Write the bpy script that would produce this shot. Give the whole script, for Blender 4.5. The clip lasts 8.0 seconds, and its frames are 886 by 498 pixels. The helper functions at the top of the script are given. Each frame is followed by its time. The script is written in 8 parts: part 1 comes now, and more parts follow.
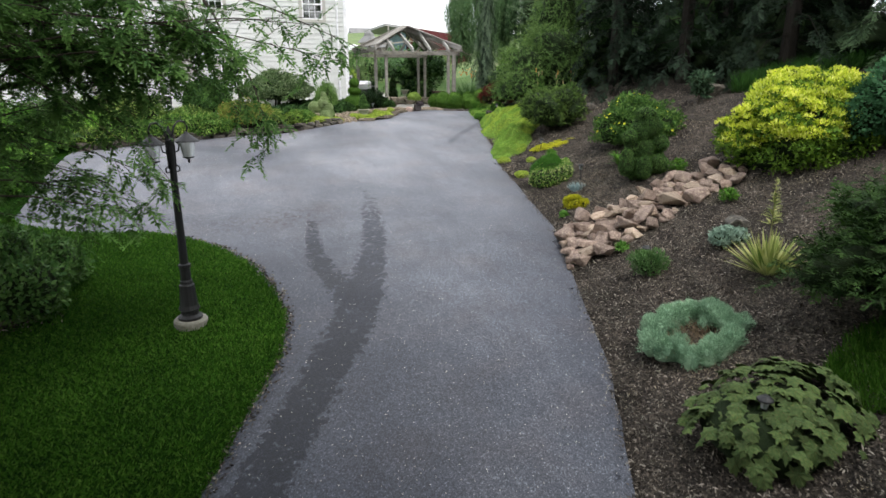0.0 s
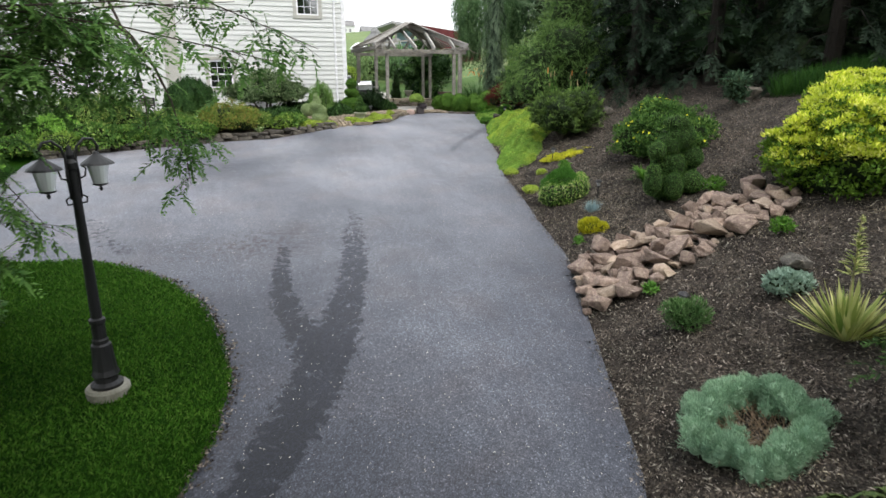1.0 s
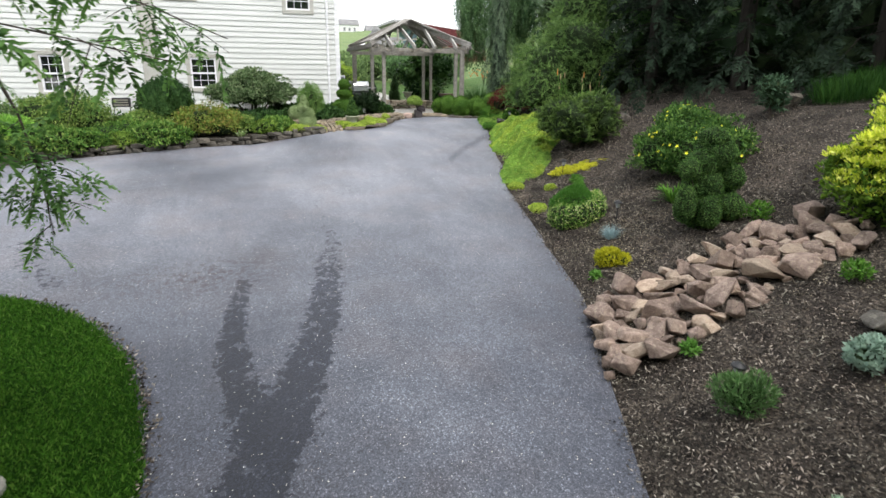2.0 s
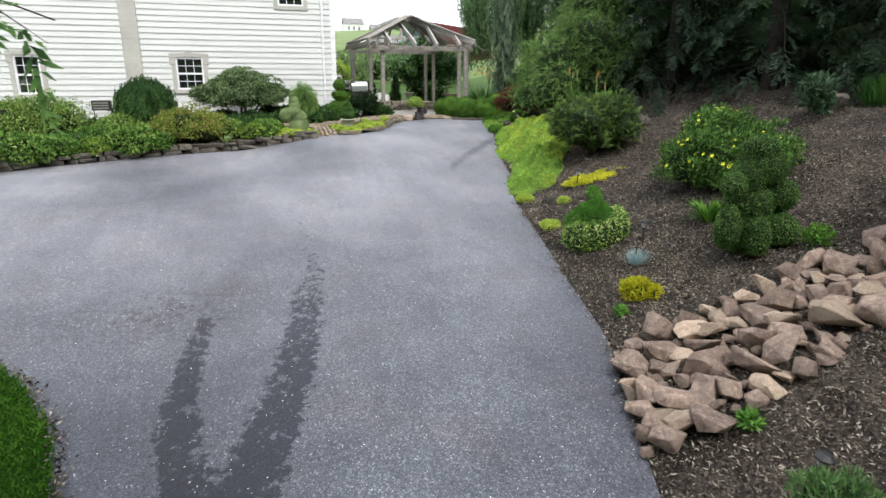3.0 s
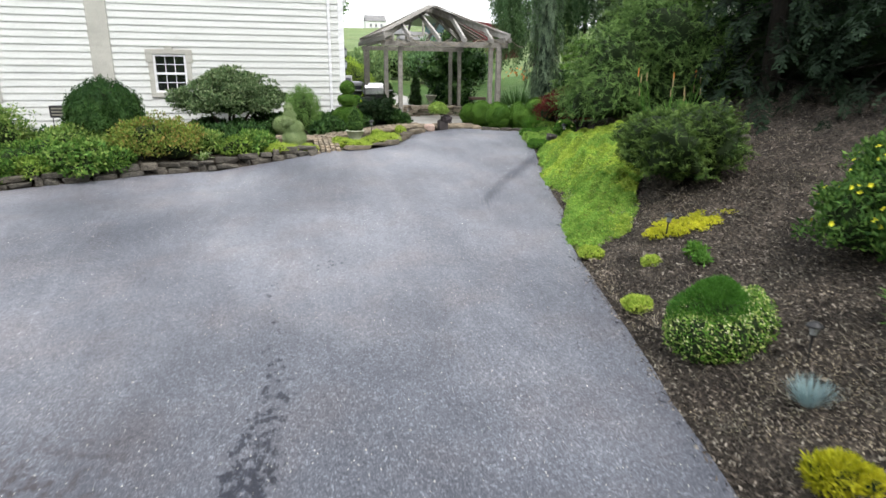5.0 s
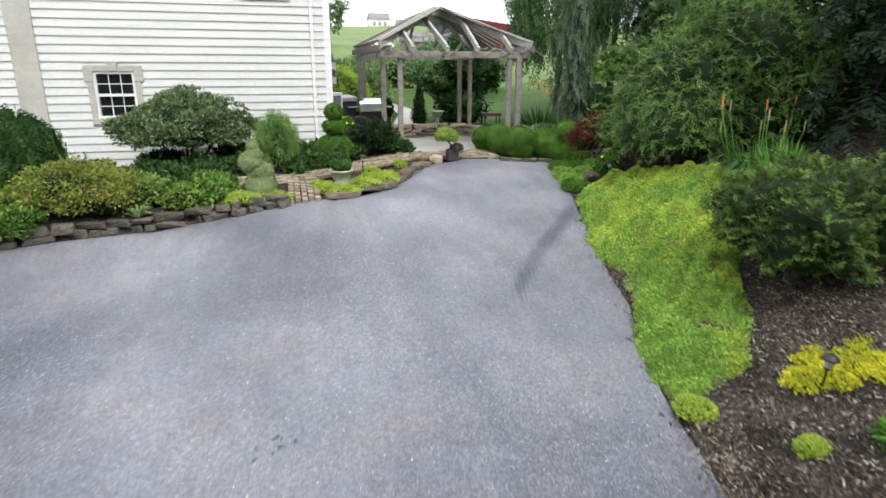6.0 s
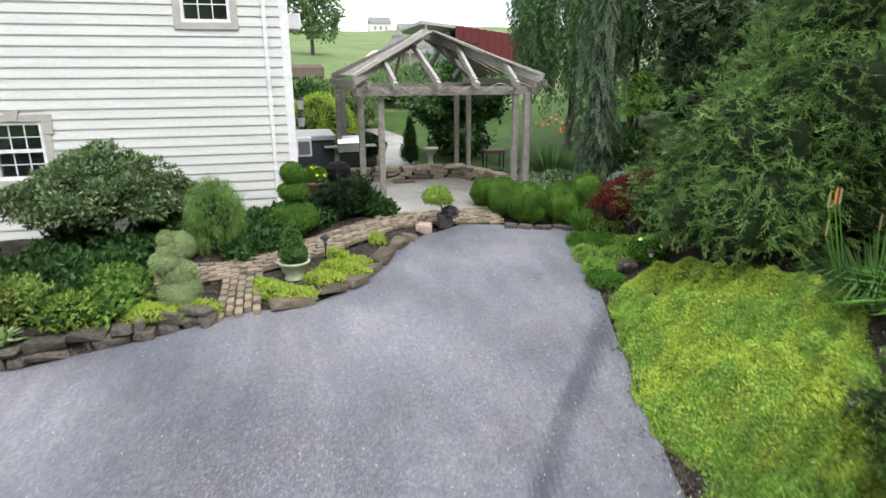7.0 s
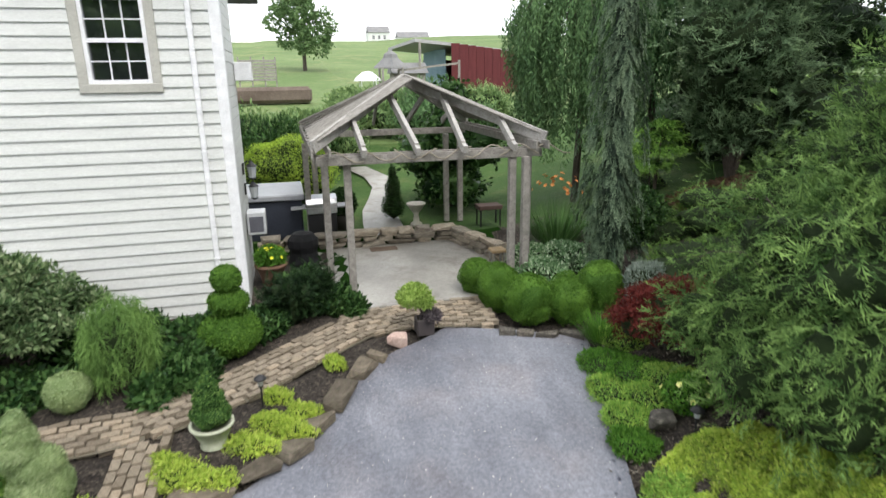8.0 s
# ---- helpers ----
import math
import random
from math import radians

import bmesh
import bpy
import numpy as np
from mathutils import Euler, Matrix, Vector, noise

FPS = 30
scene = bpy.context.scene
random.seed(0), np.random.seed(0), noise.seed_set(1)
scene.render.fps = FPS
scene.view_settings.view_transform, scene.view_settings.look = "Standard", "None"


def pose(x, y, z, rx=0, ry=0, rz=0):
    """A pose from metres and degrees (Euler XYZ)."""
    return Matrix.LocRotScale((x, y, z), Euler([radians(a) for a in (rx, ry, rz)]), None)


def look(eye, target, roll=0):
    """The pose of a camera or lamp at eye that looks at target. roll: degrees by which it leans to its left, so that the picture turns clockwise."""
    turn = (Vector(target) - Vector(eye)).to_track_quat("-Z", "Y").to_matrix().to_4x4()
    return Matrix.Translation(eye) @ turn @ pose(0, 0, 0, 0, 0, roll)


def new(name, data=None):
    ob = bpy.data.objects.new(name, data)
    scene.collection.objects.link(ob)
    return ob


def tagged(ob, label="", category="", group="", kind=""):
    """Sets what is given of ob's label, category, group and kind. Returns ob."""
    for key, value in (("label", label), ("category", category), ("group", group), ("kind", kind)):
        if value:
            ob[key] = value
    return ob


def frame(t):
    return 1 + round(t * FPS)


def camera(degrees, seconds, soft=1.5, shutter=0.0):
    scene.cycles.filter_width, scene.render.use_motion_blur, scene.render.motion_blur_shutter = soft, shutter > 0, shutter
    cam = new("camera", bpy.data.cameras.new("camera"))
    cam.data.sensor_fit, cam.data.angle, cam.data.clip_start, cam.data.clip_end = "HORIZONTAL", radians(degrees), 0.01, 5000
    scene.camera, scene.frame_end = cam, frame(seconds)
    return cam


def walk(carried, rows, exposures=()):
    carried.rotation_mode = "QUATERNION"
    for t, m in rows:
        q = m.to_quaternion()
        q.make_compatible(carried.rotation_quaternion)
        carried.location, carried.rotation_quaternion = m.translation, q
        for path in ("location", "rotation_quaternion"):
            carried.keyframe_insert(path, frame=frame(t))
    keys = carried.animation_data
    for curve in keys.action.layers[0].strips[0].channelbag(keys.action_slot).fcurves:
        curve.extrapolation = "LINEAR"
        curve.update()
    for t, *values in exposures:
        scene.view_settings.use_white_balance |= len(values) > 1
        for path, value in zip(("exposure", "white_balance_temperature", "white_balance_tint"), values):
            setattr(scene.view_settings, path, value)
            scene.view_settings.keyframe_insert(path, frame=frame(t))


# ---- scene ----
cam = camera(72.2, 8.0, shutter=0.25)
PATH = [
    (0, (-5.433, -27.423, 1.557), (-4.783, -25.612, 1.01), 0.1),
    (0.5, (-4.952, -26.558, 1.582), (-4.321, -24.741, 1.034), 0.1),
    (1, (-4.485, -25.696, 1.62), (-3.87, -23.874, 1.069), 0.2),
    (1.5, (-4.074, -24.825, 1.636), (-3.464, -23.001, 1.086), 0.6),
    (3, (-3.156, -22.646, 1.664), (-2.572, -20.815, 1.11), 0.4),
    (3.5, (-2.945, -22.074, 1.673), (-2.379, -20.238, 1.118), 0.3),
    (4, (-2.739, -21.445, 1.679), (-2.195, -19.602, 1.123), 0.5),
    (4.5, (-2.481, -20.524, 1.69), (-1.958, -18.675, 1.133), 0.5),
    (4.7, (-2.38, -19.994, 1.69), (-1.858, -18.146, 1.133), 0.7),
    (5.8, (-1.6, -16.346, 2.109), (-1.093, -14.496, 1.541), 0.1),
    (6, (-1.37, -15.633, 2.214), (-0.869, -13.782, 1.645), 0.2),
    (6.5, (-0.832, -13.965, 2.583), (-0.338, -12.113, 2.013), 0.0),
    (7, (-0.264, -12.54, 2.987), (0.224, -10.684, 2.422), -0.2),
    (7.5, (0.275, -11.287, 3.359), (0.756, -9.427, 2.802), -0.6),
    (8, (0.77, -10.057, 3.896), (1.251, -8.195, 3.346), -0.8),
]
walk(cam, [(t, look(eye, target, roll)) for t, eye, target, roll in PATH], exposures=[(0.0, 1.17), (1.0, 1.18), (1.5, 1.26), (3.0, 1.33), (6.0, 1.32), (8.0, 1.23)])

# ---- sky and sun: bright overcast ----
world = bpy.data.worlds.new("overcast")
scene.world = world
world.use_nodes = True
wn, wl = world.node_tree.nodes, world.node_tree.links
sky = wn.new("ShaderNodeTexSky")
sky.sky_type = "NISHITA"
sky.sun_disc = False
sky.sun_elevation, sky.sun_rotation = radians(52), radians(200)
sky.air_density, sky.dust_density, sky.ozone_density = 1.0, 2.0, 1.0
veil = wn.new("ShaderNodeTexNoise")
veil.inputs["Scale"].default_value, veil.inputs["Detail"].default_value = 1.6, 5
tone = wn.new("ShaderNodeValToRGB")
tone.color_ramp.elements[0].position, tone.color_ramp.elements[0].color = 0.35, (5.6, 5.8, 6.1, 1)
tone.color_ramp.elements[1].position, tone.color_ramp.elements[1].color = 0.65, (8.2, 8.3, 8.4, 1)
wl.new(veil.outputs[0], tone.inputs[0])
cloud = wn.new("ShaderNodeMix")
cloud.data_type = "RGBA"
cloud.inputs[0].default_value = 0.8
wl.new(sky.outputs[0], cloud.inputs[6])
wl.new(tone.outputs[0], cloud.inputs[7])
wl.new(cloud.outputs[2], wn["Background"].inputs["Color"])
wn["Background"].inputs["Strength"].default_value = 0.14
sun_data = bpy.data.lights.new("sun", "SUN")
sun_data.energy, sun_data.angle, sun_data.color = 1.1, radians(25), (1.0, 0.97, 0.93)
sun = new("sun", sun_data)
sun.matrix_world = look((0, 0, 40), (-10, 24, 0))

# ---- materials ----
def ramp(nt, fac, stops):
    n = nt.nodes.new("ShaderNodeValToRGB")
    while len(n.color_ramp.elements) < len(stops):
        n.color_ramp.elements.new(0.5)
    for e, (p, c) in zip(n.color_ramp.elements, stops):
        e.position, e.color = p, (*c, 1)
    nt.links.new(fac, n.inputs[0])
    return n.outputs[0]


def noise_tex(nt, scale, detail=4, rough=0.6, stretch=None, kind="Object"):
    co = nt.nodes.new("ShaderNodeTexCoord").outputs[kind]
    if stretch:
        mp = nt.nodes.new("ShaderNodeMapping")
        mp.inputs["Scale"].default_value = stretch
        nt.links.new(co, mp.inputs[0])
        co = mp.outputs[0]
    n = nt.nodes.new("ShaderNodeTexNoise")
    n.inputs["Scale"].default_value, n.inputs["Detail"].default_value, n.inputs["Roughness"].default_value = scale, detail, rough
    nt.links.new(co, n.inputs["Vector"])
    return n.outputs[0]


def mixc(nt, fac, a, b, mode="MIX"):
    n = nt.nodes.new("ShaderNodeMix")
    n.data_type, n.blend_type = "RGBA", mode
    for sock, v in ((n.inputs[0], fac), (n.inputs[6], a), (n.inputs[7], b)):
        if isinstance(v, (int, float)):
            sock.default_value = v
        elif isinstance(v, tuple):
            sock.default_value = (*v, 1)
        else:
            nt.links.new(v, sock)
    return n.outputs[2]


def bump(nt, bsdf, height, strength, dist):
    b = nt.nodes.new("ShaderNodeBump")
    b.inputs["Strength"].default_value, b.inputs["Distance"].default_value = strength, dist
    nt.links.new(height, b.inputs["Height"])
    nt.links.new(b.outputs[0], bsdf.inputs["Normal"])


def shade(name, c1, c2, rough=0.7, coarse=2.0, fine=40.0, bumps=0.3, dist=0.01, metal=0.0, random=False, stretch=None, c3=None):
    """A surface of two tones in coarse patches with a fine grain and relief."""
    m = bpy.data.materials.new(name)
    m.use_nodes = True
    nt = m.node_tree
    p = nt.nodes["Principled BSDF"]
    big, small = noise_tex(nt, coarse, 5, 0.6, stretch), noise_tex(nt, fine, 6, 0.7, stretch)
    col = ramp(nt, big, [(0.32, c1), (0.68, c2)])
    grain = ramp(nt, small, [(0.25, (0.62, 0.62, 0.62)), (0.75, (1.25, 1.25, 1.25))])
    col = mixc(nt, 0.8, col, grain, "MULTIPLY")
    if c3:
        col = mixc(nt, ramp(nt, noise_tex(nt, coarse * 2.7, 6, 0.75, stretch), [(0.52, (0, 0, 0)), (0.68, (1, 1, 1))]), col, c3)
    if random:
        info = nt.nodes.new("ShaderNodeObjectInfo").outputs["Random"]
        col = mixc(nt, 1.0, col, ramp(nt, info, [(0.0, (0.68, 0.66, 0.64)), (0.5, (1.0, 1.0, 1.0)), (1.0, (1.3, 1.25, 1.2))]), "MULTIPLY")
    nt.links.new(col, p.inputs["Base Color"])
    p.inputs["Roughness"].default_value, p.inputs["Metallic"].default_value = rough, metal
    p.inputs["Specular IOR Level"].default_value = 0.5 if rough < 0.8 else 0.25
    if bumps:
        bump(nt, p, small, bumps, dist)
    return m


def leafy(name, dark, light, odd=None, rough=0.55, through_light=0.22, patch=1.3):
    """Leaves, each a little different, in patches of lighter growth."""
    m = bpy.data.materials.new(name)
    m.use_nodes = True
    nt = m.node_tree
    p = nt.nodes["Principled BSDF"]
    isl = nt.nodes.new("ShaderNodeNewGeometry").outputs["Random Per Island"]
    stops = [(0.0, dark), (0.85, light)] if odd is None else [(0.0, dark), (0.7, light), (0.93, odd)]
    stops = [(p_, tuple(min(0.85, 1.2 * v_) for v_ in c_)) for p_, c_ in stops]
    col = ramp(nt, isl, stops)
    col = mixc(nt, 1.0, col, ramp(nt, noise_tex(nt, patch, 3), [(0.3, (0.7, 0.75, 0.7)), (0.7, (1.25, 1.2, 1.15))]), "MULTIPLY")
    nt.links.new(col, p.inputs["Base Color"])
    p.inputs["Roughness"].default_value = rough
    p.inputs["Specular IOR Level"].default_value = 0.09
    tr = nt.nodes.new("ShaderNodeBsdfTranslucent")
    nt.links.new(col, tr.inputs["Color"])
    mix = nt.nodes.new("ShaderNodeMixShader")
    mix.inputs[0].default_value = through_light
    nt.links.new(p.outputs[0], mix.inputs[1])
    nt.links.new(tr.outputs[0], mix.inputs[2])
    nt.links.new(mix.outputs[0], nt.nodes["Material Output"].inputs["Surface"])
    return m


def frondy(name, old, young, patch=1.0, through_light=0.18):
    """Needle sprays: darker tone inside, paler young growth at the ends."""
    m = bpy.data.materials.new(name)
    m.use_nodes = True
    nt = m.node_tree
    p = nt.nodes["Principled BSDF"]
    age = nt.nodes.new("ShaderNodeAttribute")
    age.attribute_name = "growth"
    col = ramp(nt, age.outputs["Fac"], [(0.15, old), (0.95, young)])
    isl = nt.nodes.new("ShaderNodeNewGeometry").outputs["Random Per Island"]
    col = mixc(nt, 1.0, col, ramp(nt, isl, [(0.0, (0.72, 0.74, 0.7)), (1.0, (1.28, 1.25, 1.2))]), "MULTIPLY")
    col = mixc(nt, 1.0, col, ramp(nt, noise_tex(nt, patch, 3), [(0.3, (0.72, 0.76, 0.74)), (0.7, (1.25, 1.22, 1.15))]), "MULTIPLY")
    nt.links.new(col, p.inputs["Base Color"])
    p.inputs["Roughness"].default_value = 0.6
    p.inputs["Specular IOR Level"].default_value = 0.12
    tr = nt.nodes.new("ShaderNodeBsdfTranslucent")
    nt.links.new(col, tr.inputs["Color"])
    mix = nt.nodes.new("ShaderNodeMixShader")
    mix.inputs[0].default_value = through_light
    nt.links.new(p.outputs[0], mix.inputs[1])
    nt.links.new(tr.outputs[0], mix.inputs[2])
    nt.links.new(mix.outputs[0], nt.nodes["Material Output"].inputs["Surface"])
    return m


def plain(name, c, rough=0.5, metal=0.0):
    return shade(name, tuple(v * 0.88 for v in c), tuple(v * 1.08 for v in c), rough, 6.0, 90.0, 0.06, 0.003, metal)


def asphalt_material():
    m = bpy.data.materials.new("asphalt")
    m.use_nodes = True
    nt = m.node_tree
    p = nt.nodes["Principled BSDF"]
    col = ramp(nt, noise_tex(nt, 0.35, 5, 0.6), [(0.3, (0.057, 0.062, 0.077)), (0.7, (0.090, 0.097, 0.117))])
    grit = noise_tex(nt, 60.0, 3, 0.8)
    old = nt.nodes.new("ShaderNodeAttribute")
    old.attribute_name = "uphill_tone"
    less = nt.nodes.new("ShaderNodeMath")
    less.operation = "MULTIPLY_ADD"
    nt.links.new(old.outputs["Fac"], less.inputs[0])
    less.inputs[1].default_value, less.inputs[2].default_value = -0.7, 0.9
    col = mixc(nt, less.outputs[0], col, ramp(nt, grit, [(0.37, (0.42, 0.42, 0.43)), (0.48, (0.92, 0.92, 0.93)), (0.56, (1.12, 1.12, 1.12)), (0.64, (2.1, 2.1, 2.05))]), "MULTIPLY")
    pebble = noise_tex(nt, 24.0, 2, 0.6)
    col = mixc(nt, 0.4, col, ramp(nt, pebble, [(0.36, (0.6, 0.6, 0.61)), (0.5, (1.0, 1.0, 1.0)), (0.64, (1.4, 1.4, 1.4))]), "MULTIPLY")
    stones = nt.nodes.new("ShaderNodeTexVoronoi")
    stones.inputs["Scale"].default_value = 78.0
    nt.links.new(nt.nodes.new("ShaderNodeTexCoord").outputs["Object"], stones.inputs["Vector"])
    bits = nt.nodes.new("ShaderNodeSeparateColor")
    nt.links.new(stones.outputs["Color"], bits.inputs[0])
    keen = nt.nodes.new("ShaderNodeMath")
    keen.operation, keen.use_clamp = "MULTIPLY_ADD", True
    nt.links.new(old.outputs["Fac"], keen.inputs[0])
    keen.inputs[1].default_value, keen.inputs[2].default_value = -0.85, 0.8
    col = mixc(nt, keen.outputs[0], col, ramp(nt, bits.outputs[0], [(0.0, (0.62, 0.62, 0.63)), (0.3, (0.86, 0.86, 0.87)), (0.72, (1.02, 1.02, 1.02)), (0.88, (1.5, 1.5, 1.48)), (0.97, (2.6, 2.58, 2.5))]), "MULTIPLY")
    streak = noise_tex(nt, 3.2, 6, 0.7, (1.0, 0.2, 1.0))
    col = mixc(nt, 0.7, col, ramp(nt, streak, [(0.32, (0.78, 0.78, 0.8)), (0.7, (1.15, 1.15, 1.14))]), "MULTIPLY")
    worn = ramp(nt, noise_tex(nt, 0.75, 6, 0.62), [(0.30, (0.77, 0.77, 0.78)), (0.5, (1.0, 1.0, 1.0)), (0.64, (1.18, 1.16, 1.13)), (0.75, (1.3, 1.28, 1.24))])
    col = mixc(nt, 0.85, col, worn, "MULTIPLY")
    brown = ramp(nt, noise_tex(nt, 1.1, 5, 0.6), [(0.46, (0, 0, 0)), (0.7, (0.7, 0.7, 0.7))])
    col = mixc(nt, brown, col, mixc(nt, 1.0, col, (1.11, 1.0, 0.93), "MULTIPLY"))
    # Multiplies the upper drive paler, standing in for the stronger light there.
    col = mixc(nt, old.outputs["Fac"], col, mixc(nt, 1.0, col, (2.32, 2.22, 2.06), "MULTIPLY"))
    # Darkens by marks on the asphalt and by tree shade painted into it.
    dark_att = nt.nodes.new("ShaderNodeAttribute")
    dark_att.attribute_name = "darkened"
    col = mixc(nt, dark_att.outputs["Fac"], col, mixc(nt, 1.0, col, (0.50, 0.51, 0.55), "MULTIPLY"))
    att = nt.nodes.new("ShaderNodeAttribute")
    att.attribute_name = "stain"
    rag = nt.nodes.new("ShaderNodeMath")
    rag.operation = "MULTIPLY_ADD"
    nt.links.new(noise_tex(nt, 9.0, 6, 0.72), rag.inputs[0])
    rag.inputs[1].default_value = 1.9
    nt.links.new(att.outputs["Fac"], rag.inputs[2])
    low_ = nt.nodes.new("ShaderNodeMath")
    low_.operation = "SUBTRACT"
    nt.links.new(rag.outputs[0], low_.inputs[0])
    low_.inputs[1].default_value = 0.95
    dark = ramp(nt, low_.outputs[0], [(0.36, (0, 0, 0)), (0.46, (1, 1, 1))])
    col = mixc(nt, dark, col, mixc(nt, 1.0, col, (0.19, 0.205, 0.26), "MULTIPLY"))
    red = nt.nodes.new("ShaderNodeAttribute")
    red.attribute_name = "petals"
    fleck = ramp(nt, noise_tex(nt, 9.0, 6, 0.75), [(0.49, (0.08, 0.08, 0.08)), (0.57, (1, 1, 1))])
    rm = nt.nodes.new("ShaderNodeMath")
    rm.operation = "MULTIPLY"
    nt.links.new(red.outputs["Fac"], rm.inputs[0])
    nt.links.new(fleck, rm.inputs[1])
    col = mixc(nt, rm.outputs[0], col, (0.036, 0.027, 0.029))
    nt.links.new(col, p.inputs["Base Color"])
    p.inputs["Roughness"].default_value = 0.48
    p.inputs["Specular IOR Level"].default_value = 0.28
    bump(nt, p, grit, 0.55, 0.006)
    return m


ASPHALT = asphalt_material()
# Near-black core colour that paints the shade between leaf clusters.
CORE_SHADE = shade("core_shade", (0.009, 0.018, 0.005), (0.022, 0.038, 0.011), 0.95, 8.0, 60.0, 0.8, 0.02)
MULCH = shade("mulch", (0.028, 0.0235, 0.019), (0.098, 0.082, 0.067), 0.95, 1.5, 30.0, 1.0, 0.06, c3=(0.02, 0.015, 0.0125))
shreds = MULCH.node_tree.nodes.new("ShaderNodeTexVoronoi")
shreds.inputs["Scale"].default_value = 42.0
MULCH.node_tree.links.new(MULCH.node_tree.nodes.new("ShaderNodeTexCoord").outputs["Object"], shreds.inputs["Vector"])
shred_tone = MULCH.node_tree.nodes.new("ShaderNodeSeparateColor")
MULCH.node_tree.links.new(shreds.outputs["Color"], shred_tone.inputs[0])
mulch_base = MULCH.node_tree.nodes["Principled BSDF"].inputs["Base Color"]
MULCH.node_tree.links.new(mixc(MULCH.node_tree, 0.9, mulch_base.links[0].from_socket, ramp(MULCH.node_tree, shred_tone.outputs[0], [(0.0, (0.3, 0.3, 0.3)), (0.45, (0.85, 0.85, 0.85)), (0.8, (1.25, 1.22, 1.2)), (0.96, (2.4, 2.35, 2.25))]), "MULTIPLY"), mulch_base)
CHIP = leafy("bark_chip", (0.010, 0.008, 0.007), (0.120, 0.101, 0.086), (0.30, 0.268, 0.235), 0.9, 0.0, 2.0)
LITTER = leafy("pale_litter", (0.45, 0.42, 0.38), (0.7, 0.68, 0.64), None, 0.9, 0.0)
SOILGRASS = shade("turf", (0.007, 0.028, 0.002), (0.015, 0.050, 0.004), 0.95, 1.2, 60.0, 1.0, 0.03)
SOILGRASS.node_tree.nodes["Principled BSDF"].inputs["Specular IOR Level"].default_value = 0.05
MEADOW = shade("meadow", (0.085, 0.140, 0.042), (0.15, 0.205, 0.075), 0.95, 0.09, 3.0, 0.6, 0.1, c3=(0.19, 0.205, 0.09))
SIDING = shade("white_siding", (0.57, 0.58, 0.555), (0.655, 0.665, 0.635), 0.6, 0.8, 22.0, 0.08, 0.004, stretch=(1, 1, 9))
WHITE = plain("white_vinyl", (0.80, 0.80, 0.81), 0.4)
STUCCO = shade("grey_beige_trim", (0.40, 0.39, 0.35), (0.49, 0.48, 0.43), 0.85, 2.0, 60.0, 0.35, 0.006)
BLACK = plain("black_iron", (0.010, 0.010, 0.011), 0.55)
CONCRETE = shade("concrete", (0.17, 0.165, 0.13), (0.28, 0.27, 0.23), 0.9, 4.0, 50.0, 0.4, 0.008)
PALEWOOD = shade("bleached_wood", (0.32, 0.305, 0.28), (0.46, 0.44, 0.41), 0.9, 1.5, 14.0, 0.6, 0.008, stretch=(6, 6, 6), c3=(0.24, 0.225, 0.20))
WEATHERED = shade("weathered_wood", (0.20, 0.185, 0.165), (0.33, 0.31, 0.28), 0.9, 1.5, 14.0, 0.6, 0.008, stretch=(6, 6, 6), c3=(0.13, 0.12, 0.10))
DARKSTONE = shade("wall_stone", (0.042, 0.039, 0.034), (0.15, 0.137, 0.116), 0.9, 5.0, 30.0, 0.8, 0.02, random=True, c3=(0.24, 0.22, 0.18))
REDSTONE = shade("red_sandstone", (0.19, 0.138, 0.115), (0.42, 0.32, 0.265), 0.9, 3.0, 22.0, 1.0, 0.04, random=True, c3=(0.50, 0.41, 0.32))
PALESTONE = shade("pale_sandstone", (0.34, 0.26, 0.20), (0.52, 0.43, 0.34), 0.9, 3.0, 22.0, 1.0, 0.03, random=True, c3=(0.27, 0.19, 0.15))
TANSTONE = shade("tan_ledge_stone", (0.22, 0.19, 0.15), (0.39, 0.35, 0.28), 0.9, 3.0, 26.0, 0.7, 0.02, random=True, c3=(0.13, 0.115, 0.095))
BRICK = shade("paver_brick", (0.20, 0.162, 0.12), (0.41, 0.345, 0.262), 0.9, 7.0, 35.0, 0.9, 0.015, random=True, c3=(0.105, 0.105, 0.062))
SLATE = shade("patio_concrete", (0.20, 0.19, 0.165), (0.37, 0.355, 0.32), 0.5, 0.8, 20.0, 0.3, 0.008, c3=(0.17, 0.15, 0.12))
DARKBARK = shade("dark_bark", (0.012, 0.010, 0.008), (0.03, 0.025, 0.02), 0.95, 6.0, 30.0, 0.9, 0.02, stretch=(4, 4, 1))
BARK = shade("bark", (0.05, 0.04, 0.032), (0.11, 0.09, 0.075), 0.95, 6.0, 30.0, 0.9, 0.02, stretch=(4, 4, 1))
BARN = shade("red_barn_board", (0.085, 0.018, 0.02), (0.115, 0.026, 0.028), 0.8, 0.8, 8.0, 0.3, 0.02, stretch=(8, 8, 1))
ROOFING = shade("grey_roof", (0.16, 0.16, 0.16), (0.24, 0.235, 0.23), 0.9, 1.0, 12.0, 0.4, 0.01)


def glass_material():
    m = bpy.data.materials.new("window_glass")
    m.use_nodes = True
    p = m.node_tree.nodes["Principled BSDF"]
    p.inputs["Base Color"].default_value = (0.012, 0.013, 0.015, 1)
    p.inputs["Roughness"].default_value = 0.04
    p.inputs["Specular IOR Level"].default_value = 1.0
    p.inputs["IOR"].default_value = 1.9
    return m


GLASS = glass_material()
FROST = bpy.data.materials.new("seeded_glass")
FROST.use_nodes = True
FROST.node_tree.nodes["Principled BSDF"].inputs["Base Color"].default_value = (0.62, 0.64, 0.66, 1)
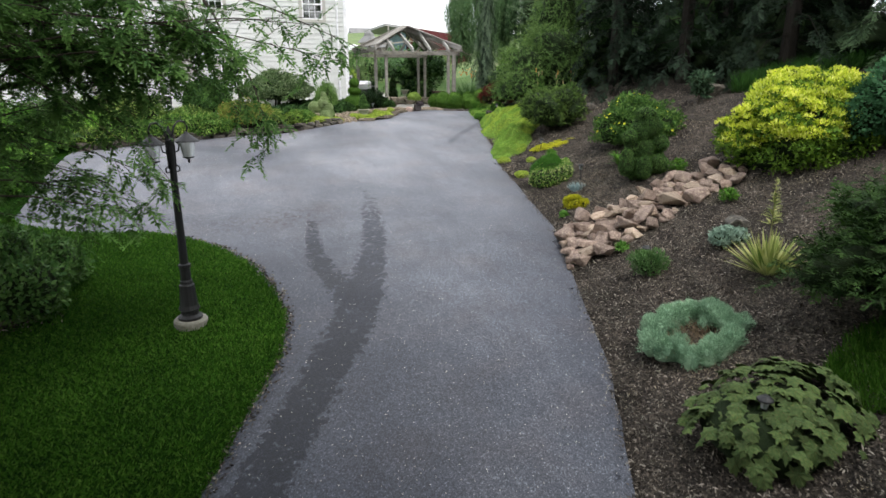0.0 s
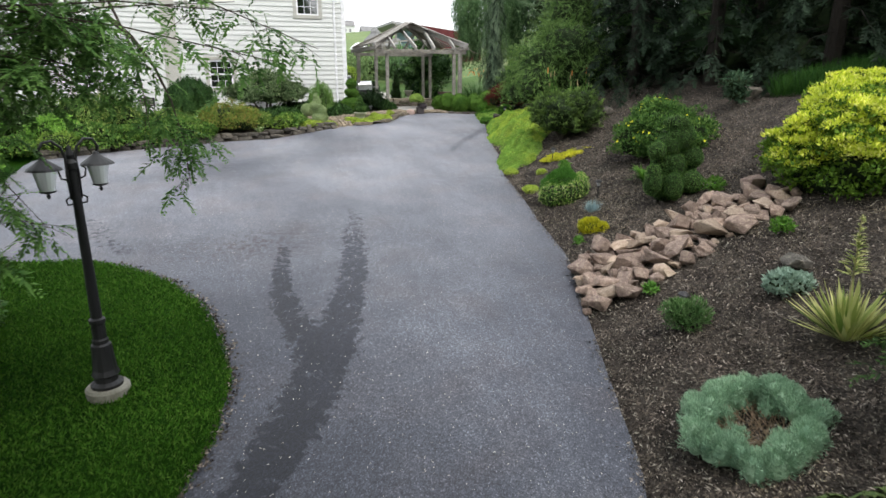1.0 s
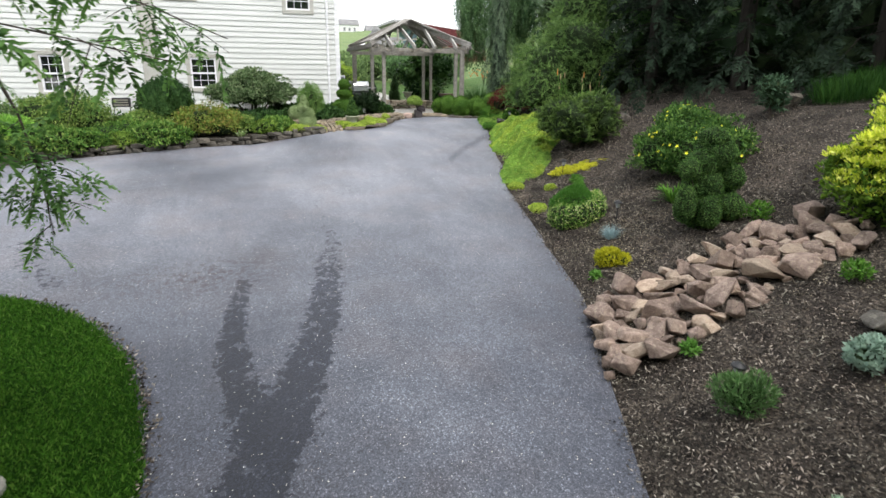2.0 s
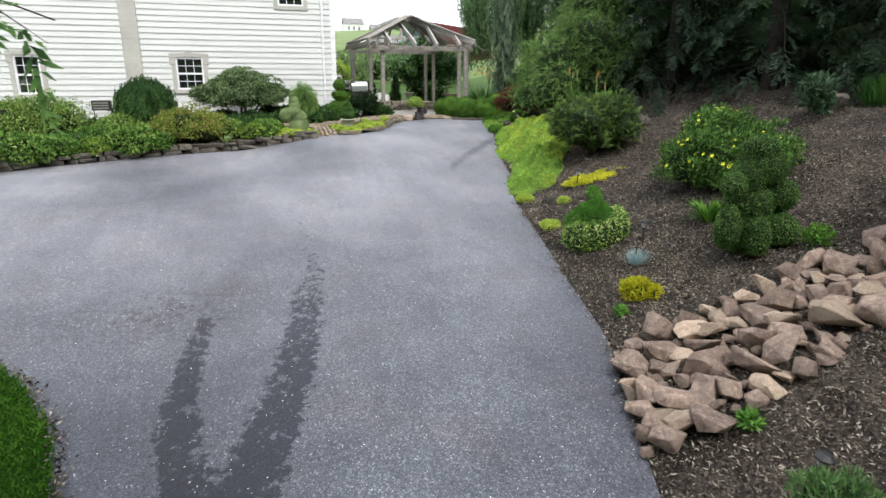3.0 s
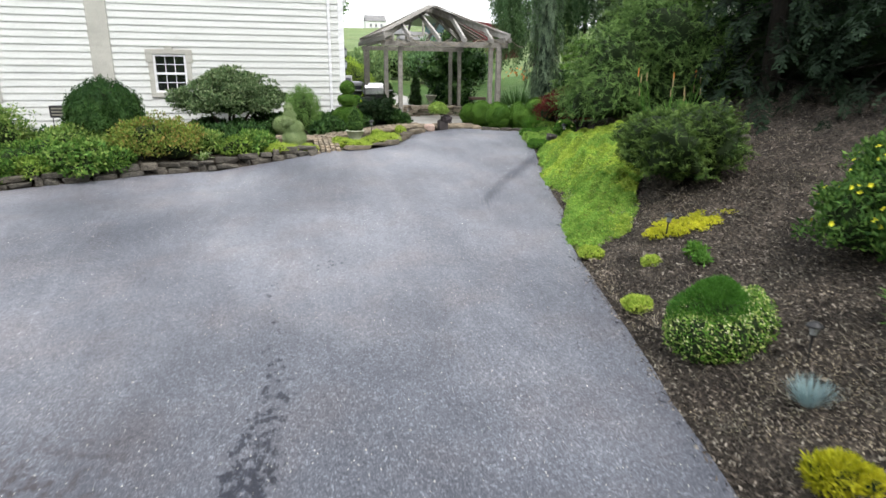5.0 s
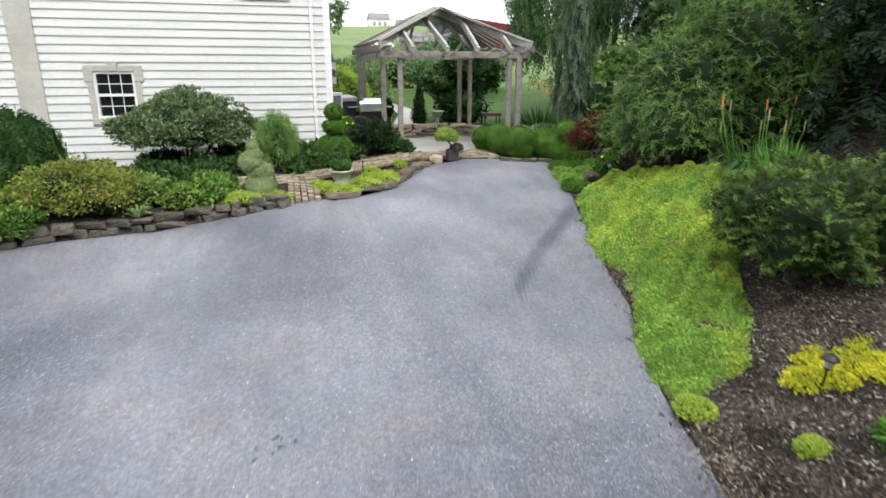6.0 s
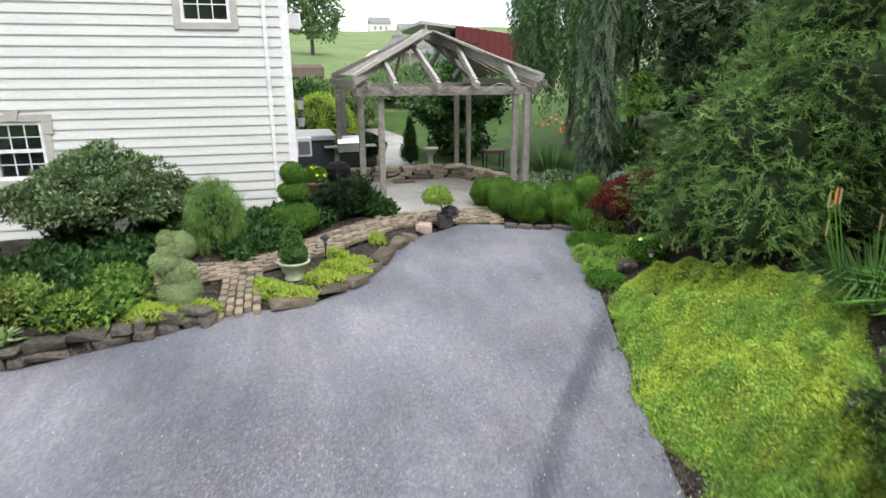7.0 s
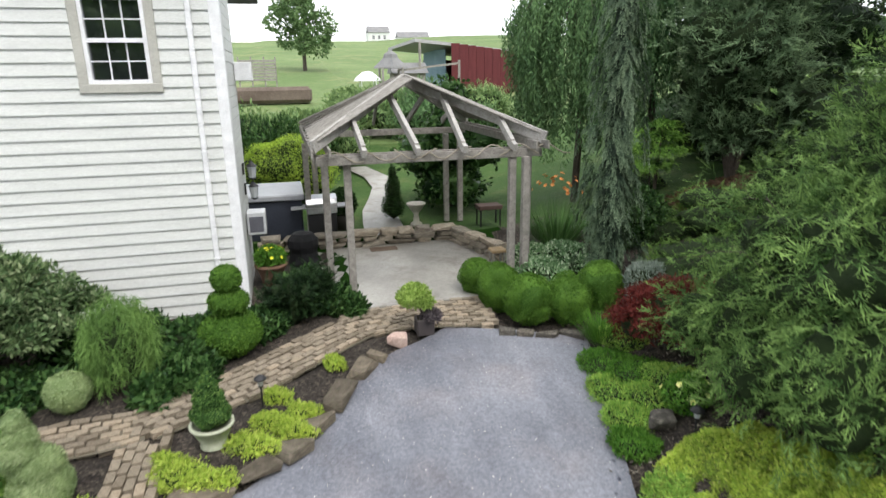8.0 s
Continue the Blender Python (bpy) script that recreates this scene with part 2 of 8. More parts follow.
FROST.node_tree.nodes["Principled BSDF"].inputs["Roughness"].default_value = 0.18
FROST.node_tree.nodes["Principled BSDF"].inputs["Transmission Weight"].default_value = 0.55

# ---- the lie of the land ----
KY = [-60, -40, -28, -22, -18.4, -15.5, -13.6, -11.2, -8, -5.3, -3, -1, 3, 30]
KZ = [-6, -4.2, -2.85, -2.15, -1.68, -1.37, -1.12, -0.86, -0.41, -0.11, 0.09, 0.14, 0.16, 0.16]
EY = [-60, -28, -23.07, -21.4, -19.1, -18.3, -17.4, -16.5, -14.4, -13.2, -12.4, -11.2, -10.2, -9.3, -8.4, -7.4, -5.3, -4.4, -2.6, -1, 3, 8, 60]
EX = [-21, -4.6, -1.85, -0.98, -0.07, 0.22, 0.6, 0.95, 1.37, 1.65, 1.8, 2.05, 2.4, 2.75, 2.95, 3.25, 3.95, 4.3, 4.9, 5.2, 5.5, 6.6, 22]
LX = [-30, -14, -9.6, -8.1, -6, -5, -4, -3.2, -2.5, -1.8, -1.2, -0.5, 0.08, 0.6, 1.1, 1.55, 2.05, 2.5, 3.0, 3.9, 4.9]
LY = [-11, -9.0, -7.0, -6.15, -5.5, -5.15, -4.97, -4.85, -4.85, -4.85, -4.72, -4.7, -4.6, -4.15, -3.5, -2.7, -2.2, -1.95, -1.62, -1.95, -2.5]
BY = [-60, -16, -12, -8, -4, 2, 8, 40]
BS = [0.42, 0.42, 0.33, 0.36, 0.28, 0.25, 0.2, 0.1]
IY = [-40, -30, -25, -21.7, -21.2, -20.5, -19.7, -18.8, -17.8, -16.7, -15.7, -15.0, -14.55, -14.35, -13.5, -13.0]
IX = [-14, -10, -7.4, -5.8, -5.6, -5.26, -4.93, -4.80, -4.89, -5.16, -5.68, -6.32, -7.0, -8.05, -9.4, -9.6]


def drive_z(x, y):
    z = np.interp(y, KY, KZ)
    z = z - np.clip((-8 - y) / 8, 0, 1) * 0.045 * np.maximum(0, -2 - x)
    return z - np.clip((-x - 0.8) / 2.6, 0, 1) * 0.35 * np.clip((y + 10.5) / 4, 0, 1)


def ground_z(x, y):
    x, y = np.asarray(x, float), np.asarray(y, float)
    z = drive_z(x, y)
    d = np.maximum(0, x - np.interp(y, EY, EX))
    s = np.interp(y, BY, BS)
    z = z + s * np.minimum(d, 6) + 0.5 * s * np.clip(d - 6, 0, 14)
    e = np.maximum(0, y - np.interp(x, LX, LY))
    bed = np.minimum(0.2, e * 1.2) * np.clip((-1.0 - x) / 1.0, 0.2, 1) * (x < 2) * (d <= 0) * np.clip((3.0 - y) / 1.0, 0, 1)
    z = z + bed
    z = z + 0.14 * np.clip((y - 3.2) / 0.4, 0, 1) * (x < 6)
    return z + 0.09 * np.maximum(0, y - 5) * np.clip((y - 5) / 10, 0, 1) * np.where(y > 130, 130 / np.maximum(y, 1), 1)


def gz(x, y):
    return float(ground_z(x, y))


# ---- mesh helpers ----
rng = np.random.default_rng(7)


def np_mesh(name, verts, quads):
    me = bpy.data.meshes.new(name)
    verts, quads = np.asarray(verts, np.float32), np.asarray(quads, np.int32)
    me.vertices.add(len(verts))
    me.vertices.foreach_set("co", verts.ravel())
    k = quads.shape[1]
    me.loops.add(quads.size)
    me.loops.foreach_set("vertex_index", quads.ravel())
    me.polygons.add(len(quads))
    me.polygons.foreach_set("loop_start", np.arange(0, quads.size, k, dtype=np.int32))
    me.update(calc_edges=True)
    return me


def put(name, me, material, parent=None, label="", at=None):
    """Links a mesh, as a part under a parent or as a thing of its own."""
    ob = new(name, me)
    for m in material if isinstance(material, (list, tuple)) else [material]:
        if m.name not in [q.name for q in me.materials if q]:
            me.materials.append(m)
    if parent:
        ob.parent = parent
    if at is not None:
        ob.matrix_basis = at if isinstance(at, Matrix) else Matrix.Translation(at)
    if label:
        ob["label"] = label
    return ob


def part(name, bm, material, parent=None, label="", smooth=False, at=None):
    me = bpy.data.meshes.new(name)
    if smooth:
        for fc in bm.faces:
            fc.smooth = True
    bm.to_mesh(me)
    bm.free()
    return put(name, me, material, parent, label, at)


def thing(name, x, y, z, label, category, group="", turn=0.0):
    ob = new(name)
    ob.empty_display_size = 0.1
    ob.matrix_basis = pose(x, y, z, 0, 0, turn)
    return tagged(ob, label, category, group)


def box(bm, x0, x1, y0, y1, z0, z1, bevel=0.0, m=None):
    vs = [bm.verts.new((x, y, z)) for x in (x0, x1) for y in (y0, y1) for z in (z0, z1)]
    fs = [bm.faces.new([vs[i] for i in q]) for q in ((0, 1, 3, 2), (4, 6, 7, 5), (0, 4, 5, 1), (2, 3, 7, 6), (0, 2, 6, 4), (1, 5, 7, 3))]
    if bevel:
        es = list({e for fc in fs for e in fc.edges})
        r = bmesh.ops.bevel(bm, geom=es, offset=bevel, segments=1, affect="EDGES")
        vs = list({v for fc in r["faces"] for v in fc.verts} | {v for v in vs if v.is_valid})
    if m is not None:
        bmesh.ops.transform(bm, matrix=m, verts=[v for v in vs if v.is_valid])
    return vs


def boxed(x0, x1, y0, y1, z0, z1, bevel=0.0, m=None):
    bm = bmesh.new()
    box(bm, x0, x1, y0, y1, z0, z1, bevel, m)
    return bm


def lathe(bm, prof, seg=16, cx=0.0, cy=0.0):
    """Turns (radius, z) pairs round an upright axis."""
    rings = []
    for r, z in prof:
        rings.append([bm.verts.new((cx + r * math.cos(2 * math.pi * i / seg), cy + r * math.sin(2 * math.pi * i / seg), z)) for i in range(seg)])
    for a, b in zip(rings, rings[1:]):
        for i in range(seg):
            bm.faces.new((a[i], a[(i + 1) % seg], b[(i + 1) % seg], b[i]))
    bm.faces.new(rings[0][::-1])
    bm.faces.new(rings[-1])
    return bm


def turned(prof, seg=16, cx=0.0, cy=0.0):
    return lathe(bmesh.new(), prof, seg, cx, cy)


def tube(bm, pts, radii, seg=6):
    pts = [Vector(p) for p in pts]
    if not hasattr(radii, "__len__"):
        radii = [radii] * len(pts)
    rings = []
    for i, p in enumerate(pts):
        d = (pts[min(i + 1, len(pts) - 1)] - pts[max(i - 1, 0)]).normalized()
        a = d.orthogonal().normalized()
        b = d.cross(a)
        if rings:
            pa = (rings[-1][0].co - pts[i - 1])
            a = (pa - d * pa.dot(d)).normalized()
            b = d.cross(a)
        rings.append([bm.verts.new(p + radii[i] * (math.cos(2 * math.pi * k / seg) * a + math.sin(2 * math.pi * k / seg) * b)) for k in range(seg)])
    for a, b in zip(rings, rings[1:]):
        for i in range(seg):
            bm.faces.new((a[i], a[(i + 1) % seg], b[(i + 1) % seg], b[i]))
    bm.faces.new(rings[0][::-1])
    bm.faces.new(rings[-1])
    return bm


def unit(v):
    return v / np.maximum(np.linalg.norm(v, axis=-1, keepdims=True), 1e-9)


def leaf_quads(P, D, N, L, W, fold=0.12):
    """Pointed leaves: where they grow, which way they point, which way they face, and their sizes."""
    D = unit(D)
    S = unit(np.cross(D, N))
    N = np.cross(S, D)
    L, W = np.broadcast_to(L, len(P))[:, None], np.broadcast_to(W, len(P))[:, None]
    mid = P + D * L * 0.45
    V = np.stack([P, mid + S * W / 2 + N * W * fold, P + D * L, mid - S * W / 2 + N * W * fold], 1)
    return V.reshape(-1, 3), np.arange(len(P) * 4).reshape(-1, 4)


def lumps(U, amount, freq, r):
    out = np.zeros(len(U))
    for _ in range(5):
        k = r.normal(size=3) * freq
        out += np.sin(U @ k + r.uniform(0, 6.28))
    return 1 + amount * out / 2.2


def ball(c, R, k=7):
    """A rounded block of quads."""
    g = np.linspace(-1, 1, k + 1)
    a, b = np.meshgrid(g, g, indexing="ij")
    V, Q = [], []
    for ax in range(3):
        for s in (-1, 1):
            p = np.zeros((k + 1, k + 1, 3))
            p[..., ax], p[..., (ax + 1) % 3], p[..., (ax + 2) % 3] = s, a, b
            i = np.arange((k + 1) ** 2).reshape(k + 1, k + 1) + len(V) * (k + 1) ** 2
            q = np.stack([i[:-1, :-1], i[1:, :-1], i[1:, 1:], i[:-1, 1:]], -1).reshape(-1, 4)
            Q.append(q if s > 0 else q[:, ::-1])
            V.append(unit(p.reshape(-1, 3)))
    return np.concatenate(V), np.concatenate(Q)


def crown_mesh(name, blobs, n, L, W, out=0.35, up=0.2, rnd=0.6, core=0.82, lump=0.1, freq=3.0, depth=0.12, seed=1, low=-0.75, face=0.4):
    """A crown of single leaves on and in a set of rounded masses, round a twiggy core."""
    r = np.random.default_rng(seed)
    C = np.array([b[:3] for b in blobs], float)
    R = np.array([b[3:6] for b in blobs], float)
    wt = (R[:, 0] * R[:, 1] + R[:, 1] * R[:, 2] + R[:, 0] * R[:, 2])
    pick = r.choice(len(blobs), n, p=wt / wt.sum())
    U = unit(r.normal(size=(n, 3)))
    fl = U[:, 2] < low
    U[fl, 2] *= -1
    shape = {}
    fac = np.ones(n)
    for b in range(len(blobs)):
        rb = np.random.default_rng(seed * 100 + b)
        sel = pick == b
        fac[sel] = lumps(U[sel], lump, freq, rb)
    P = C[pick] + U * R[pick] * (fac * (1 - np.abs(r.normal(0, depth, n))))[:, None]
    ok = np.ones(n, bool)
    for b in range(len(blobs) if len(blobs) < 45 else 0):
        q = ((P - C[b]) / R[b])
        ok &= ~((np.linalg.norm(q, axis=1) < 0.72) & (pick != b))
    P, U, pick = P[ok], U[ok], pick[ok]
    nrm = unit(U / R[pick])
    D = out * nrm + np.array([0, 0, up]) + rnd * r.normal(size=P.shape)
    N = nrm + np.array([0, 0, 0.3]) + face * r.normal(size=P.shape)
    sz = r.uniform(0.7, 1.25, len(P))
    V, Q = leaf_quads(P, D, N, L * sz, W * sz)
    Vs, Qs, base, leaves = [V], [Q], len(V), len(Q)
    if core:
        u, q = ball(None, None, 7)
        for b in range(len(blobs)):
            rb = np.random.default_rng(seed * 100 + b)
            Vs.append(C[b] + u * R[b] * core * lumps(u, lump, freq, rb)[:, None])
            Qs.append(q + base)
            base += len(u)
    me = np_mesh(name, np.concatenate(Vs), np.concatenate(Qs))
    mi = np.ones(len(me.polygons), np.int32)
    mi[:leaves] = 0
    me.polygons.foreach_set("material_index", mi)
    return me


def sprays(blobs, n, size, seed=1, low=-0.3, loose=0.10):
    """Many small flattened clusters of leaves over the outside of larger masses."""
    r = np.random.default_rng(seed)
    C, R = np.array([b[:3] for b in blobs], float), np.array([b[3:6] for b in blobs], float)
    wt = R[:, 0] * R[:, 1] + R[:, 0] * R[:, 2]
    out = []
    for _ in range(n * 12):
        b = r.choice(len(blobs), p=wt / wt.sum())
        u = unit(r.normal(size=3))
        if u[2] < low:
            continue
        p = C[b] + u * R[b] * (1 + r.normal(0, loose))
        if (np.linalg.norm((p - C) / R, axis=1) < 0.85).any():
            continue
        k = r.uniform(0.65, 1.3)
        out.append((*p, size[0] * k, size[0] * k, size[1] * k))
        if len(out) >= n:
            break
    return out


def stems(bm, blobs, base=(0, 0, 0), r0=0.03, r1=0.008, seed=1):
    rr = random.Random(seed)
    for b in blobs:
        c = Vector(b[:3])
        mid = Vector(base).lerp(c, 0.5) + Vector((rr.uniform(-0.1, 0.1), rr.uniform(-0.1, 0.1), -0.05)) * b[3]
        tube(bm, [Vector(base), mid, c], [r0, (r0 + r1) / 2, r1], 6)
    return bm


def shrub(name, x, y, blobs, n, L, W, mat, label, category="shrub", group="", stem=0.025, turn=0.0, z=None, **kw):
    z = gz(x, y) if z is None else z
    t = thing(name, x, y, z, label, category, group, turn)
    part("stem", stems(bmesh.new(), blobs, (0, 0, -0.05), stem, stem * 0.3, kw.get("seed", 1)), BARK, t)
    put("foliage", crown_mesh("foliage", blobs, n, L, W, **kw), [mat, mat if kw.get("core", 0) > 0.92 else CORE_SHADE], t)
    return t


def bushy(name, x, y, blobs, clusters, size, n, L, W, mat, label, category="shrub", group="", stem=0.025, z=None, core=0.8, low=-0.3, loose=0.10, seed=1, **kw):
    """A shrub whose leaves stand in separate clusters with dark gaps between them."""
    t = thing(name, x, y, gz(x, y) if z is None else z, label, category, group)
    part("stem", stems(bmesh.new(), blobs, (0, 0, -0.05), stem, stem * 0.3, seed), BARK, t)
    put("inner_growth", crown_mesh("inner_growth", blobs, n // 5, L, W, core=core, depth=0.05, seed=seed + 3), [mat, CORE_SHADE], t, "twiggy core painted dark for inner shade")
    put("foliage", crown_mesh("foliage", sprays(blobs, clusters, size, seed, low, loose), n, L, W, core=0, depth=0.3, seed=seed, low=-0.9, **kw), mat, t)
    return t



def frond_shape(pairs, spread_, width, droop, seed, fwd=0.75, ragged=0.35):
    """One spray, a unit long: a leader with uneven side shoots that shorten to the tip."""
    r = np.random.default_rng(seed)
    t = np.clip(np.repeat(np.linspace(0.06, 0.94, pairs), 2) + r.normal(0, 0.04, 2 * pairs), 0.02, 0.97)
    sd = np.tile((-1.0, 1.0), pairs)
    P = np.stack([t, 0 * t, -droop * t * t], 1)
    D = np.stack([fwd + r.normal(0, ragged, len(t)), sd * r.uniform(0.5, 1.2, len(t)), -droop * t + r.normal(0, ragged, len(t))], 1)
    N = np.stack([0.2 * r.normal(size=len(t)), 0.5 * r.normal(size=len(t)), 1 + 0 * t], 1)
    ln = spread_ * (1.08 - t) ** 0.6 * np.clip(t / 0.2, 0.45, 1) * r.uniform(0.5, 1.45, len(t))
    P, D, N = np.vstack([P, [[0.35, 0, -droop * 0.12]]]), np.vstack([D, [[1, r.normal(0, 0.15), -1.2 * droop]]]), np.vstack([N, [[0, 0, 1]]])
    V, _ = leaf_quads(P, D, N, np.append(ln, 0.68), width, 0.15)
    tt = np.append(t, 0.7)
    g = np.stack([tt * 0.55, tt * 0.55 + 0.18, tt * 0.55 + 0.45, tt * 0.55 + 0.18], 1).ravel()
    return V, np.clip(g, 0, 1)


def frond_mesh(name, P, D, N, S, shapes, age=None):
    """Sets a spray at each place, pointing along D and facing N."""
    P, D, N = np.asarray(P, float), unit(np.asarray(D, float)), np.asarray(N, float)
    S = np.broadcast_to(np.asarray(S, float), len(P))
    side = unit(np.cross(N, D))
    N = np.cross(D, side)
    age = np.ones(len(P)) if age is None else np.asarray(age, float)
    Vs, Gs = [], []
    for k, (T, g) in enumerate(shapes):
        i = np.arange(len(P)) % len(shapes) == k
        loc = T[None, :, 0:1] * D[i][:, None] + T[None, :, 1:2] * side[i][:, None] + T[None, :, 2:3] * N[i][:, None]
        Vs.append((P[i][:, None] + loc * S[i][:, None, None]).reshape(-1, 3))
        Gs.append((g[None] * age[i][:, None]).ravel())
    V, G = np.concatenate(Vs), np.concatenate(Gs)
    me = np_mesh(name, V, np.arange(len(V)).reshape(-1, 4))
    at_ = me.attributes.new("growth", "FLOAT", "POINT")
    at_.data.foreach_set("value", G.astype(np.float32))
    return me


FINE = [frond_shape(8, 0.36, 0.042, 0.28, 900 + i, 1.45, 0.45) for i in range(6)]
FLAT = [frond_shape(7, 0.42, 0.085, 0.22, 910 + i, 0.8, 0.3) for i in range(5)]
HANGING = [frond_shape(7, 0.32, 0.085, 0.30, 920 + i, 1.2, 0.3) for i in range(4)]


def frond_bush(name, x, y, blobs, n, size, mat, label, category="shrub", group="", shapes=None, core=0.8, low=-0.5, out=0.8, up=0.1, rnd=0.35, depth=0.16, loose=0.08, stem=0.03, z=None, seed=1, flat=0.8, lump=0.14):
    """A shrub of needle sprays laid over rounded masses, round a core painted dark for inner shade."""
    t = thing(name, x, y, gz(x, y) if z is None else z, label, category, group)
    part("stem", stems(bmesh.new(), blobs, (0, 0, -0.05), stem, stem * 0.3, seed), BARK, t)
    r = np.random.default_rng(seed)
    C, R = np.array([b[:3] for b in blobs], float), np.array([b[3:6] for b in blobs], float)
    wt = R[:, 0] * R[:, 1] + R[:, 0] * R[:, 2] + R[:, 1] * R[:, 2]
    pick = r.choice(len(blobs), n * 3, p=wt / wt.sum())
    U = unit(r.normal(size=(n * 3, 3)))
    shell = 1 - np.abs(r.normal(0, depth, n * 3)) + np.abs(r.normal(0, loose, n * 3)) * (r.uniform(size=n * 3) < 0.4)
    fac = np.ones(n * 3)
    for b in range(len(blobs)):
        sel = pick == b
        fac[sel] = lumps(U[sel], lump, 4.0, np.random.default_rng(seed * 100 + b))
    P = C[pick] + U * R[pick] * (shell * fac)[:, None]
    ok = U[:, 2] > low
    for b in range(len(blobs)):
        ok &= ~((np.linalg.norm((P - C[b]) / R[b], axis=1) < 0.74) & (pick != b))
    k = np.nonzero(ok)[0][:n]
    # Sprays set deeper in the mass get the darker tone.
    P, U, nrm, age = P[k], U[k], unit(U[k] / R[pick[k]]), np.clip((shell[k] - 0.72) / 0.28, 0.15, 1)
    flatn = nrm * (1, 1, 0.35)
    S = size * r.uniform(0.6, 1.3, len(P))
    D = out * flatn + np.array([0, 0, up]) + rnd * r.normal(size=P.shape)
    N = np.array([0, 0, flat]) + 0.5 * nrm + 0.3 * r.normal(size=P.shape)
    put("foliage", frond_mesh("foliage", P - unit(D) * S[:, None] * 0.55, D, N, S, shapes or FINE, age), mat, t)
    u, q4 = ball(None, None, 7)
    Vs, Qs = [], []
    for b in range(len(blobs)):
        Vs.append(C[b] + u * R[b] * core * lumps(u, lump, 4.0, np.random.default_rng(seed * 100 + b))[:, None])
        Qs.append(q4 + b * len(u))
    tagged(put("inner_growth", np_mesh("inner_growth", np.concatenate(Vs), np.concatenate(Qs)), CORE_SHADE, t, "twiggy core painted dark for inner shade"), kind="stuff")
    return t


def conifer(name, x, y, h, r, boughs, per, mat, label, group="", shapes=None, base=0.5, rise=0.25, droop=0.6, size=0.5, seed=1, taper=0.8, inner=0.3):
    """A conifer of boughs in whorls: each bough a limb with flat sprays on both sides."""
    t = thing(name, x, y, gz(x, y), label, "conifer", group)
    q = np.random.default_rng(seed)
    bm = bmesh.new()
    tube(bm, [(0, 0, -0.2), (0.04, 0.03, h * 0.5), (0, 0, h)], [0.03 * h ** 0.9, 0.02 * h ** 0.9, 0.012], 8)
    P, D, N, S, A = [], [], [], [], []
    for i in range(boughs):
        f = (i + q.uniform(0, 1)) / boughs
        a = i * 2.39996 + q.normal(0, 0.25)
        z0 = base + (h - base) * f
        reach = r * (1.02 - f) ** taper * q.uniform(0.65, 1.12)
        ca, sa = math.cos(a), math.sin(a)
        lift = rise * reach * (0.4 + f)
        dr = droop * reach * (1.25 - f)

        def limb(s):
            return np.array([reach * s * ca, reach * s * sa, z0 + lift * s - dr * s * s])

        if i % 2 == 0 and reach > 0.4:
            tube(bm, [limb(0), limb(0.45), limb(0.9)], [0.02, 0.014, 0.005], 4)
        sv = np.sqrt(q.uniform(0.08, 1.0, per))
        for k, sk in enumerate(sv):
            tang = limb(sk + 0.02) - limb(sk - 0.02)
            tang /= np.linalg.norm(tang)
            side = np.array([-sa, ca, 0.0]) * (1 if k % 2 else -1)
            P.append(limb(sk) + q.normal(0, 0.03, 3))
            D.append(tang * (0.35 + 0.6 * sk) + side * (1.0 - 0.55 * sk) * q.uniform(0.6, 1.3) + np.array([0, 0, -0.12]) + 0.15 * q.normal(size=3))
            N.append(np.array([0.25 * ca, 0.25 * sa, 1.0]) + 0.2 * q.normal(size=3))
            S.append(size * q.uniform(0.6, 1.2) * (1.1 - 0.45 * f))
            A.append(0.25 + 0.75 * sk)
    part("trunk", bm, DARKBARK, t)
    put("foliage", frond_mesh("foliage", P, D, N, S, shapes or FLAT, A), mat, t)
    if inner:
        prof = [(r * inner * (1.0 - k / 7) ** taper + 0.02, base * 0.6 + (h - base) * 0.95 * k / 7) for k in range(8)]
        part("inner_growth", turned(prof, 9), CORE_SHADE, t, "twiggy core painted dark for inner shade")
    return t

# ---- ground ----
def axis_lines(a, b, step, far):
    mid = np.arange(a, b + 1e-6, step)
    grow = step * 1.35 ** np.arange(1, 40)
    lo, hi = a - np.cumsum(grow), b + np.cumsum(grow)
    return np.concatenate([lo[lo > -far][::-1], mid, hi[hi < far], [far]])


def grid_mesh(name, X, Y, Z):
    n, m = X.shape
    i = np.arange(n * m).reshape(n, m)
    q = np.stack([i[:-1, :-1], i[1:, :-1], i[1:, 1:], i[:-1, 1:]], -1).reshape(-1, 4)
    return np_mesh(name, np.stack([X, Y, Z], -1).reshape(-1, 3), q)


def wobble(x, y, f, seed=0):
    r = np.random.default_rng(seed)
    out = np.zeros(np.shape(x))
    for _ in range(6):
        a, b, c = r.normal() * f, r.normal() * f, r.uniform(0, 6.28)
        out = out + np.sin(a * x + b * y + c)
    return out / 3


def in_drive(x, y, grow=0.0):
    e, l = np.interp(y, EY, EX), np.interp(x, LX, LY)
    isl = (x < np.interp(y, IY, IX) - grow) & (y < -13.0 - grow)
    return (x < e + grow) & (y < l + grow) & ~isl & (x > -9.6 - grow)


gx, gy = axis_lines(-13, 13, 0.25, 900), axis_lines(-30, 12, 0.25, 1200)
X, Y = np.meshgrid(gx, gy, indexing="ij")
Z = ground_z(X, Y)
near = np.clip((X - np.interp(Y, EY, EX)) / 0.5, 0, 1) + np.clip((Y - np.interp(X, LX, LY)) / 0.5, 0, 1) * (X < 2.5)
Z = Z - 0.06 + np.clip(near, 0, 1) * (0.06 + 0.035 * wobble(X, Y, 4.0, 3)) * (Y < 6)
ground_me = grid_mesh("ground", X, Y, Z)
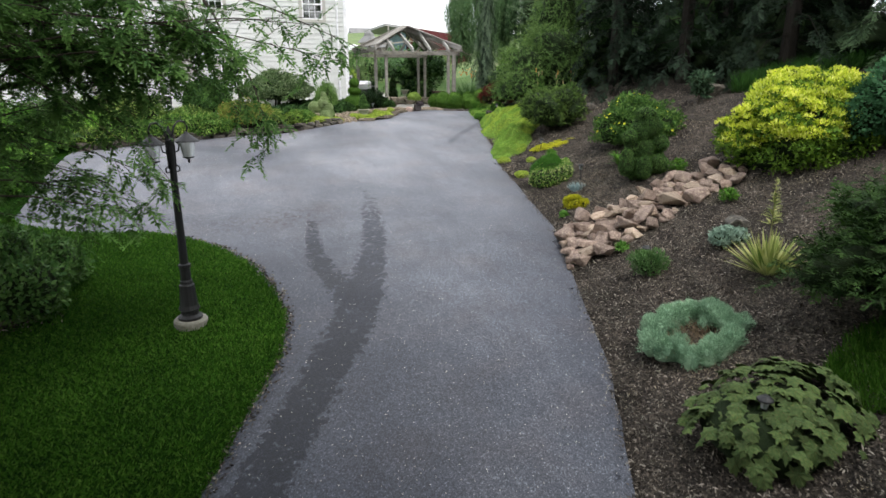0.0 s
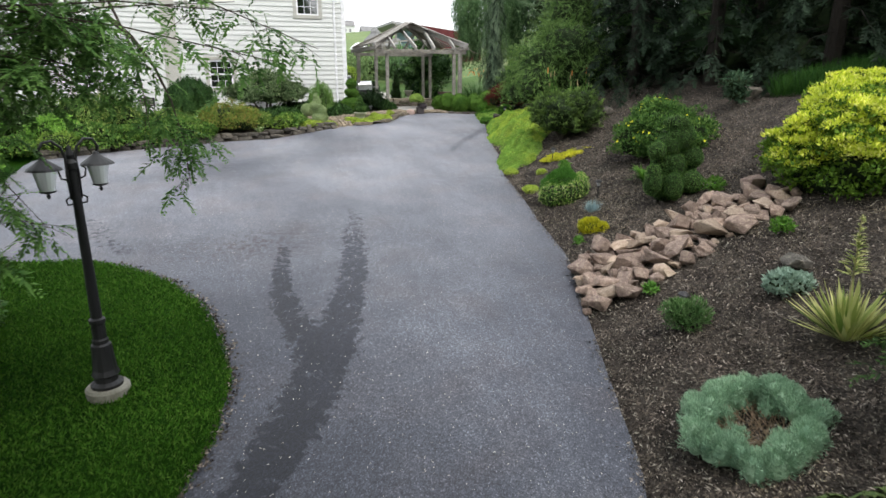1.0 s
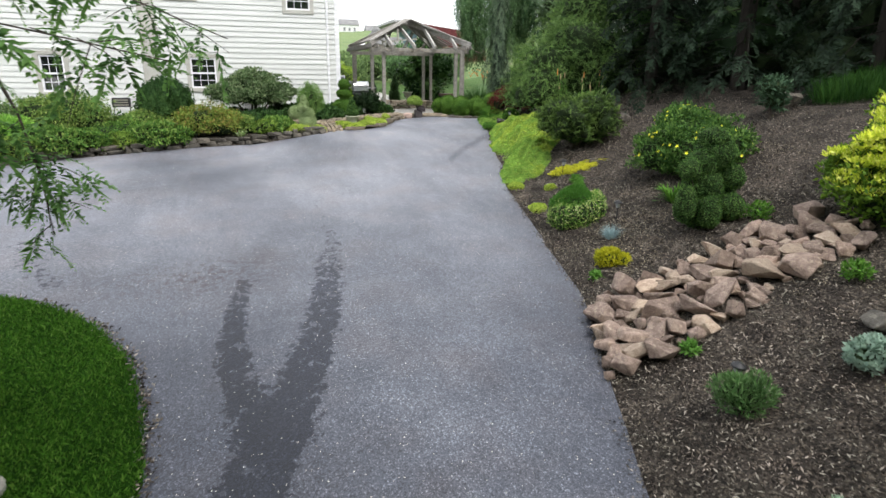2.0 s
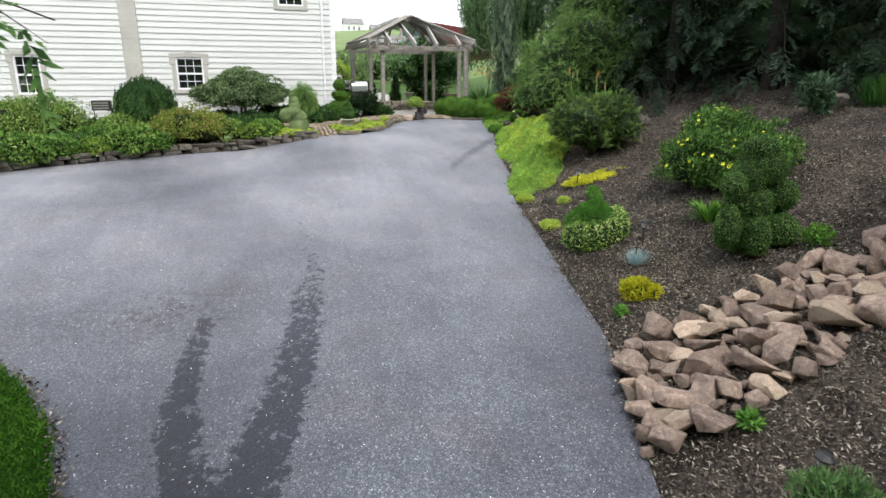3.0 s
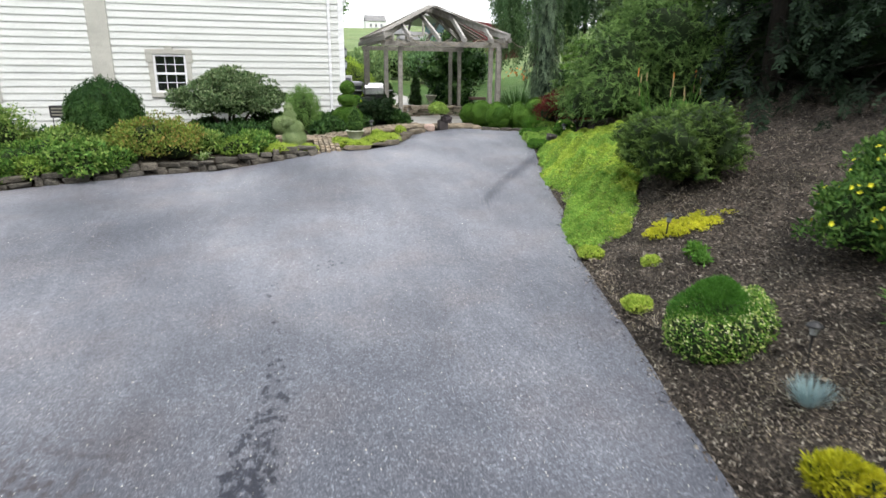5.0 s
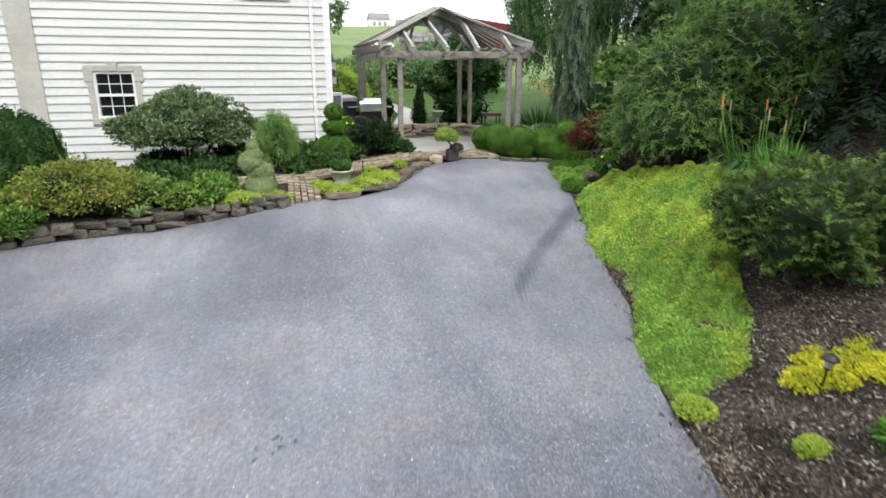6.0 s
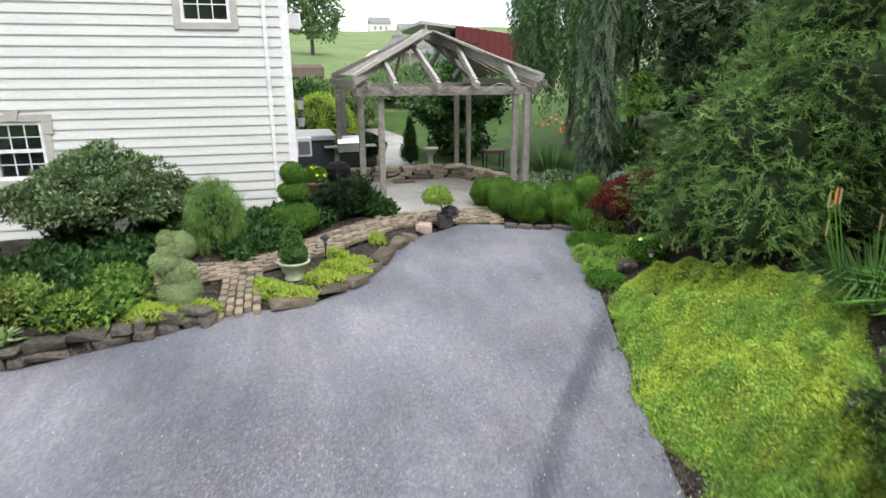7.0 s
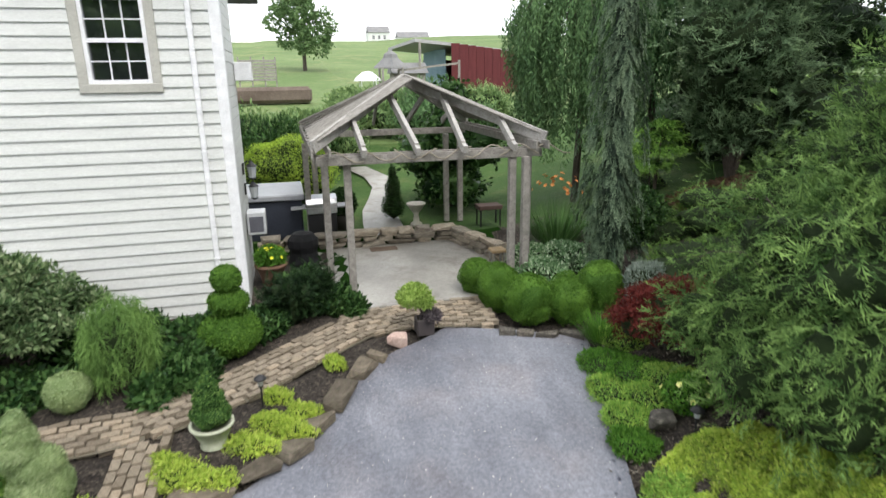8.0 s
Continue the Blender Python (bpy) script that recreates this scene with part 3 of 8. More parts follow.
cx, cy = X[:-1, :-1] + np.diff(X, axis=0)[:, :-1] / 2, Y[:-1, :-1] + np.diff(Y, axis=1)[:-1] / 2
dd = cx - np.interp(cy, EY, EX)
idx = np.ones(cx.shape, np.int32)
idx[(cy < 0) & (cx > -10) & (cy > -30)] = 0
idx[(cx > -10) & (cx < 1.5) & (cy < 3)] = 0
idx[(dd > 9.5) & (cy < 0)] = 1
idx[(dd > 0) & (cy > -1) & (cy < 5) & (dd < 6)] = 0
idx[(cx < -9.6) & (cy < -6)] = 1
idx[cy > 3.7] = 2
idx[(cy > 3.7) & (cy < 15) & (cx > -2)] = 3
idx[(cy > 0) & (cy < 15) & (dd > 1.5)] = 3
idx[(cx < np.interp(cy, IY, IX)) & (cy < -13)] = 1
ground = put("ground", ground_me, [MULCH, SOILGRASS, MEADOW, shade("terrace_grass", (0.030, 0.068, 0.013), (0.062, 0.118, 0.026), 0.95, 0.5, 14.0, 0.9, 0.05, c3=(0.085, 0.115, 0.035))])
ground_me.polygons.foreach_set("material_index", idx.ravel())
tagged(ground, "sloping garden ground of dark bark mulch and meadow grass", "ground", kind="structure")

# drive: a warped sheet whose outer rows follow the edges
dx = np.arange(-9.6, 4.9001, 0.1)
ye = np.interp(dx, EX, EY)
ye = np.where(dx < -4.6, np.interp(dx, [-9.6, -4.6], [-38, -28]), ye)
yl = np.interp(dx, LX, LY)
v = np.linspace(0, 1, 230)
DX = np.repeat(dx[:, None], len(v), 1)
DY = ye[:, None] + (yl - ye)[:, None] * v[None] + 0.02 * wobble(DX, DX * 0, 9.0, 5) * (v[None] < 0.01) 
DX = DX + 0.016 * wobble(DY, DY * 0, 8.0, 6)
drive_me = grid_mesh("driveway", DX, DY, drive_z(DX, DY) + 0.012 + 0.006 * wobble(DX, DY, 2.0, 8))


def near_line(x, y, pts, widths):
    best = np.zeros(x.shape)
    for (a, wa), (b, wb) in zip(zip(pts, widths), zip(pts[1:], widths[1:])):
        a, b = np.array(a), np.array(b)
        t = np.clip(((x - a[0]) * (b - a)[0] + (y - a[1]) * (b - a)[1]) / ((b - a) @ (b - a)), 0, 1)
        d = np.hypot(x - a[0] - t * (b - a)[0], y - a[1] - t * (b - a)[1])
        w = wa + (wb - wa) * t
        best = np.maximum(best, np.clip(1 - np.maximum(0, d - w * 0.6) / (w * 0.8), 0, 1))
    return best


left = near_line(DX, DY, [(-3.83, -14.9), (-3.95, -15.8), (-4.03, -16.6), (-3.98, -17.4), (-3.84, -18.1), (-3.8, -18.7)], [0.13, 0.17, 0.20, 0.22, 0.25, 0.25])
right = near_line(DX, DY, [(-2.42, -13.9), (-2.62, -15.1), (-2.78, -16.0), (-3.0, -16.9), (-3.3, -17.8), (-3.6, -18.6), (-4.0, -19.5), (-4.45, -20.3), (-5.05, -21.4), (-5.5, -22.3), (-6.3, -24.2)], [0.18, 0.24, 0.26, 0.27, 0.30, 0.36, 0.36, 0.31, 0.32, 0.32, 0.3])
patch = near_line(DX, DY, [(-7.3, -12.6), (-6.9, -13.6), (-6.5, -14.3)], [0.2, 0.3, 0.2]) * 0.55
side = np.clip(1 - np.abs(DX - np.interp(DY, EY, EX) + 0.12) / 0.14, 0, 1) * 0.42
left = left * np.interp(DY, [-17.2, -15.0], [1.0, 0.8])
right = right * np.interp(DY, [-17.2, -15.6, -13.8], [1.0, 0.85, 0.55])
spill = near_line(DX, DY, [(-1.75, -11.1), (-1.35, -10.85)], [0.12, 0.12]) * 0.55
drops = near_line(DX, DY, [(-2.35, -11.5), (-2.3, -14.2)], [0.08, 0.2]) * 0.42
stain = np.maximum.reduce([left, right, patch, side, drops, spill])
curve = np.clip(near_line(DX, DY, [(4.0, -5.6), (3.6, -6.05), (3.0, -6.78), (2.2, -7.75), (1.45, -8.85)], [0.14, 0.14, 0.12, 0.11, 0.08]) * 1.7 - 0.35, 0, 1)
# Curved stain, dark edge band and blotches, plus tree shade painted at lower left.
darkened = np.maximum.reduce([curve * (0.85 + 0.2 * wobble(DX, DY, 3.0, 51)), np.clip((-13.6 - DY) / 3, 0, 1) * np.clip((-2.3 - DX) / 2.0, 0, 1) * (0.85 + 0.15 * wobble(DX, DY, 1.4, 54)), side * 0.6, np.clip(1 - (np.interp(DY, EY, EX) - DX) / 0.75, 0, 1) * np.clip(0.5 + 0.35 * wobble(DX, DY, 3.0, 53), 0, 1) * np.interp(DY, [-12, -8], [0.85, 0.3]), np.clip(wobble(DX, DY, 0.7, 52) - 0.35, 0, 0.5) * 0.5])
da_ = drive_me.attributes.new("darkened", "FLOAT", "POINT")
da_.data.foreach_set("value", np.clip(darkened, 0, 1).ravel().astype(np.float32))
stain = np.maximum(stain, near_line(DX, DY, [(0.4, -13.6), (1.6, -13.45)], [0.03, 0.04]) * 0.62) * 0.62
at = drive_me.attributes.new("stain", "FLOAT", "POINT")
at.data.foreach_set("value", stain.ravel().astype(np.float32))
# Lighter, browner and smoother towards the house; the brighter light there is painted in.
uphill_tone = np.clip((DY + 18.0) / 9.5, 0, 1) * np.clip(0.75 + 0.35 * wobble(DX, DY, 0.9, 41), 0, 1)
wa_ = drive_me.attributes.new("uphill_tone", "FLOAT", "POINT")
wa_.data.foreach_set("value", uphill_tone.ravel().astype(np.float32))
pet = np.clip(1 - np.hypot((DX + 4.55) / 1.5, (DY + 14.6) / 0.8), 0, 1) ** 0.7
pt = drive_me.attributes.new("petals", "FLOAT", "POINT")
pt.data.foreach_set("value", pet.ravel().astype(np.float32))
drive_me.polygons.foreach_set("use_smooth", np.ones(len(drive_me.polygons), bool))
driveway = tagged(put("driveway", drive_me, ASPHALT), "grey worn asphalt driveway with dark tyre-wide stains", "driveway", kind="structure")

# lawn island
ly = np.linspace(-34, -13.0, 130)
lu = np.linspace(0, 1, 60) ** 0.6
lx1 = np.interp(ly, IY, IX) + 0.03 * wobble(ly, ly * 0, 8.0, 2)
LXX = -22 + (lx1[:, None] + 22) * lu[None]
LYY = np.repeat(ly[:, None], len(lu), 1)
LZZ = drive_z(LXX, LYY) + 0.015 + 0.05 * np.clip((lx1[:, None] - LXX) / 0.35, 0, 1) ** 0.5
lawn_me = grid_mesh("lawn", LXX, LYY, LZZ)
lawn = tagged(put("lawn", lawn_me, SOILGRASS), "mown green lawn island beside the driveway", "lawn", kind="structure")

GRASS = leafy("grass_blade", (0.018, 0.058, 0.005), (0.042, 0.115, 0.012), (0.080, 0.155, 0.024), 0.8, 0.30, 0.6)


def blades(x, y, z, L, W, lean=0.45, seed=0):
    r = np.random.default_rng(seed)
    n = len(x)
    P = np.stack([x, y, z], 1)
    D = np.stack([r.normal(0, lean, n), r.normal(0, lean, n), np.ones(n)], 1)
    N = np.stack([r.normal(size=n), r.normal(size=n), 0.2 * np.ones(n)], 1)
    s = r.uniform(0.6, 1.3, n)
    return leaf_quads(P, D, N, L * s, W * s, 0.0)


n = 175000
bx, by = rng.uniform(-10.5, -4.6, n), rng.uniform(-25, -13.2, n)
k = (bx < np.interp(by, IY, IX) + 0.03)
bx, by = bx[k], by[k]
V, Q = blades(bx, by, drive_z(bx, by) + 0.01 + 0.05 * np.clip((np.interp(by, IY, IX) - bx) / 0.35, 0, 1) ** 0.5, 0.062, 0.014, 0.8, 4)
tagged(put("lawn_grass", np_mesh("lawn_grass", V, Q), GRASS), "short green lawn grass blades", "grass", kind="stuff")
# dry clippings along the lawn edge
n = 1500
cy_ = rng.uniform(-24, -14.4, n)
cx_ = np.interp(cy_, IY, IX) + 0.05 + rng.normal(0, 0.05, n)
V, Q = blades(cx_, cy_, drive_z(cx_, cy_) + 0.025, 0.05, 0.02, 3.0, 5)
tagged(put("lawn_edge_litter", np_mesh("lawn_edge_litter", V, Q), CHIP), "dry litter along the lawn edge", "litter", kind="stuff")

# bark chips on the bank
n = 420000
bx, by = rng.uniform(-3, 8.5, n), rng.uniform(-25, -1, n)
d = bx - np.interp(by, EY, EX)
k = (d > -0.06 - np.abs(rng.normal(0, 0.07, n)) * (rng.uniform(size=n) < 0.25)) & (rng.uniform(size=n) < np.clip(1.35 - d / 5.5, 0.15, 1) * np.clip((-by - 1) / 12, 0.3, 1))
bx, by = bx[k], by[k]
r2 = np.random.default_rng(9)
P = np.stack([bx, by, ground_z(bx, by) + 0.02 + 0.03 * wobble(bx, by, 4.0, 3)], 1)
D = np.stack([r2.normal(size=len(bx)), r2.normal(size=len(bx)), r2.normal(0, 0.45, len(bx)) + 0.12], 1)
N = np.stack([r2.normal(0, 0.4, len(bx)), r2.normal(0, 0.4, len(bx)), np.ones(len(bx))], 1)
s = r2.uniform(0.4, 1.6, len(bx))
V, Q = leaf_quads(P, D, N, 0.035 * s ** 1.5, 0.0115 * s, 0.35)
tagged(put("bark_mulch", np_mesh("bark_mulch", V, Q), CHIP), "shredded brown bark mulch covering the bank", "mulch", kind="stuff")
# dry straw-coloured litter lying in drifts on the mulch
n = 115000
bx, by = rng.uniform(-2, 7, n), rng.uniform(-25, -9, n)
d = bx - np.interp(by, EY, EX)
k = (d > 0.05) & (d < 4.5) & (wobble(bx, by, 1.3, 61) + 0.6 * wobble(bx, by, 4.0, 62) + 0.6 * np.exp(-d) - 0.35 * (by < -20) + 0.9 * np.exp(-((bx - 2.6) / 1.1) ** 2 - ((by + 15.9) / 0.9) ** 2) > 0.22 + 0.8 * rng.uniform(size=n))
bx, by = bx[k], by[k]
P = np.stack([bx, by, ground_z(bx, by) + 0.035 + 0.03 * wobble(bx, by, 4.0, 3)], 1)
D = np.stack([rng.normal(size=len(bx)), rng.normal(size=len(bx)), rng.normal(0, 0.25, len(bx))], 1)
V, Q = leaf_quads(P, D, np.tile((0.0, 0.0, 1.0), (len(bx), 1)) + 0.3 * rng.normal(size=P.shape), 0.027 * rng.uniform(0.4, 1.5, len(bx)), 0.007, 0.2)
tagged(put("straw_litter", np_mesh("straw_litter", V, Q), leafy("straw_bit", (0.16, 0.13, 0.09), (0.36, 0.31, 0.22), (0.52, 0.47, 0.36), 0.9, 0.0)), "pale dry straw and petals lying on the mulch", "litter", kind="stuff")
# pale specks on the asphalt
n = 9500
bx, by = rng.uniform(-6, 5, n), -26 + 24 * rng.uniform(size=n) ** 1.5
k = in_drive(bx, by)
bx, by = bx[k], by[k]
P = np.stack([bx, by, drive_z(bx, by) + 0.022], 1)
D = np.stack([rng.normal(size=len(bx)), rng.normal(size=len(bx)), 0 * bx], 1)
V, Q = leaf_quads(P, D, np.tile((0.0, 0.0, 1.0), (len(bx), 1)) + 0.2 * rng.normal(size=P.shape), 0.013 * rng.uniform(0.4, 1.7, len(bx)) ** 1.3, 0.009, 0.2)
tagged(put("driveway_specks", np_mesh("driveway_specks", V, Q), LITTER), "small pale petals and grit on the asphalt", "litter", kind="stuff")

# ---- house ----
house = thing("house", 0, 0, 0, "two-storey white clapboard house with grey window trim", "house")
COURSE, TOPZ, BOT = 0.18, 5.94, -0.18
WINDOWS = [  # x0, x1, z0, z1 of the sash opening, arched head with keystone
    ("A", -5.24, -4.39, 1.10, 2.13, True),
    ("B", -9.86, -9.14, 0.96, 2.14, True),
    ("C", -1.85, -1.0, 3.84, 5.04, False),
    ("D", -5.75, -4.95, 4.12, 5.30, False),
    ("E", -8.75, -7.95, 4.02, 5.20, False),
]
WALLX0 = -13.0


def wall_cells(x0, x1, z0, z1, holes):
    xs = sorted({x0, x1, *[h[0] for h in holes], *[h[1] for h in holes]})
    zs = sorted({z0, z1, *[h[2] for h in holes], *[h[3] for h in holes]})
    for a, b in zip(xs, xs[1:]):
        for c, d in zip(zs, zs[1:]):
            mx, mz = (a + b) / 2, (c + d) / 2
            if not any(h[0] < mx < h[1] and h[2] < mz < h[3] for h in holes):
                yield a, b, c, d


bm = bmesh.new()
for a, b, c, d in wall_cells(WALLX0, 0, -0.4, TOPZ, [w[1:5] for w in WINDOWS]):
    box(bm, a, b, 0.0, 0.18, c, d)
part("wall", bm, SIDING, house)
part("wall", boxed(-0.18, 0, 0.18, 2.2, -0.1, TOPZ), SIDING, house)
part("wall", boxed(-1.9, -0.18, 2.02, 2.2, -0.1, TOPZ), SIDING, house)
part("wall", boxed(-1.9, -1.72, 2.2, 9.0, -0.1, TOPZ), SIDING, house)
part("wall", boxed(WALLX0, -1.9, 8.82, 9.0, -0.1, TOPZ), SIDING, house)
part("wall", boxed(WALLX0, WALLX0 + 0.18, 0.18, 8.82, -0.1, TOPZ), SIDING, house)
part("inner_floor", boxed(WALLX0 + 0.18, -1.9, 0.18, 8.82, 2.75, 2.95), SLATE, house)
bm = bmesh.new()
for s, y0 in ((1, -0.5), (-1, 9.5)):
    vs = [bm.verts.new(p) for p in ((WALLX0 - 0.4, y0, TOPZ), (0.4, y0, TOPZ), (0.4, 4.5, TOPZ + 2.6), (WALLX0 - 0.4, 4.5, TOPZ + 2.6))]
    vt = [bm.verts.new(vv.co + Vector((0, 0, 0.15))) for vv in vs]
    for q in ((vs[0], vs[1], vs[2], vs[3]), (vt[3], vt[2], vt[1], vt[0]), (vs[0], vs[3], vt[3], vt[0]), (vs[1], vt[1], vt[2], vs[2]), (vs[0], vt[0], vt[1], vs[1])):
        bm.faces.new(q)
part("roof", bm, ROOFING, house)
# clapboards, each course its own board, butted against the trim
skip = [(w[1] - 0.13, w[2] + 0.13, w[3] - 0.14, w[4] + 0.13) for w in WINDOWS] + [(-6.76, -6.24, -1, 9), (-0.13, 0.1, -1, 9)]
n = 0
zc = 3.6 - COURSE * 21
while zc < TOPZ - 0.01:
    z0, z1 = max(zc, BOT), min(zc + COURSE, TOPZ)
    cuts = sorted((h[0], h[1]) for h in skip if h[2] < (z0 + z1) / 2 < h[3])
    xa = WALLX0
    for h0, h1 in cuts + [(0.0, 0.0)]:
        if h0 - xa > 0.05:
            bm = bmesh.new()
            sect = [(-0.003, z0), (-0.031, z0), (-0.030, z0 + 0.012), (-0.006, z1 + 0.004), (-0.003, z1 + 0.004)]
            e0 = [bm.verts.new((xa, yy, zz)) for yy, zz in sect]
            e1 = [bm.verts.new((h0, yy, zz)) for yy, zz in sect]
            for i in range(5):
                bm.faces.new((e0[i], e0[(i + 1) % 5], e1[(i + 1) % 5], e1[i]))
            bm.faces.new(e0[::-1]); bm.faces.new(e1)
            part("clapboard", bm, SIDING, house)
        xa = max(xa, h1)
    bm = boxed(0.003, 0.02, 0.12, 2.2, z0 + 0.01, z1)
    part("clapboard", bm, SIDING, house)
    zc += COURSE
bm = bmesh.new()
box(bm, -0.13, 0.03, -0.035, -0.003, BOT, TOPZ, 0.004)
box(bm, 0.003, 0.03, -0.003, 0.12, BOT, TOPZ)
part("corner_board", bm, WHITE, house)
part("pilaster", boxed(-6.755, -6.245, -0.06, -0.003, -0.3, TOPZ, 0.01), STUCCO, house, "grey stucco chimney strip")
bm = bmesh.new()
box(bm, -0.445, -0.365, -0.085, -0.028, 0.3, TOPZ, 0.012)
for zz in (1.1, 2.8, 4.6):
    box(bm, -0.455, -0.355, -0.09, -0.026, zz, zz + 0.03)
part("downspout", bm, WHITE, house)
part("foundation", boxed(WALLX0, 0.0, 0.004, 0.17, -0.9, BOT - 0.004), CONCRETE, house)


def house_window(x0, x1, z0, z1, fancy):
    w = new("window")
    w.parent = house
    t = 0.13
    bm = bmesh.new()
    if fancy:
        zs = z1 - 0.22
        box(bm, x0 - t, x0, -0.05, 0.0, z0 - t, zs, 0.006)
        box(bm, x1, x1 + t, -0.05, 0.0, z0 - t, zs, 0.006)
        box(bm, x0 - t - 0.05, x0, -0.06, 0.0, zs, z1 + t, 0.006)
        box(bm, x1, x1 + t + 0.05, -0.06, 0.0, zs, z1 + t, 0.006)
        box(bm, x0, x1, -0.06, 0.0, z1, z1 + t, 0.004)
        xm = (x0 + x1) / 2
        vs = [bm.verts.new((xm + a, y, z)) for y in (-0.085, 0.0) for a, z in ((-0.065, z1 + 0.02), (0.065, z1 + 0.02), (0.115, z1 + t + 0.07), (-0.115, z1 + t + 0.07))]
        for q in ((0, 1, 2, 3), (0, 4, 5, 1), (1, 5, 6, 2), (2, 6, 7, 3), (3, 7, 4, 0)):
            bm.faces.new([vs[i] for i in q])
    else:
        box(bm, x0 - t, x0, -0.045, 0.0, z0, z1, 0.006)
        box(bm, x1, x1 + t, -0.045, 0.0, z0, z1, 0.006)
        box(bm, x0 - t, x1 + t, -0.045, 0.0, z1, z1 + t, 0.006)
    box(bm, x0 - t, x1 + t, -0.055, 0.0, z0 - t, z0, 0.008)
    part("window_frame", bm, STUCCO, w, "grey stone-look surround")
    bm = bmesh.new()
    f = 0.055
    box(bm, x0, x0 + f, -0.03, 0.09, z0, z1); box(bm, x1 - f, x1, -0.03, 0.09, z0, z1)
    box(bm, x0 + f, x1 - f, -0.03, 0.09, z0, z0 + f); box(bm, x0 + f, x1 - f, -0.03, 0.09, z1 - f, z1)
    zm = (z0 + z1) / 2
    box(bm, x0 + f, x1 - f, -0.015, 0.075, zm - 0.03, zm + 0.03)
    part("sash", bm, WHITE, w, "white vinyl double-hung sash")
    bm = bmesh.new()
    for zz0, zz1, yy in ((z0 + f, zm - 0.03, 0.045), (zm + 0.03, z1 - f, 0.025)):
        for i in (1, 2):
            xm = x0 + f + (x1 - x0 - 2 * f) * i / 3
            box(bm, xm - 0.009, xm + 0.009, yy - 0.012, yy, zz0, zz1)
        zh = (zz0 + zz1) / 2
        box(bm, x0 + f, x1 - f, yy - 0.010, yy - 0.001, zh - 0.009, zh + 0.009)
        part("pane", boxed(x0 + f, x1 - f, yy + 0.002, yy + 0.008, zz0, zz1), GLASS, w)
    part("muntins", bm, WHITE, w)
    part("room_behind", boxed(x0 - 0.05, x1 + 0.05, 0.3, 0.32, z0 - 0.05, z1 + 0.05), plain("dim_curtain", (0.05, 0.05, 0.055), 0.9), w)


for _, a, b, c, d, fancy in WINDOWS:
    house_window(a, b, c, d, fancy)

# wall lamps, window unit and heat pump on the side of the house
def wall_lantern(x, y, z):
    t = thing("wall_lantern", x, y, z, "black metal wall lantern on the house side", "lantern", "wall lanterns")
    part("bracket", boxed(0, 0.03, -0.05, 0.05, -0.08, 0.12, 0.005), BLACK, t)
    bm = bmesh.new()
    tube(bm, [(0.02, 0, 0.1), (0.1, 0, 0.16), (0.16, 0, 0.12)], 0.01)
    part("arm", bm, BLACK, t)
    part("cap", turned([(0.10, 0.06), (0.06, 0.1), (0.015, 0.14), (0.01, 0.17)], 8, 0.16), BLACK, t)
    part("glass", turned([(0.06, -0.14), (0.085, 0.055)], 8, 0.16), FROST, t)
    part("base", turned([(0.01, -0.19), (0.065, -0.16), (0.065, -0.14)], 8, 0.16), BLACK, t)
    return t


for zz in (2.32, 1.95):
    wall_lantern(0.032, 1.3 if zz > 2 else 1.35, zz)
ac = thing("window_air_conditioner", 0.03, 2.05, 3.85, "white window air conditioner jutting from the side wall", "air conditioner")
part("case", boxed(0, 0.3, -0.25, 0.25, 0, 0.32, 0.01), WHITE, ac)
bm = bmesh.new()
for i in range(6):
    box(bm, 0.302, 0.308, -0.21, 0.21, 0.04 + i * 0.045, 0.06 + i * 0.045)
part("grille", bm, STUCCO, ac)

# ---- driveway lamp post ----
lp = thing("lamp_post", -6.09, -18.66, gz(-6.09, -18.66) + 0.03, "black cast-iron lamp post with two hanging lanterns", "street lamp")
part("footing", turned([(0.225, -0.1), (0.23, 0.10), (0.21, 0.125)], 20), CONCRETE, lp, "round concrete footing")
part("base", turned([(0.82 * r, z) for r, z in ((0.20, 0.12), (0.205, 0.16), (0.15, 0.19), (0.145, 0.24), (0.175, 0.27), (0.15, 0.33), (0.13, 0.55), (0.125, 0.62), (0.10, 0.64), (0.10, 0.68), (0.085, 0.70), (0.085, 0.86), (0.10, 0.88), (0.10, 0.92), (0.062, 0.94))], 14), BLACK, lp)
part("pole", turned([(0.058, 0.9), (0.05, 1.6), (0.042, 2.55), (0.055, 2.56), (0.055, 2.62), (0.03, 2.66), (0.04, 2.70), (0.008, 2.80)], 14), BLACK, lp)
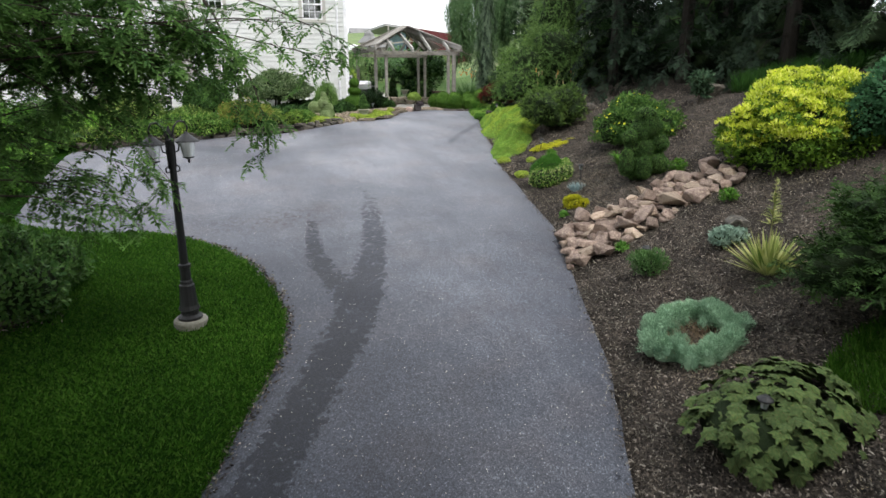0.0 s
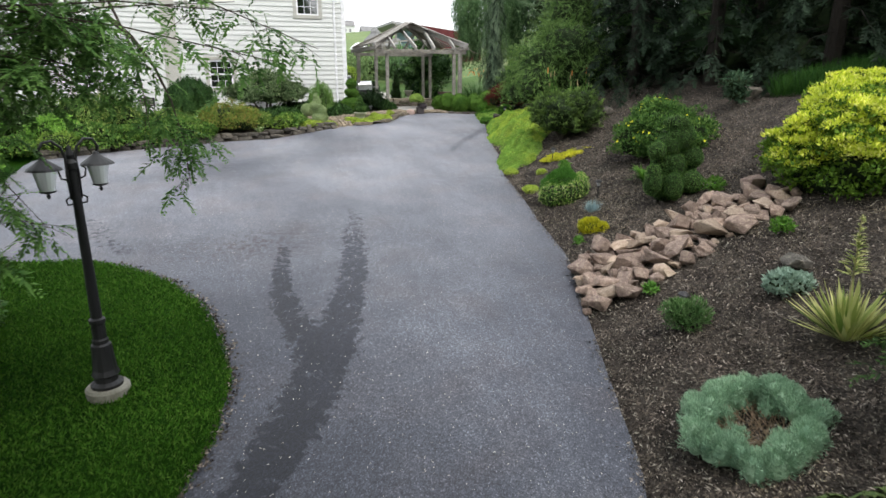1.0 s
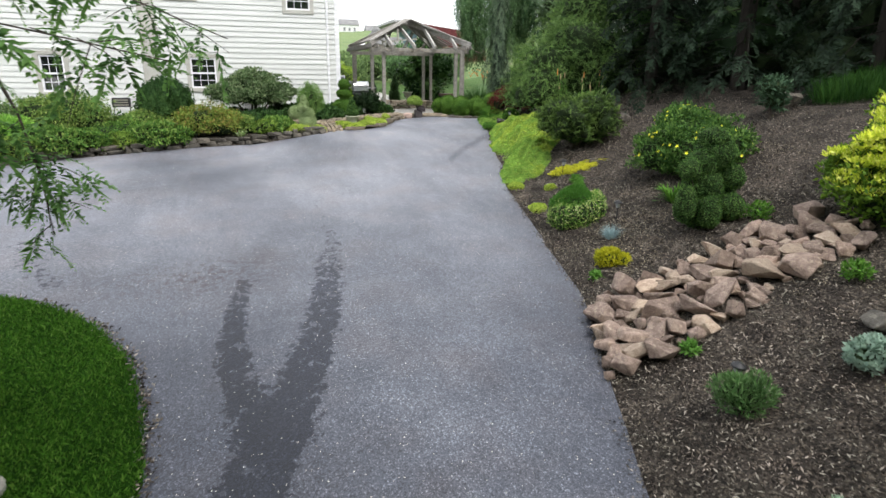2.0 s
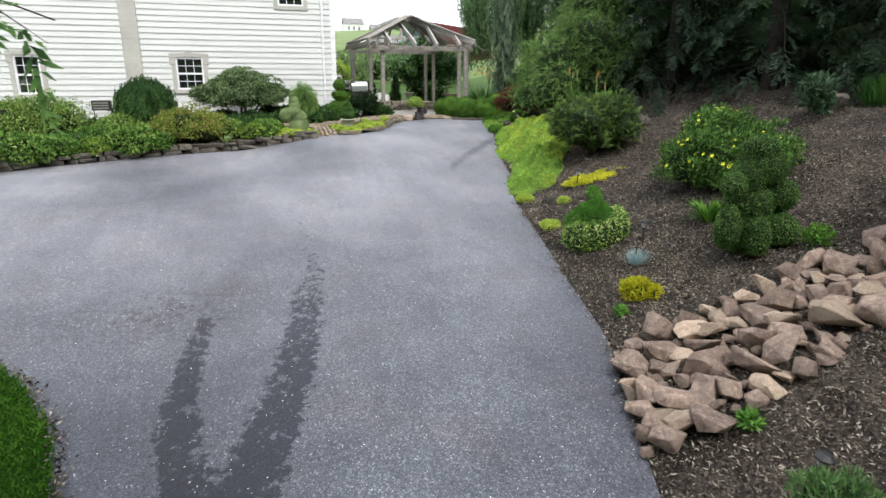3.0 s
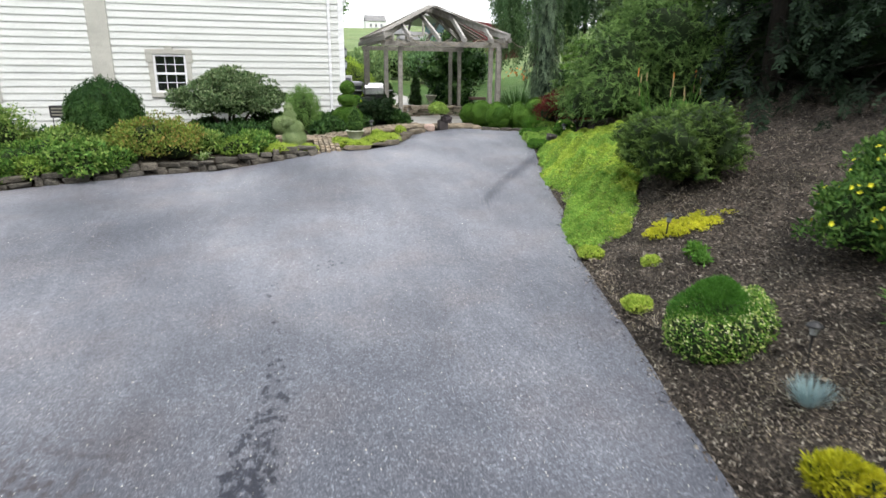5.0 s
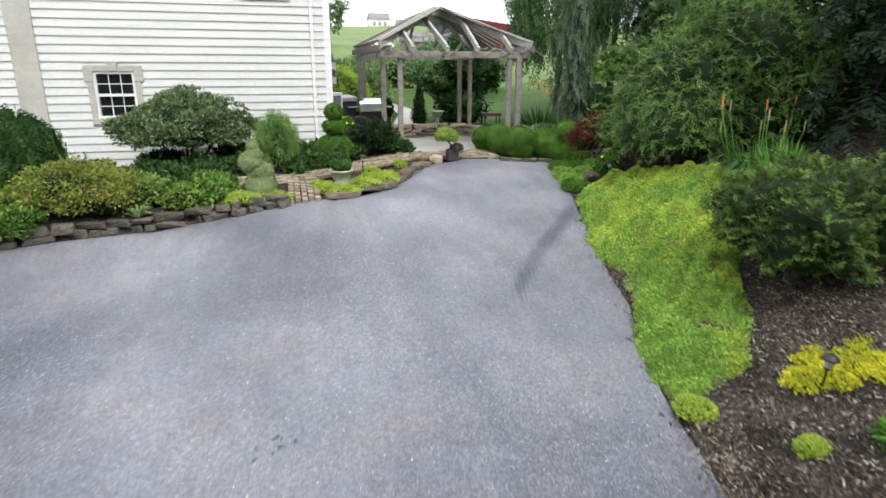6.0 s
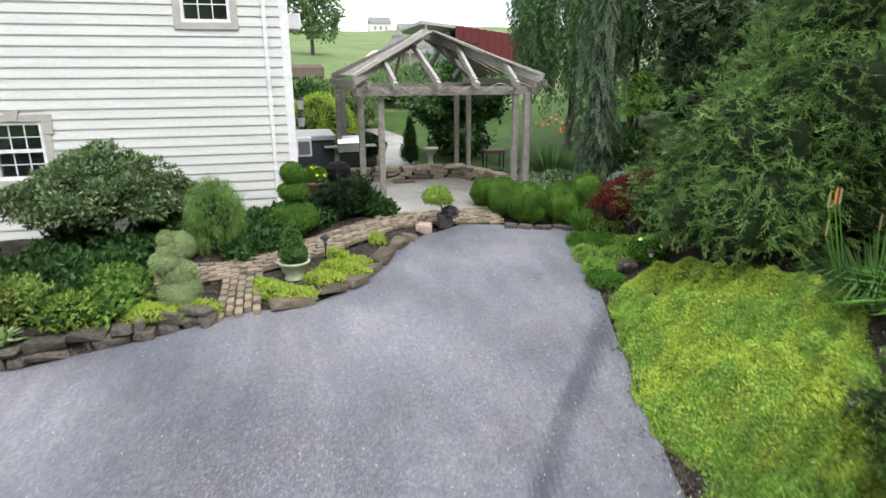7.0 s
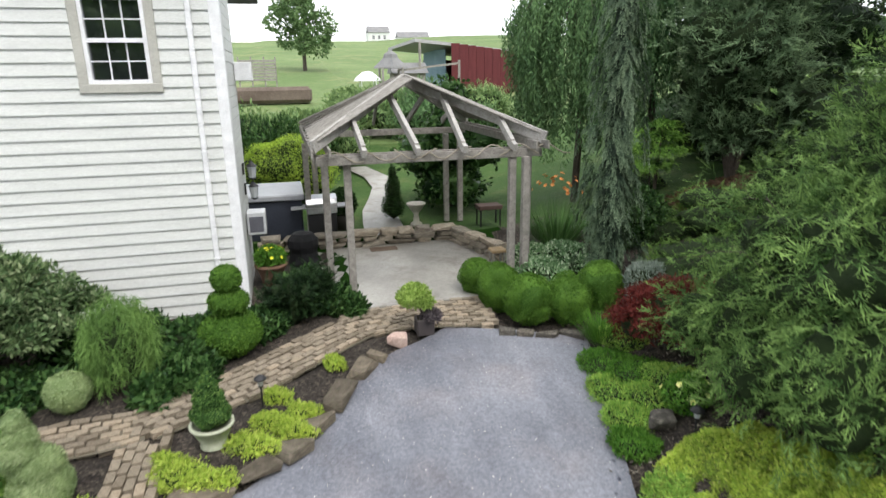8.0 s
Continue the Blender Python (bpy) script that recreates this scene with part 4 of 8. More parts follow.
for s in (-1, 1):
    bm = bmesh.new()
    pts = [(s * 0.05, 0, 2.25), (s * 0.06, 0, 2.5), (s * 0.05, 0, 2.66), (s * 0.08, 0, 2.78), (s * 0.16, 0, 2.85), (s * 0.25, 0, 2.84), (s * 0.30, 0, 2.76), (s * 0.27, 0, 2.69)]
    tube(bm, pts, 0.014, 6)
    tube(bm, [(s * 0.05, 0, 2.2), (s * 0.10, 0, 2.2), (s * 0.11, 0, 2.25), (s * 0.07, 0, 2.28)], 0.010, 6)
    tube(bm, [(s * 0.05, 0, 2.45), (s * 0.12, 0, 2.47), (s * 0.14, 0, 2.55), (s * 0.1, 0, 2.58)], 0.010, 6)
    arm = part("arm", bm, BLACK, lp, smooth=True)
    ln = new("lantern")
    ln.parent = lp
    ln.matrix_basis = Matrix.Translation((s * 0.27, 0, 2.69))
    part("hood", turned([(0.165, -0.115), (0.15, -0.095), (0.06, -0.03), (0.035, -0.01), (0.02, 0.02)], 16), BLACK, ln)
    part("glass", turned([(0.068, -0.315), (0.105, -0.12)], 16), FROST, ln, "clear seeded glass bowl")
    part("finial", turned([(0.006, -0.40), (0.02, -0.375), (0.012, -0.35), (0.075, -0.33), (0.075, -0.315)], 14), BLACK, ln)

lp.matrix_basis = lp.matrix_basis @ pose(0, 0, 0, 0, 0, 42) @ Matrix.Diagonal((1, 1, 1.0, 1))

# ---- pergola ----
pg = thing("pergola", 0, 0, 0.17, "weathered grey wooden pergola with an open hipped rafter roof", "pergola")
PX0, PX1, PY0, PY1, PT = 1.42, 5.05, 0.15, 4.9, 2.33


def post(x, y, z0=0.0, s=0.062, name="post"):
    part(name, boxed(x - s, x + s, y - s, y + s, z0, PT, 0.006), WEATHERED, pg)


for x, y in ((1.44, 0.85), (1.78, 0.27), (4.72, 0.18), (4.9, -0.02), (5.06, 0.3), (1.22, 3.7), (1.45, 4.7), (5.05, 4.7), (4.7, 4.75)):
    post(x, y, 0.1 if y > 3 else -0.02)
part("beam", boxed(PX0 - 0.15, PX1 + 0.2, PY0 - 0.06, PY0 - 0.02, PT - 0.02, PT + 0.13, 0.004), WEATHERED, pg)
part("beam", boxed(PX0 - 0.2, PX1 + 0.25, PY0 + 0.10, PY0 + 0.14, PT, PT + 0.15, 0.004), WEATHERED, pg)
part("beam", boxed(PX0 - 0.15, PX1 + 0.2, PY1 - 0.02, PY1 + 0.02, PT, PT + 0.15, 0.004), WEATHERED, pg)
for x in (PX0 - 0.22, PX0 + 0.06, PX1 - 0.02, PX1 + 0.2):
    part("beam", boxed(x - 0.02, x + 0.02, PY0 - 0.35, PY1 + 0.3, PT + 0.135, PT + 0.28, 0.004), WEATHERED, pg)
PEAK = Vector((3.26, 2.6, 3.66))


def plank(a, b, w, h, name="rafter", roll=0.0, mat=None):
    a, b = Vector(a), Vector(b)
    d = b - a
    q = d.to_track_quat("Y", "Z").to_matrix().to_4x4()
    m = Matrix.Translation(a) @ q @ pose(0, 0, 0, 0, roll, 0)
    part(name, boxed(-w / 2, w / 2, 0, d.length, -h / 2, h / 2, 0.004, m), mat or WEATHERED, pg)


corners = [Vector((PX0 - 0.2, PY0 - 0.1, PT + 0.3)), Vector((PX1 + 0.25, PY0 - 0.1, PT + 0.3)), Vector((PX0 - 0.2, PY1, PT + 0.3)), Vector((PX1 + 0.25, PY1, PT + 0.3))]
for c in corners:
    plank(c, PEAK, 0.06, 0.22, "hip_rafter", mat=PALEWOOD)
# laths laid over the side slopes
for sgn, (ca, cb) in ((0, (corners[0], corners[2])), (1, (corners[1], corners[3]))):
    for i in range(9):
        t = 0.03 + i * 0.115
        foot, top = ca.lerp(cb, t), PEAK + Vector((0, (t - 0.5) * 1.5, -0.05))
        plank(foot + Vector((0, 0, 0.08)), foot.lerp(top, 0.97) + Vector((0, 0, 0.10)), 0.30 * (1 - 0.3 * abs(t - 0.5)), 0.025, "roof_board")
for t in (0.2, 0.42, 0.62, 0.84):
    foot = corners[0].lerp(corners[1], t) + Vector((0, -0.05, -0.06))
    top_t = t * 2 if t < 0.5 else (1 - t) * 2
    top = (corners[0] if t < 0.5 else corners[1]).lerp(PEAK, top_t * 0.93)
    plank(foot, top, 0.075, 0.15, "jack_rafter", mat=PALEWOOD)
    plank(foot + Vector((0, -0.16, -0.06)), foot + Vector((0, 0.16, 0.03)), 0.08, 0.13, "rafter_tail", mat=PALEWOOD)
    foot = corners[2].lerp(corners[3], t)
    top = (corners[2] if t < 0.5 else corners[3]).lerp(PEAK, top_t * 0.93)
    plank(foot, top, 0.05, 0.14, "jack_rafter")
bm = bmesh.new()
rr = random.Random(4)
for i in range(7):
    x = PX0 - 0.1 + i * 0.62
    tube(bm, [(x + 0.12 * k, PY0 - 0.1 - 0.05 * math.sin(k * 1.3), PT + 0.12 + 0.10 * math.sin(k * 0.9 + i)) for k in range(7)], 0.012, 5)
for i in range(5):
    x = PX0 - 0.2
    tube(bm, [(x - 0.03 * math.sin(k + i), PY0 - 0.3 + 0.3 * i + 0.05 * k, PT + 0.25 - 0.09 * k + 0.02 * i) for k in range(5)], 0.010, 5)
part("vine", bm, shade("dry_vine", (0.25, 0.22, 0.17), (0.38, 0.34, 0.27), 0.9), pg, "bare pale vine wound round the beam")

# ---- patio ----
patio = tagged(part("patio", boxed(1.2, 5.0, -0.55, 3.3, -0.1, 0.185, 0.01), SLATE), "smooth grey concrete patio slab, damp in places", "patio", kind="structure")

# ---- leaves of the garden ----
BOX = leafy("boxwood_leaf", (0.034, 0.084, 0.015), (0.102, 0.20, 0.032))
PALE = leafy("pale_topiary_leaf", (0.145, 0.205, 0.09), (0.255, 0.33, 0.155), (0.32, 0.38, 0.21))
JUNIPERF = frondy("juniper_frond", (0.048, 0.106, 0.030), (0.26, 0.40, 0.125), 1.3, 0.3)
JUNIPERB = frondy("bright_juniper_frond", (0.045, 0.10, 0.025), (0.23, 0.37, 0.085), 1.3, 0.25)
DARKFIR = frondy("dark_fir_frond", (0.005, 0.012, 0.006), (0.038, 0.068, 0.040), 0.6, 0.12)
LIGHTFIR = frondy("light_fir_frond", (0.012, 0.028, 0.012), (0.095, 0.150, 0.072), 0.6, 0.2)
YEWF = frondy("yew_frond", (0.010, 0.028, 0.008), (0.068, 0.135, 0.034), 1.5)
MUGOF = frondy("mugo_frond", (0.018, 0.046, 0.013), (0.20, 0.305, 0.078), 2.0)
SPRUCEF = frondy("spruce_frond", (0.030, 0.056, 0.036), (0.29, 0.39, 0.26), 1.5, 0.25)
PINEF = frondy("soft_pine_frond", (0.085, 0.145, 0.078), (0.31, 0.44, 0.25), 1.2, 0.3)
WILLOW = leafy("weeping_leaf", (0.05, 0.10, 0.045), (0.125, 0.215, 0.09))
GOLD = leafy("golden_leaf", (0.32, 0.42, 0.03), (0.66, 0.70, 0.09), (0.72, 0.71, 0.22), 0.5, 0.3, 2.0)
SEDUM = leafy("gold_sedum_leaf", (0.23, 0.34, 0.05), (0.37, 0.475, 0.085), (0.46, 0.51, 0.12), 0.55, 0.3, 3.0)
SEDUMGREEN = leafy("green_sedum_leaf", (0.13, 0.27, 0.05), (0.25, 0.40, 0.085), (0.34, 0.46, 0.10), 0.55, 0.3, 3.0)
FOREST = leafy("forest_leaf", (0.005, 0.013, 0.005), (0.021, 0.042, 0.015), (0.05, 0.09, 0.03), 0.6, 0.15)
SILVER = leafy("grey_santolina_leaf", (0.15, 0.265, 0.18), (0.31, 0.45, 0.32))
RHODO = leafy("rhododendron_leaf", (0.034, 0.068, 0.028), (0.125, 0.185, 0.082), (0.22, 0.27, 0.15), 0.35)
AZALEA = leafy("bronze_azalea_leaf", (0.075, 0.13, 0.022), (0.20, 0.255, 0.055), (0.25, 0.17, 0.06))
FERN = leafy("fresh_leaf", (0.035, 0.11, 0.015), (0.11, 0.235, 0.035))
DEEP = leafy("deep_green_leaf", (0.010, 0.030, 0.010), (0.042, 0.092, 0.026), (0.075, 0.14, 0.045), 0.4)
MAPLE = leafy("red_maple_leaf", (0.06, 0.011, 0.010), (0.145, 0.030, 0.025))
LIME = leafy("lime_leaf", (0.11, 0.25, 0.04), (0.22, 0.40, 0.075))
LOCUST = leafy("locust_leaflet", (0.014, 0.045, 0.014), (0.060, 0.135, 0.034), (0.17, 0.27, 0.05), 0.5, 0.35)
LOCUSTF = frondy("locust_frond", (0.042, 0.110, 0.034), (0.20, 0.37, 0.10), 1.2, 0.45)
BLUE = leafy("blue_fescue_blade", (0.18, 0.27, 0.30), (0.32, 0.42, 0.45))
STRAP = leafy("strap_leaf", (0.06, 0.16, 0.025), (0.14, 0.29, 0.06))
YUCCA = leafy("striped_yucca_leaf", (0.20, 0.26, 0.07), (0.55, 0.54, 0.24), (0.12, 0.19, 0.04))
PETALY = leafy("yellow_petal", (0.65, 0.55, 0.03), (0.85, 0.75, 0.06), None, 0.6)
PETALW = leafy("white_petal", (0.7, 0.72, 0.6), (0.85, 0.86, 0.8), None, 0.6)
PETALO = leafy("orange_petal", (0.5, 0.14, 0.04), (0.62, 0.27, 0.09), None, 0.6)
MEADOWLEAF = leafy("hedge_leaf", (0.08, 0.14, 0.055), (0.19, 0.27, 0.11))


def spread(n, r, seed):
    q = np.random.default_rng(seed)
    a, d = q.uniform(0, 6.283, n), r * np.sqrt(q.uniform(0, 1, n))
    return d * np.cos(a), d * np.sin(a)


def tuft(name, x, y, n, L, W, r, mat, label, category="plant", lean=0.6, seed=1, group="", z=None, arch=0.0):
    """A clump of narrow leaves rising and leaning out of one crown."""
    t = thing(name, x, y, gz(x, y) if z is None else z, label, category, group)
    q = np.random.default_rng(seed)
    px, py = spread(n, r * 0.35, seed)
    a = q.uniform(0, 6.283, n)
    ln = np.abs(q.normal(0, lean, n)) + 0.05
    D = np.stack([np.cos(a) * ln + px * 2, np.sin(a) * ln + py * 2, np.ones(n)], 1)
    D = unit(D)
    P = np.stack([px, py, np.zeros(n) - 0.02], 1)
    N = np.stack([-np.cos(a), -np.sin(a), 0.6 + 0 * a], 1)
    s = q.uniform(0.6, 1.15, n)
    if arch:
        half = (L * s * 0.55)[:, None]
        V1, Q1 = leaf_quads(P, D, N, L * s * 0.9, W * s, 0.0)
        tip = P + D * half
        D2 = D * 0.7 + np.stack([np.cos(a), np.sin(a), -arch + 0 * a], 1) * 0.6
        V2, Q2 = leaf_quads(tip, D2, N, L * s * 0.55, W * s * 0.8, 0.0)
        V, Q = np.concatenate([V1, V2]), np.concatenate([Q1, Q2 + len(V1)])
    else:
        V, Q = leaf_quads(P, D, N, L * s, W * s, 0.0)
    put("foliage", np_mesh("foliage", V, Q), mat, t)
    return t


def flowers_on(t, blobs, n, size, mat, seed=3, name="flower", low=0.2, petals=5, grow=1.03):
    """Open flowers, each its own small mesh of petals, scattered over a shrub."""
    q = np.random.default_rng(seed)
    a = np.arange(petals) * 2 * np.pi / petals
    D = np.stack([np.cos(a), np.sin(a), 0.35 + 0 * a], 1)
    V, Q = leaf_quads(np.zeros((petals, 3)), D, np.tile((0.0, 0.0, 1.0), (petals, 1)), size * 0.5, size * 0.42, 0.0)
    me = np_mesh(name, V, Q)
    me.materials.append(mat)
    made = 0
    while made < n:
        b = blobs[q.integers(len(blobs))]
        u = unit(q.normal(size=3))
        if u[2] < low:
            continue
        p = np.array(b[:3]) + u * np.array(b[3:6]) * grow
        if any(np.linalg.norm((p - np.array(o[:3])) / np.array(o[3:6])) < 0.95 for o in blobs):
            continue
        ob = new(name, me)
        ob.parent = t
        ob.matrix_basis = Matrix.Translation(p) @ Vector(u * (1, 1, 1) + np.array((0, 0, 0.3))).to_track_quat("Z", "Y").to_matrix().to_4x4()
        made += 1


def solar_light(x, y, h=0.42, z=None, tilt=0.0):
    t = thing("path_light", x, y, gz(x, y) if z is None else z, "black solar path light on a thin stake", "path light", "path lights", 0)
    t.matrix_basis = t.matrix_basis @ pose(0, 0, 0, tilt, tilt * 0.6, 0)
    part("stake", turned([(0.009, -0.12), (0.011, h - 0.13)], 8), BLACK, t)
    part("lens", turned([(0.028, h - 0.13), (0.045, h - 0.045)], 12), FROST, t, "ribbed clear lens")
    part("cage", turned([(0.03, h - 0.14), (0.031, h - 0.125), (0.012, h - 0.12)], 12), BLACK, t)
    part("cap", turned([(0.075, h - 0.045), (0.072, h - 0.03), (0.035, h), (0.02, h + 0.004)], 14), BLACK, t)
    return t


# ---- planted bank, from the road upwards ----
# broad-leaved clump, every leaf its own piece
def lobed_leaf(seed):
    q = random.Random(seed)
    bm = bmesh.new()
    c = bm.verts.new((0.0, 0.40, 0.06))
    ring = [bm.verts.new((0, 0.02, 0.0))]
    for ang, r in ((-55, 0.34), (-38, 0.56), (-14, 0.40), (8, 0.62), (34, 0.42), (60, 0.56), (72, 0.50), (90, 0.74), (108, 0.50), (120, 0.56), (146, 0.42), (172, 0.62), (194, 0.40), (218, 0.56), (235, 0.34)):
        a, r = radians(ang + q.uniform(-4, 4)), r * q.uniform(0.88, 1.1)
        ring.append(bm.verts.new((r * math.cos(a), 0.40 + r * math.sin(a), -0.42 * r * r + q.uniform(-0.06, 0.06))))
    for a, b in zip(ring, ring[1:] + ring[:1]):
        bm.faces.new((c, a, b))
    me = bpy.data.meshes.new("leaf")
    bm.to_mesh(me)
    bm.free()
    me.materials.append(BIGLEAF_ONE)
    return me


BIGLEAF_ONE = shade("green_lobed_leaf", (0.030, 0.070, 0.018), (0.095, 0.14, 0.04), 0.82, 5.0, 40.0, 0.4, 0.006, random=True, c3=(0.12, 0.09, 0.035))
clump = thing("lobed_leaf_plant", -0.66, -23.62, gz(-0.66, -23.62), "low mound of large lobed bronze-green leaves", "plant")
kinds = [lobed_leaf(i) for i in range(4)]
q = random.Random(11)
for i in range(300):
    u = math.sqrt(q.random())
    a = q.uniform(0, 2 * math.pi)
    r = 0.84 * u
    zz = 0.08 + 0.42 * (1 - u * u) ** 0.55 * q.uniform(0.8, 1.08) + 0.27 * r * math.cos(a)
    ob = new("leaf", kinds[i % 4])
    ob.parent = clump
    s = q.uniform(0.12, 0.19)
    ro = r - 0.45 * s
    ob.matrix_basis = Matrix.Translation((ro * math.cos(a), ro * math.sin(a), zz)) @ Euler((radians(-6 - 44 * u * u + q.uniform(-16, 16)), radians(q.uniform(-22, 22)), a - math.pi / 2 + q.uniform(-0.6, 0.6))).to_matrix().to_4x4() @ Matrix.Scale(s, 4)
bm = bmesh.new()
for i in range(60):
    a, r = q.uniform(0, 6.28), 0.6 * math.sqrt(q.random())
    tube(bm, [(r * 0.3 * math.cos(a), r * 0.3 * math.sin(a), -0.03), (r * math.cos(a), r * math.sin(a), 0.06 + 0.25 * (1 - r) + 0.25 * r * math.cos(a))], 0.006, 4)
part("stalk", bm, BARK, clump)
put("inner_growth", crown_mesh("inner_growth", [(0, 0, 0.0, 0.72, 0.72, 0.36)], 20, 0.1, 0.05, core=0.95, lump=0.03, seed=12), CORE_SHADE, clump, "core of the mound painted dark for shade")
solar_light(-0.95, -23.72, 0.56)

# fresh grass patch beside it
n = 9000
px, py = spread(n, 1.0, 21)
px, py = 0.85 + px, -23.95 + py * 0.7
V, Q = blades(px, py, ground_z(px, py), 0.16, 0.012, 0.5, 22)
tagged(put("sedge_patch", np_mesh("sedge_patch", V, Q), GRASS), "patch of bright fine green grass on the bank", "grass", kind="stuff")

# grey santolina grown into a ring
q = random.Random(14)
ring = []
for a in np.arange(22) * 2 * math.pi / 22:
    rr_, k = 0.475 * q.uniform(0.88, 1.12), q.uniform(0.7, 1.2)
    ring.append((rr_ * math.cos(a), rr_ * math.sin(a), 0.10 + 0.30 * rr_ * math.cos(a), 0.15 * k, 0.15 * k, 0.17 * k))
for a, rr_, k in ((1.9, 0.26, 0.45), (3.3, 0.22, 0.5), (4.9, 0.28, 0.42), (0.3, 0.27, 0.4)):
    ring.append((rr_ * math.cos(a), rr_ * math.sin(a), 0.09 + 0.3 * rr_ * math.cos(a), 0.17 * k, 0.17 * k, 0.24 * k))
san = thing("santolina", -0.08, -21.82, gz(-0.08, -21.82) - 0.02, "grey-green santolina mound with a bare brown middle", "shrub")
put("foliage", crown_mesh("foliage", ring, 36000, 0.048, 0.007, out=1.0, up=0.8, rnd=0.5, core=0.75, lump=0.2, seed=31, low=-0.4), SILVER, san)
bm = bmesh.new()
for i in range(360):
    a, r = q.uniform(0, 6.28), 0.37 * math.sqrt(q.random())
    tube(bm, [(r * math.cos(a), r * math.sin(a), -0.02), (r * math.cos(a) + q.uniform(-0.2, 0.2), r * math.sin(a) + q.uniform(-0.2, 0.2), 0.07 + 0.3 * r * math.cos(a) + q.uniform(0, 0.09))], [0.006, 0.003], 4)
part("bare_middle", bm, shade("dry_twig", (0.15, 0.105, 0.065), (0.32, 0.24, 0.16), 0.9), san, "bare brown twigs in the middle")

# spreading dark conifer
yew = [(0, 0, 0.30, 1.1, 1.0, 0.36), (-0.7, 0.3, 0.10, 0.65, 0.6, 0.28), (-0.55, -0.75, 0.06, 0.7, 0.65, 0.28), (0.7, -0.6, 0.38, 0.75, 0.75, 0.34), (0.5, 0.6, 0.45, 0.75, 0.65, 0.30), (-0.1, 0.1, 0.48, 0.7, 0.7, 0.28), (0.2, -1.1, 0.2, 0.8, 0.7, 0.3)]
frond_bush("spreading_yew", 1.85, -23.2, [(a, b, c * 1.35 + 0.06, d, e, g * 1.35) for a, b, c, d, e, g in yew], 2600, 0.24, YEWF, "spreading dark green yew with layered boughs", shapes=FLAT, core=0.78, out=0.95, up=0.02, rnd=0.28, depth=0.14, loose=0.22, flat=1.2, lump=0.2, seed=41)
shrub("holly_bush", 5.4, -20.3, [(0, 0, 0.6, 0.8, 0.8, 0.75), (-0.4, 0.4, 0.4, 0.55, 0.55, 0.5)], 9000, 0.09, 0.045, leafy("bluish_leaf", (0.03, 0.09, 0.04), (0.07, 0.17, 0.08)), "dense bluish green shrub at the top of the bank", seed=43)
# yucca with an old flower stalk
yu = tuft("yucca", 1.45, -21.45, 170, 0.6, 0.05, 0.2, YUCCA, "yellow-striped yucca with a flower stalk", lean=0.95, seed=51)
bm = bmesh.new()
tube(bm, [(0.05, 0.08, 0), (0.06, 0.1, 0.7), (0.05, 0.12, 1.3)], [0.012, 0.010, 0.004], 6)
part("flower_stalk", bm, shade("straw_stalk", (0.30, 0.28, 0.13), (0.42, 0.38, 0.2), 0.8), yu)
qq = np.random.default_rng(52)
zf = qq.uniform(0.65, 1.3, 120)
Pf = np.stack([0.055 + 0 * zf, 0.11 + 0 * zf, zf], 1)
Df = np.stack([qq.normal(size=120), qq.normal(size=120), 0.3 + 0 * zf], 1)
V, Q = leaf_quads(Pf, Df, np.tile((0.0, 0.0, 1.0), (120, 1)), 0.22 * (1.45 - zf), 0.03, 0.2)
put("flower_spike", np_mesh("flower_spike", V, Q), YUCCA, yu)
# silvery rosettes
shrub("stonecrop", 1.78, -20.3, [(0, 0, 0.10, 0.24, 0.2, 0.14), (0.12, -0.1, 0.12, 0.17, 0.17, 0.12)], 1500, 0.07, 0.035, leafy("glaucous_leaf", (0.16, 0.24, 0.20), (0.30, 0.40, 0.33)), "glaucous grey-green stonecrop mound", "plant", stem=0.01, up=0.6, seed=53)
shrub("lavender", 0.62, -20.0, [(0, 0, 0.15, 0.20, 0.20, 0.17), (0.08, -0.06, 0.22, 0.17, 0.16, 0.16), (-0.1, 0.05, 0.24, 0.15, 0.15, 0.15)], 2300, 0.075, 0.016, leafy("lavender_leaf", (0.05, 0.12, 0.035), (0.12, 0.21, 0.08)), "loose green lavender clump", "plant", stem=0.01, out=0.5, up=0.9, rnd=0.5, core=0.5, lump=0.25, depth=0.25, seed=54)
solar_light(0.72, -19.75, 0.40, tilt=6)
for i, (x, y, r) in enumerate(((0.93, -18.9, 0.09), (2.82, -19.25, 0.17), (1.29, -16.35, 0.07), (3.05, -12.6, 0.13), (3.0, -12.8, 0.10), (3.5, -17.1, 0.2))):
    shrub("seedling", x, y, [(0, 0, r * 0.6, r, r, r * 0.7)], int(160 + 1300 * r), 0.075, 0.022, FERN if i % 2 else STRAP, "small green seedling clump in the mulch", "plant", "seedlings", stem=0.006, up=0.8, rnd=0.9, core=0.3, depth=0.3, seed=60 + i)

# golden shrub
gold = [(0, 0, 0.55, 1.15, 1.05, 0.85), (-0.75, 0.55, 0.25, 0.7, 0.65, 0.6), (0.55, -0.75, 0.55, 0.85, 0.8, 0.75), (-0.55, -0.5, 0.45, 0.75, 0.75, 0.7), (0.2, 0.5, 0.95, 0.8, 0.75, 0.62), (0.4, -0.3, 1.0, 0.7, 0.7, 0.55)]
gold += [(-0.6, -0.1, 0.0, 0.75, 0.7, 0.45), (0.1, -0.8, 0.05, 0.8, 0.7, 0.5)]
gold = [(a * 0.80, b * 0.80, c * 0.92, d * 0.82, e * 0.82, g * 0.88) for a, b, c, d, e, g in gold]
GOLDGREEN = leafy("green_inner_leaf", (0.035, 0.085, 0.012), (0.13, 0.22, 0.025))
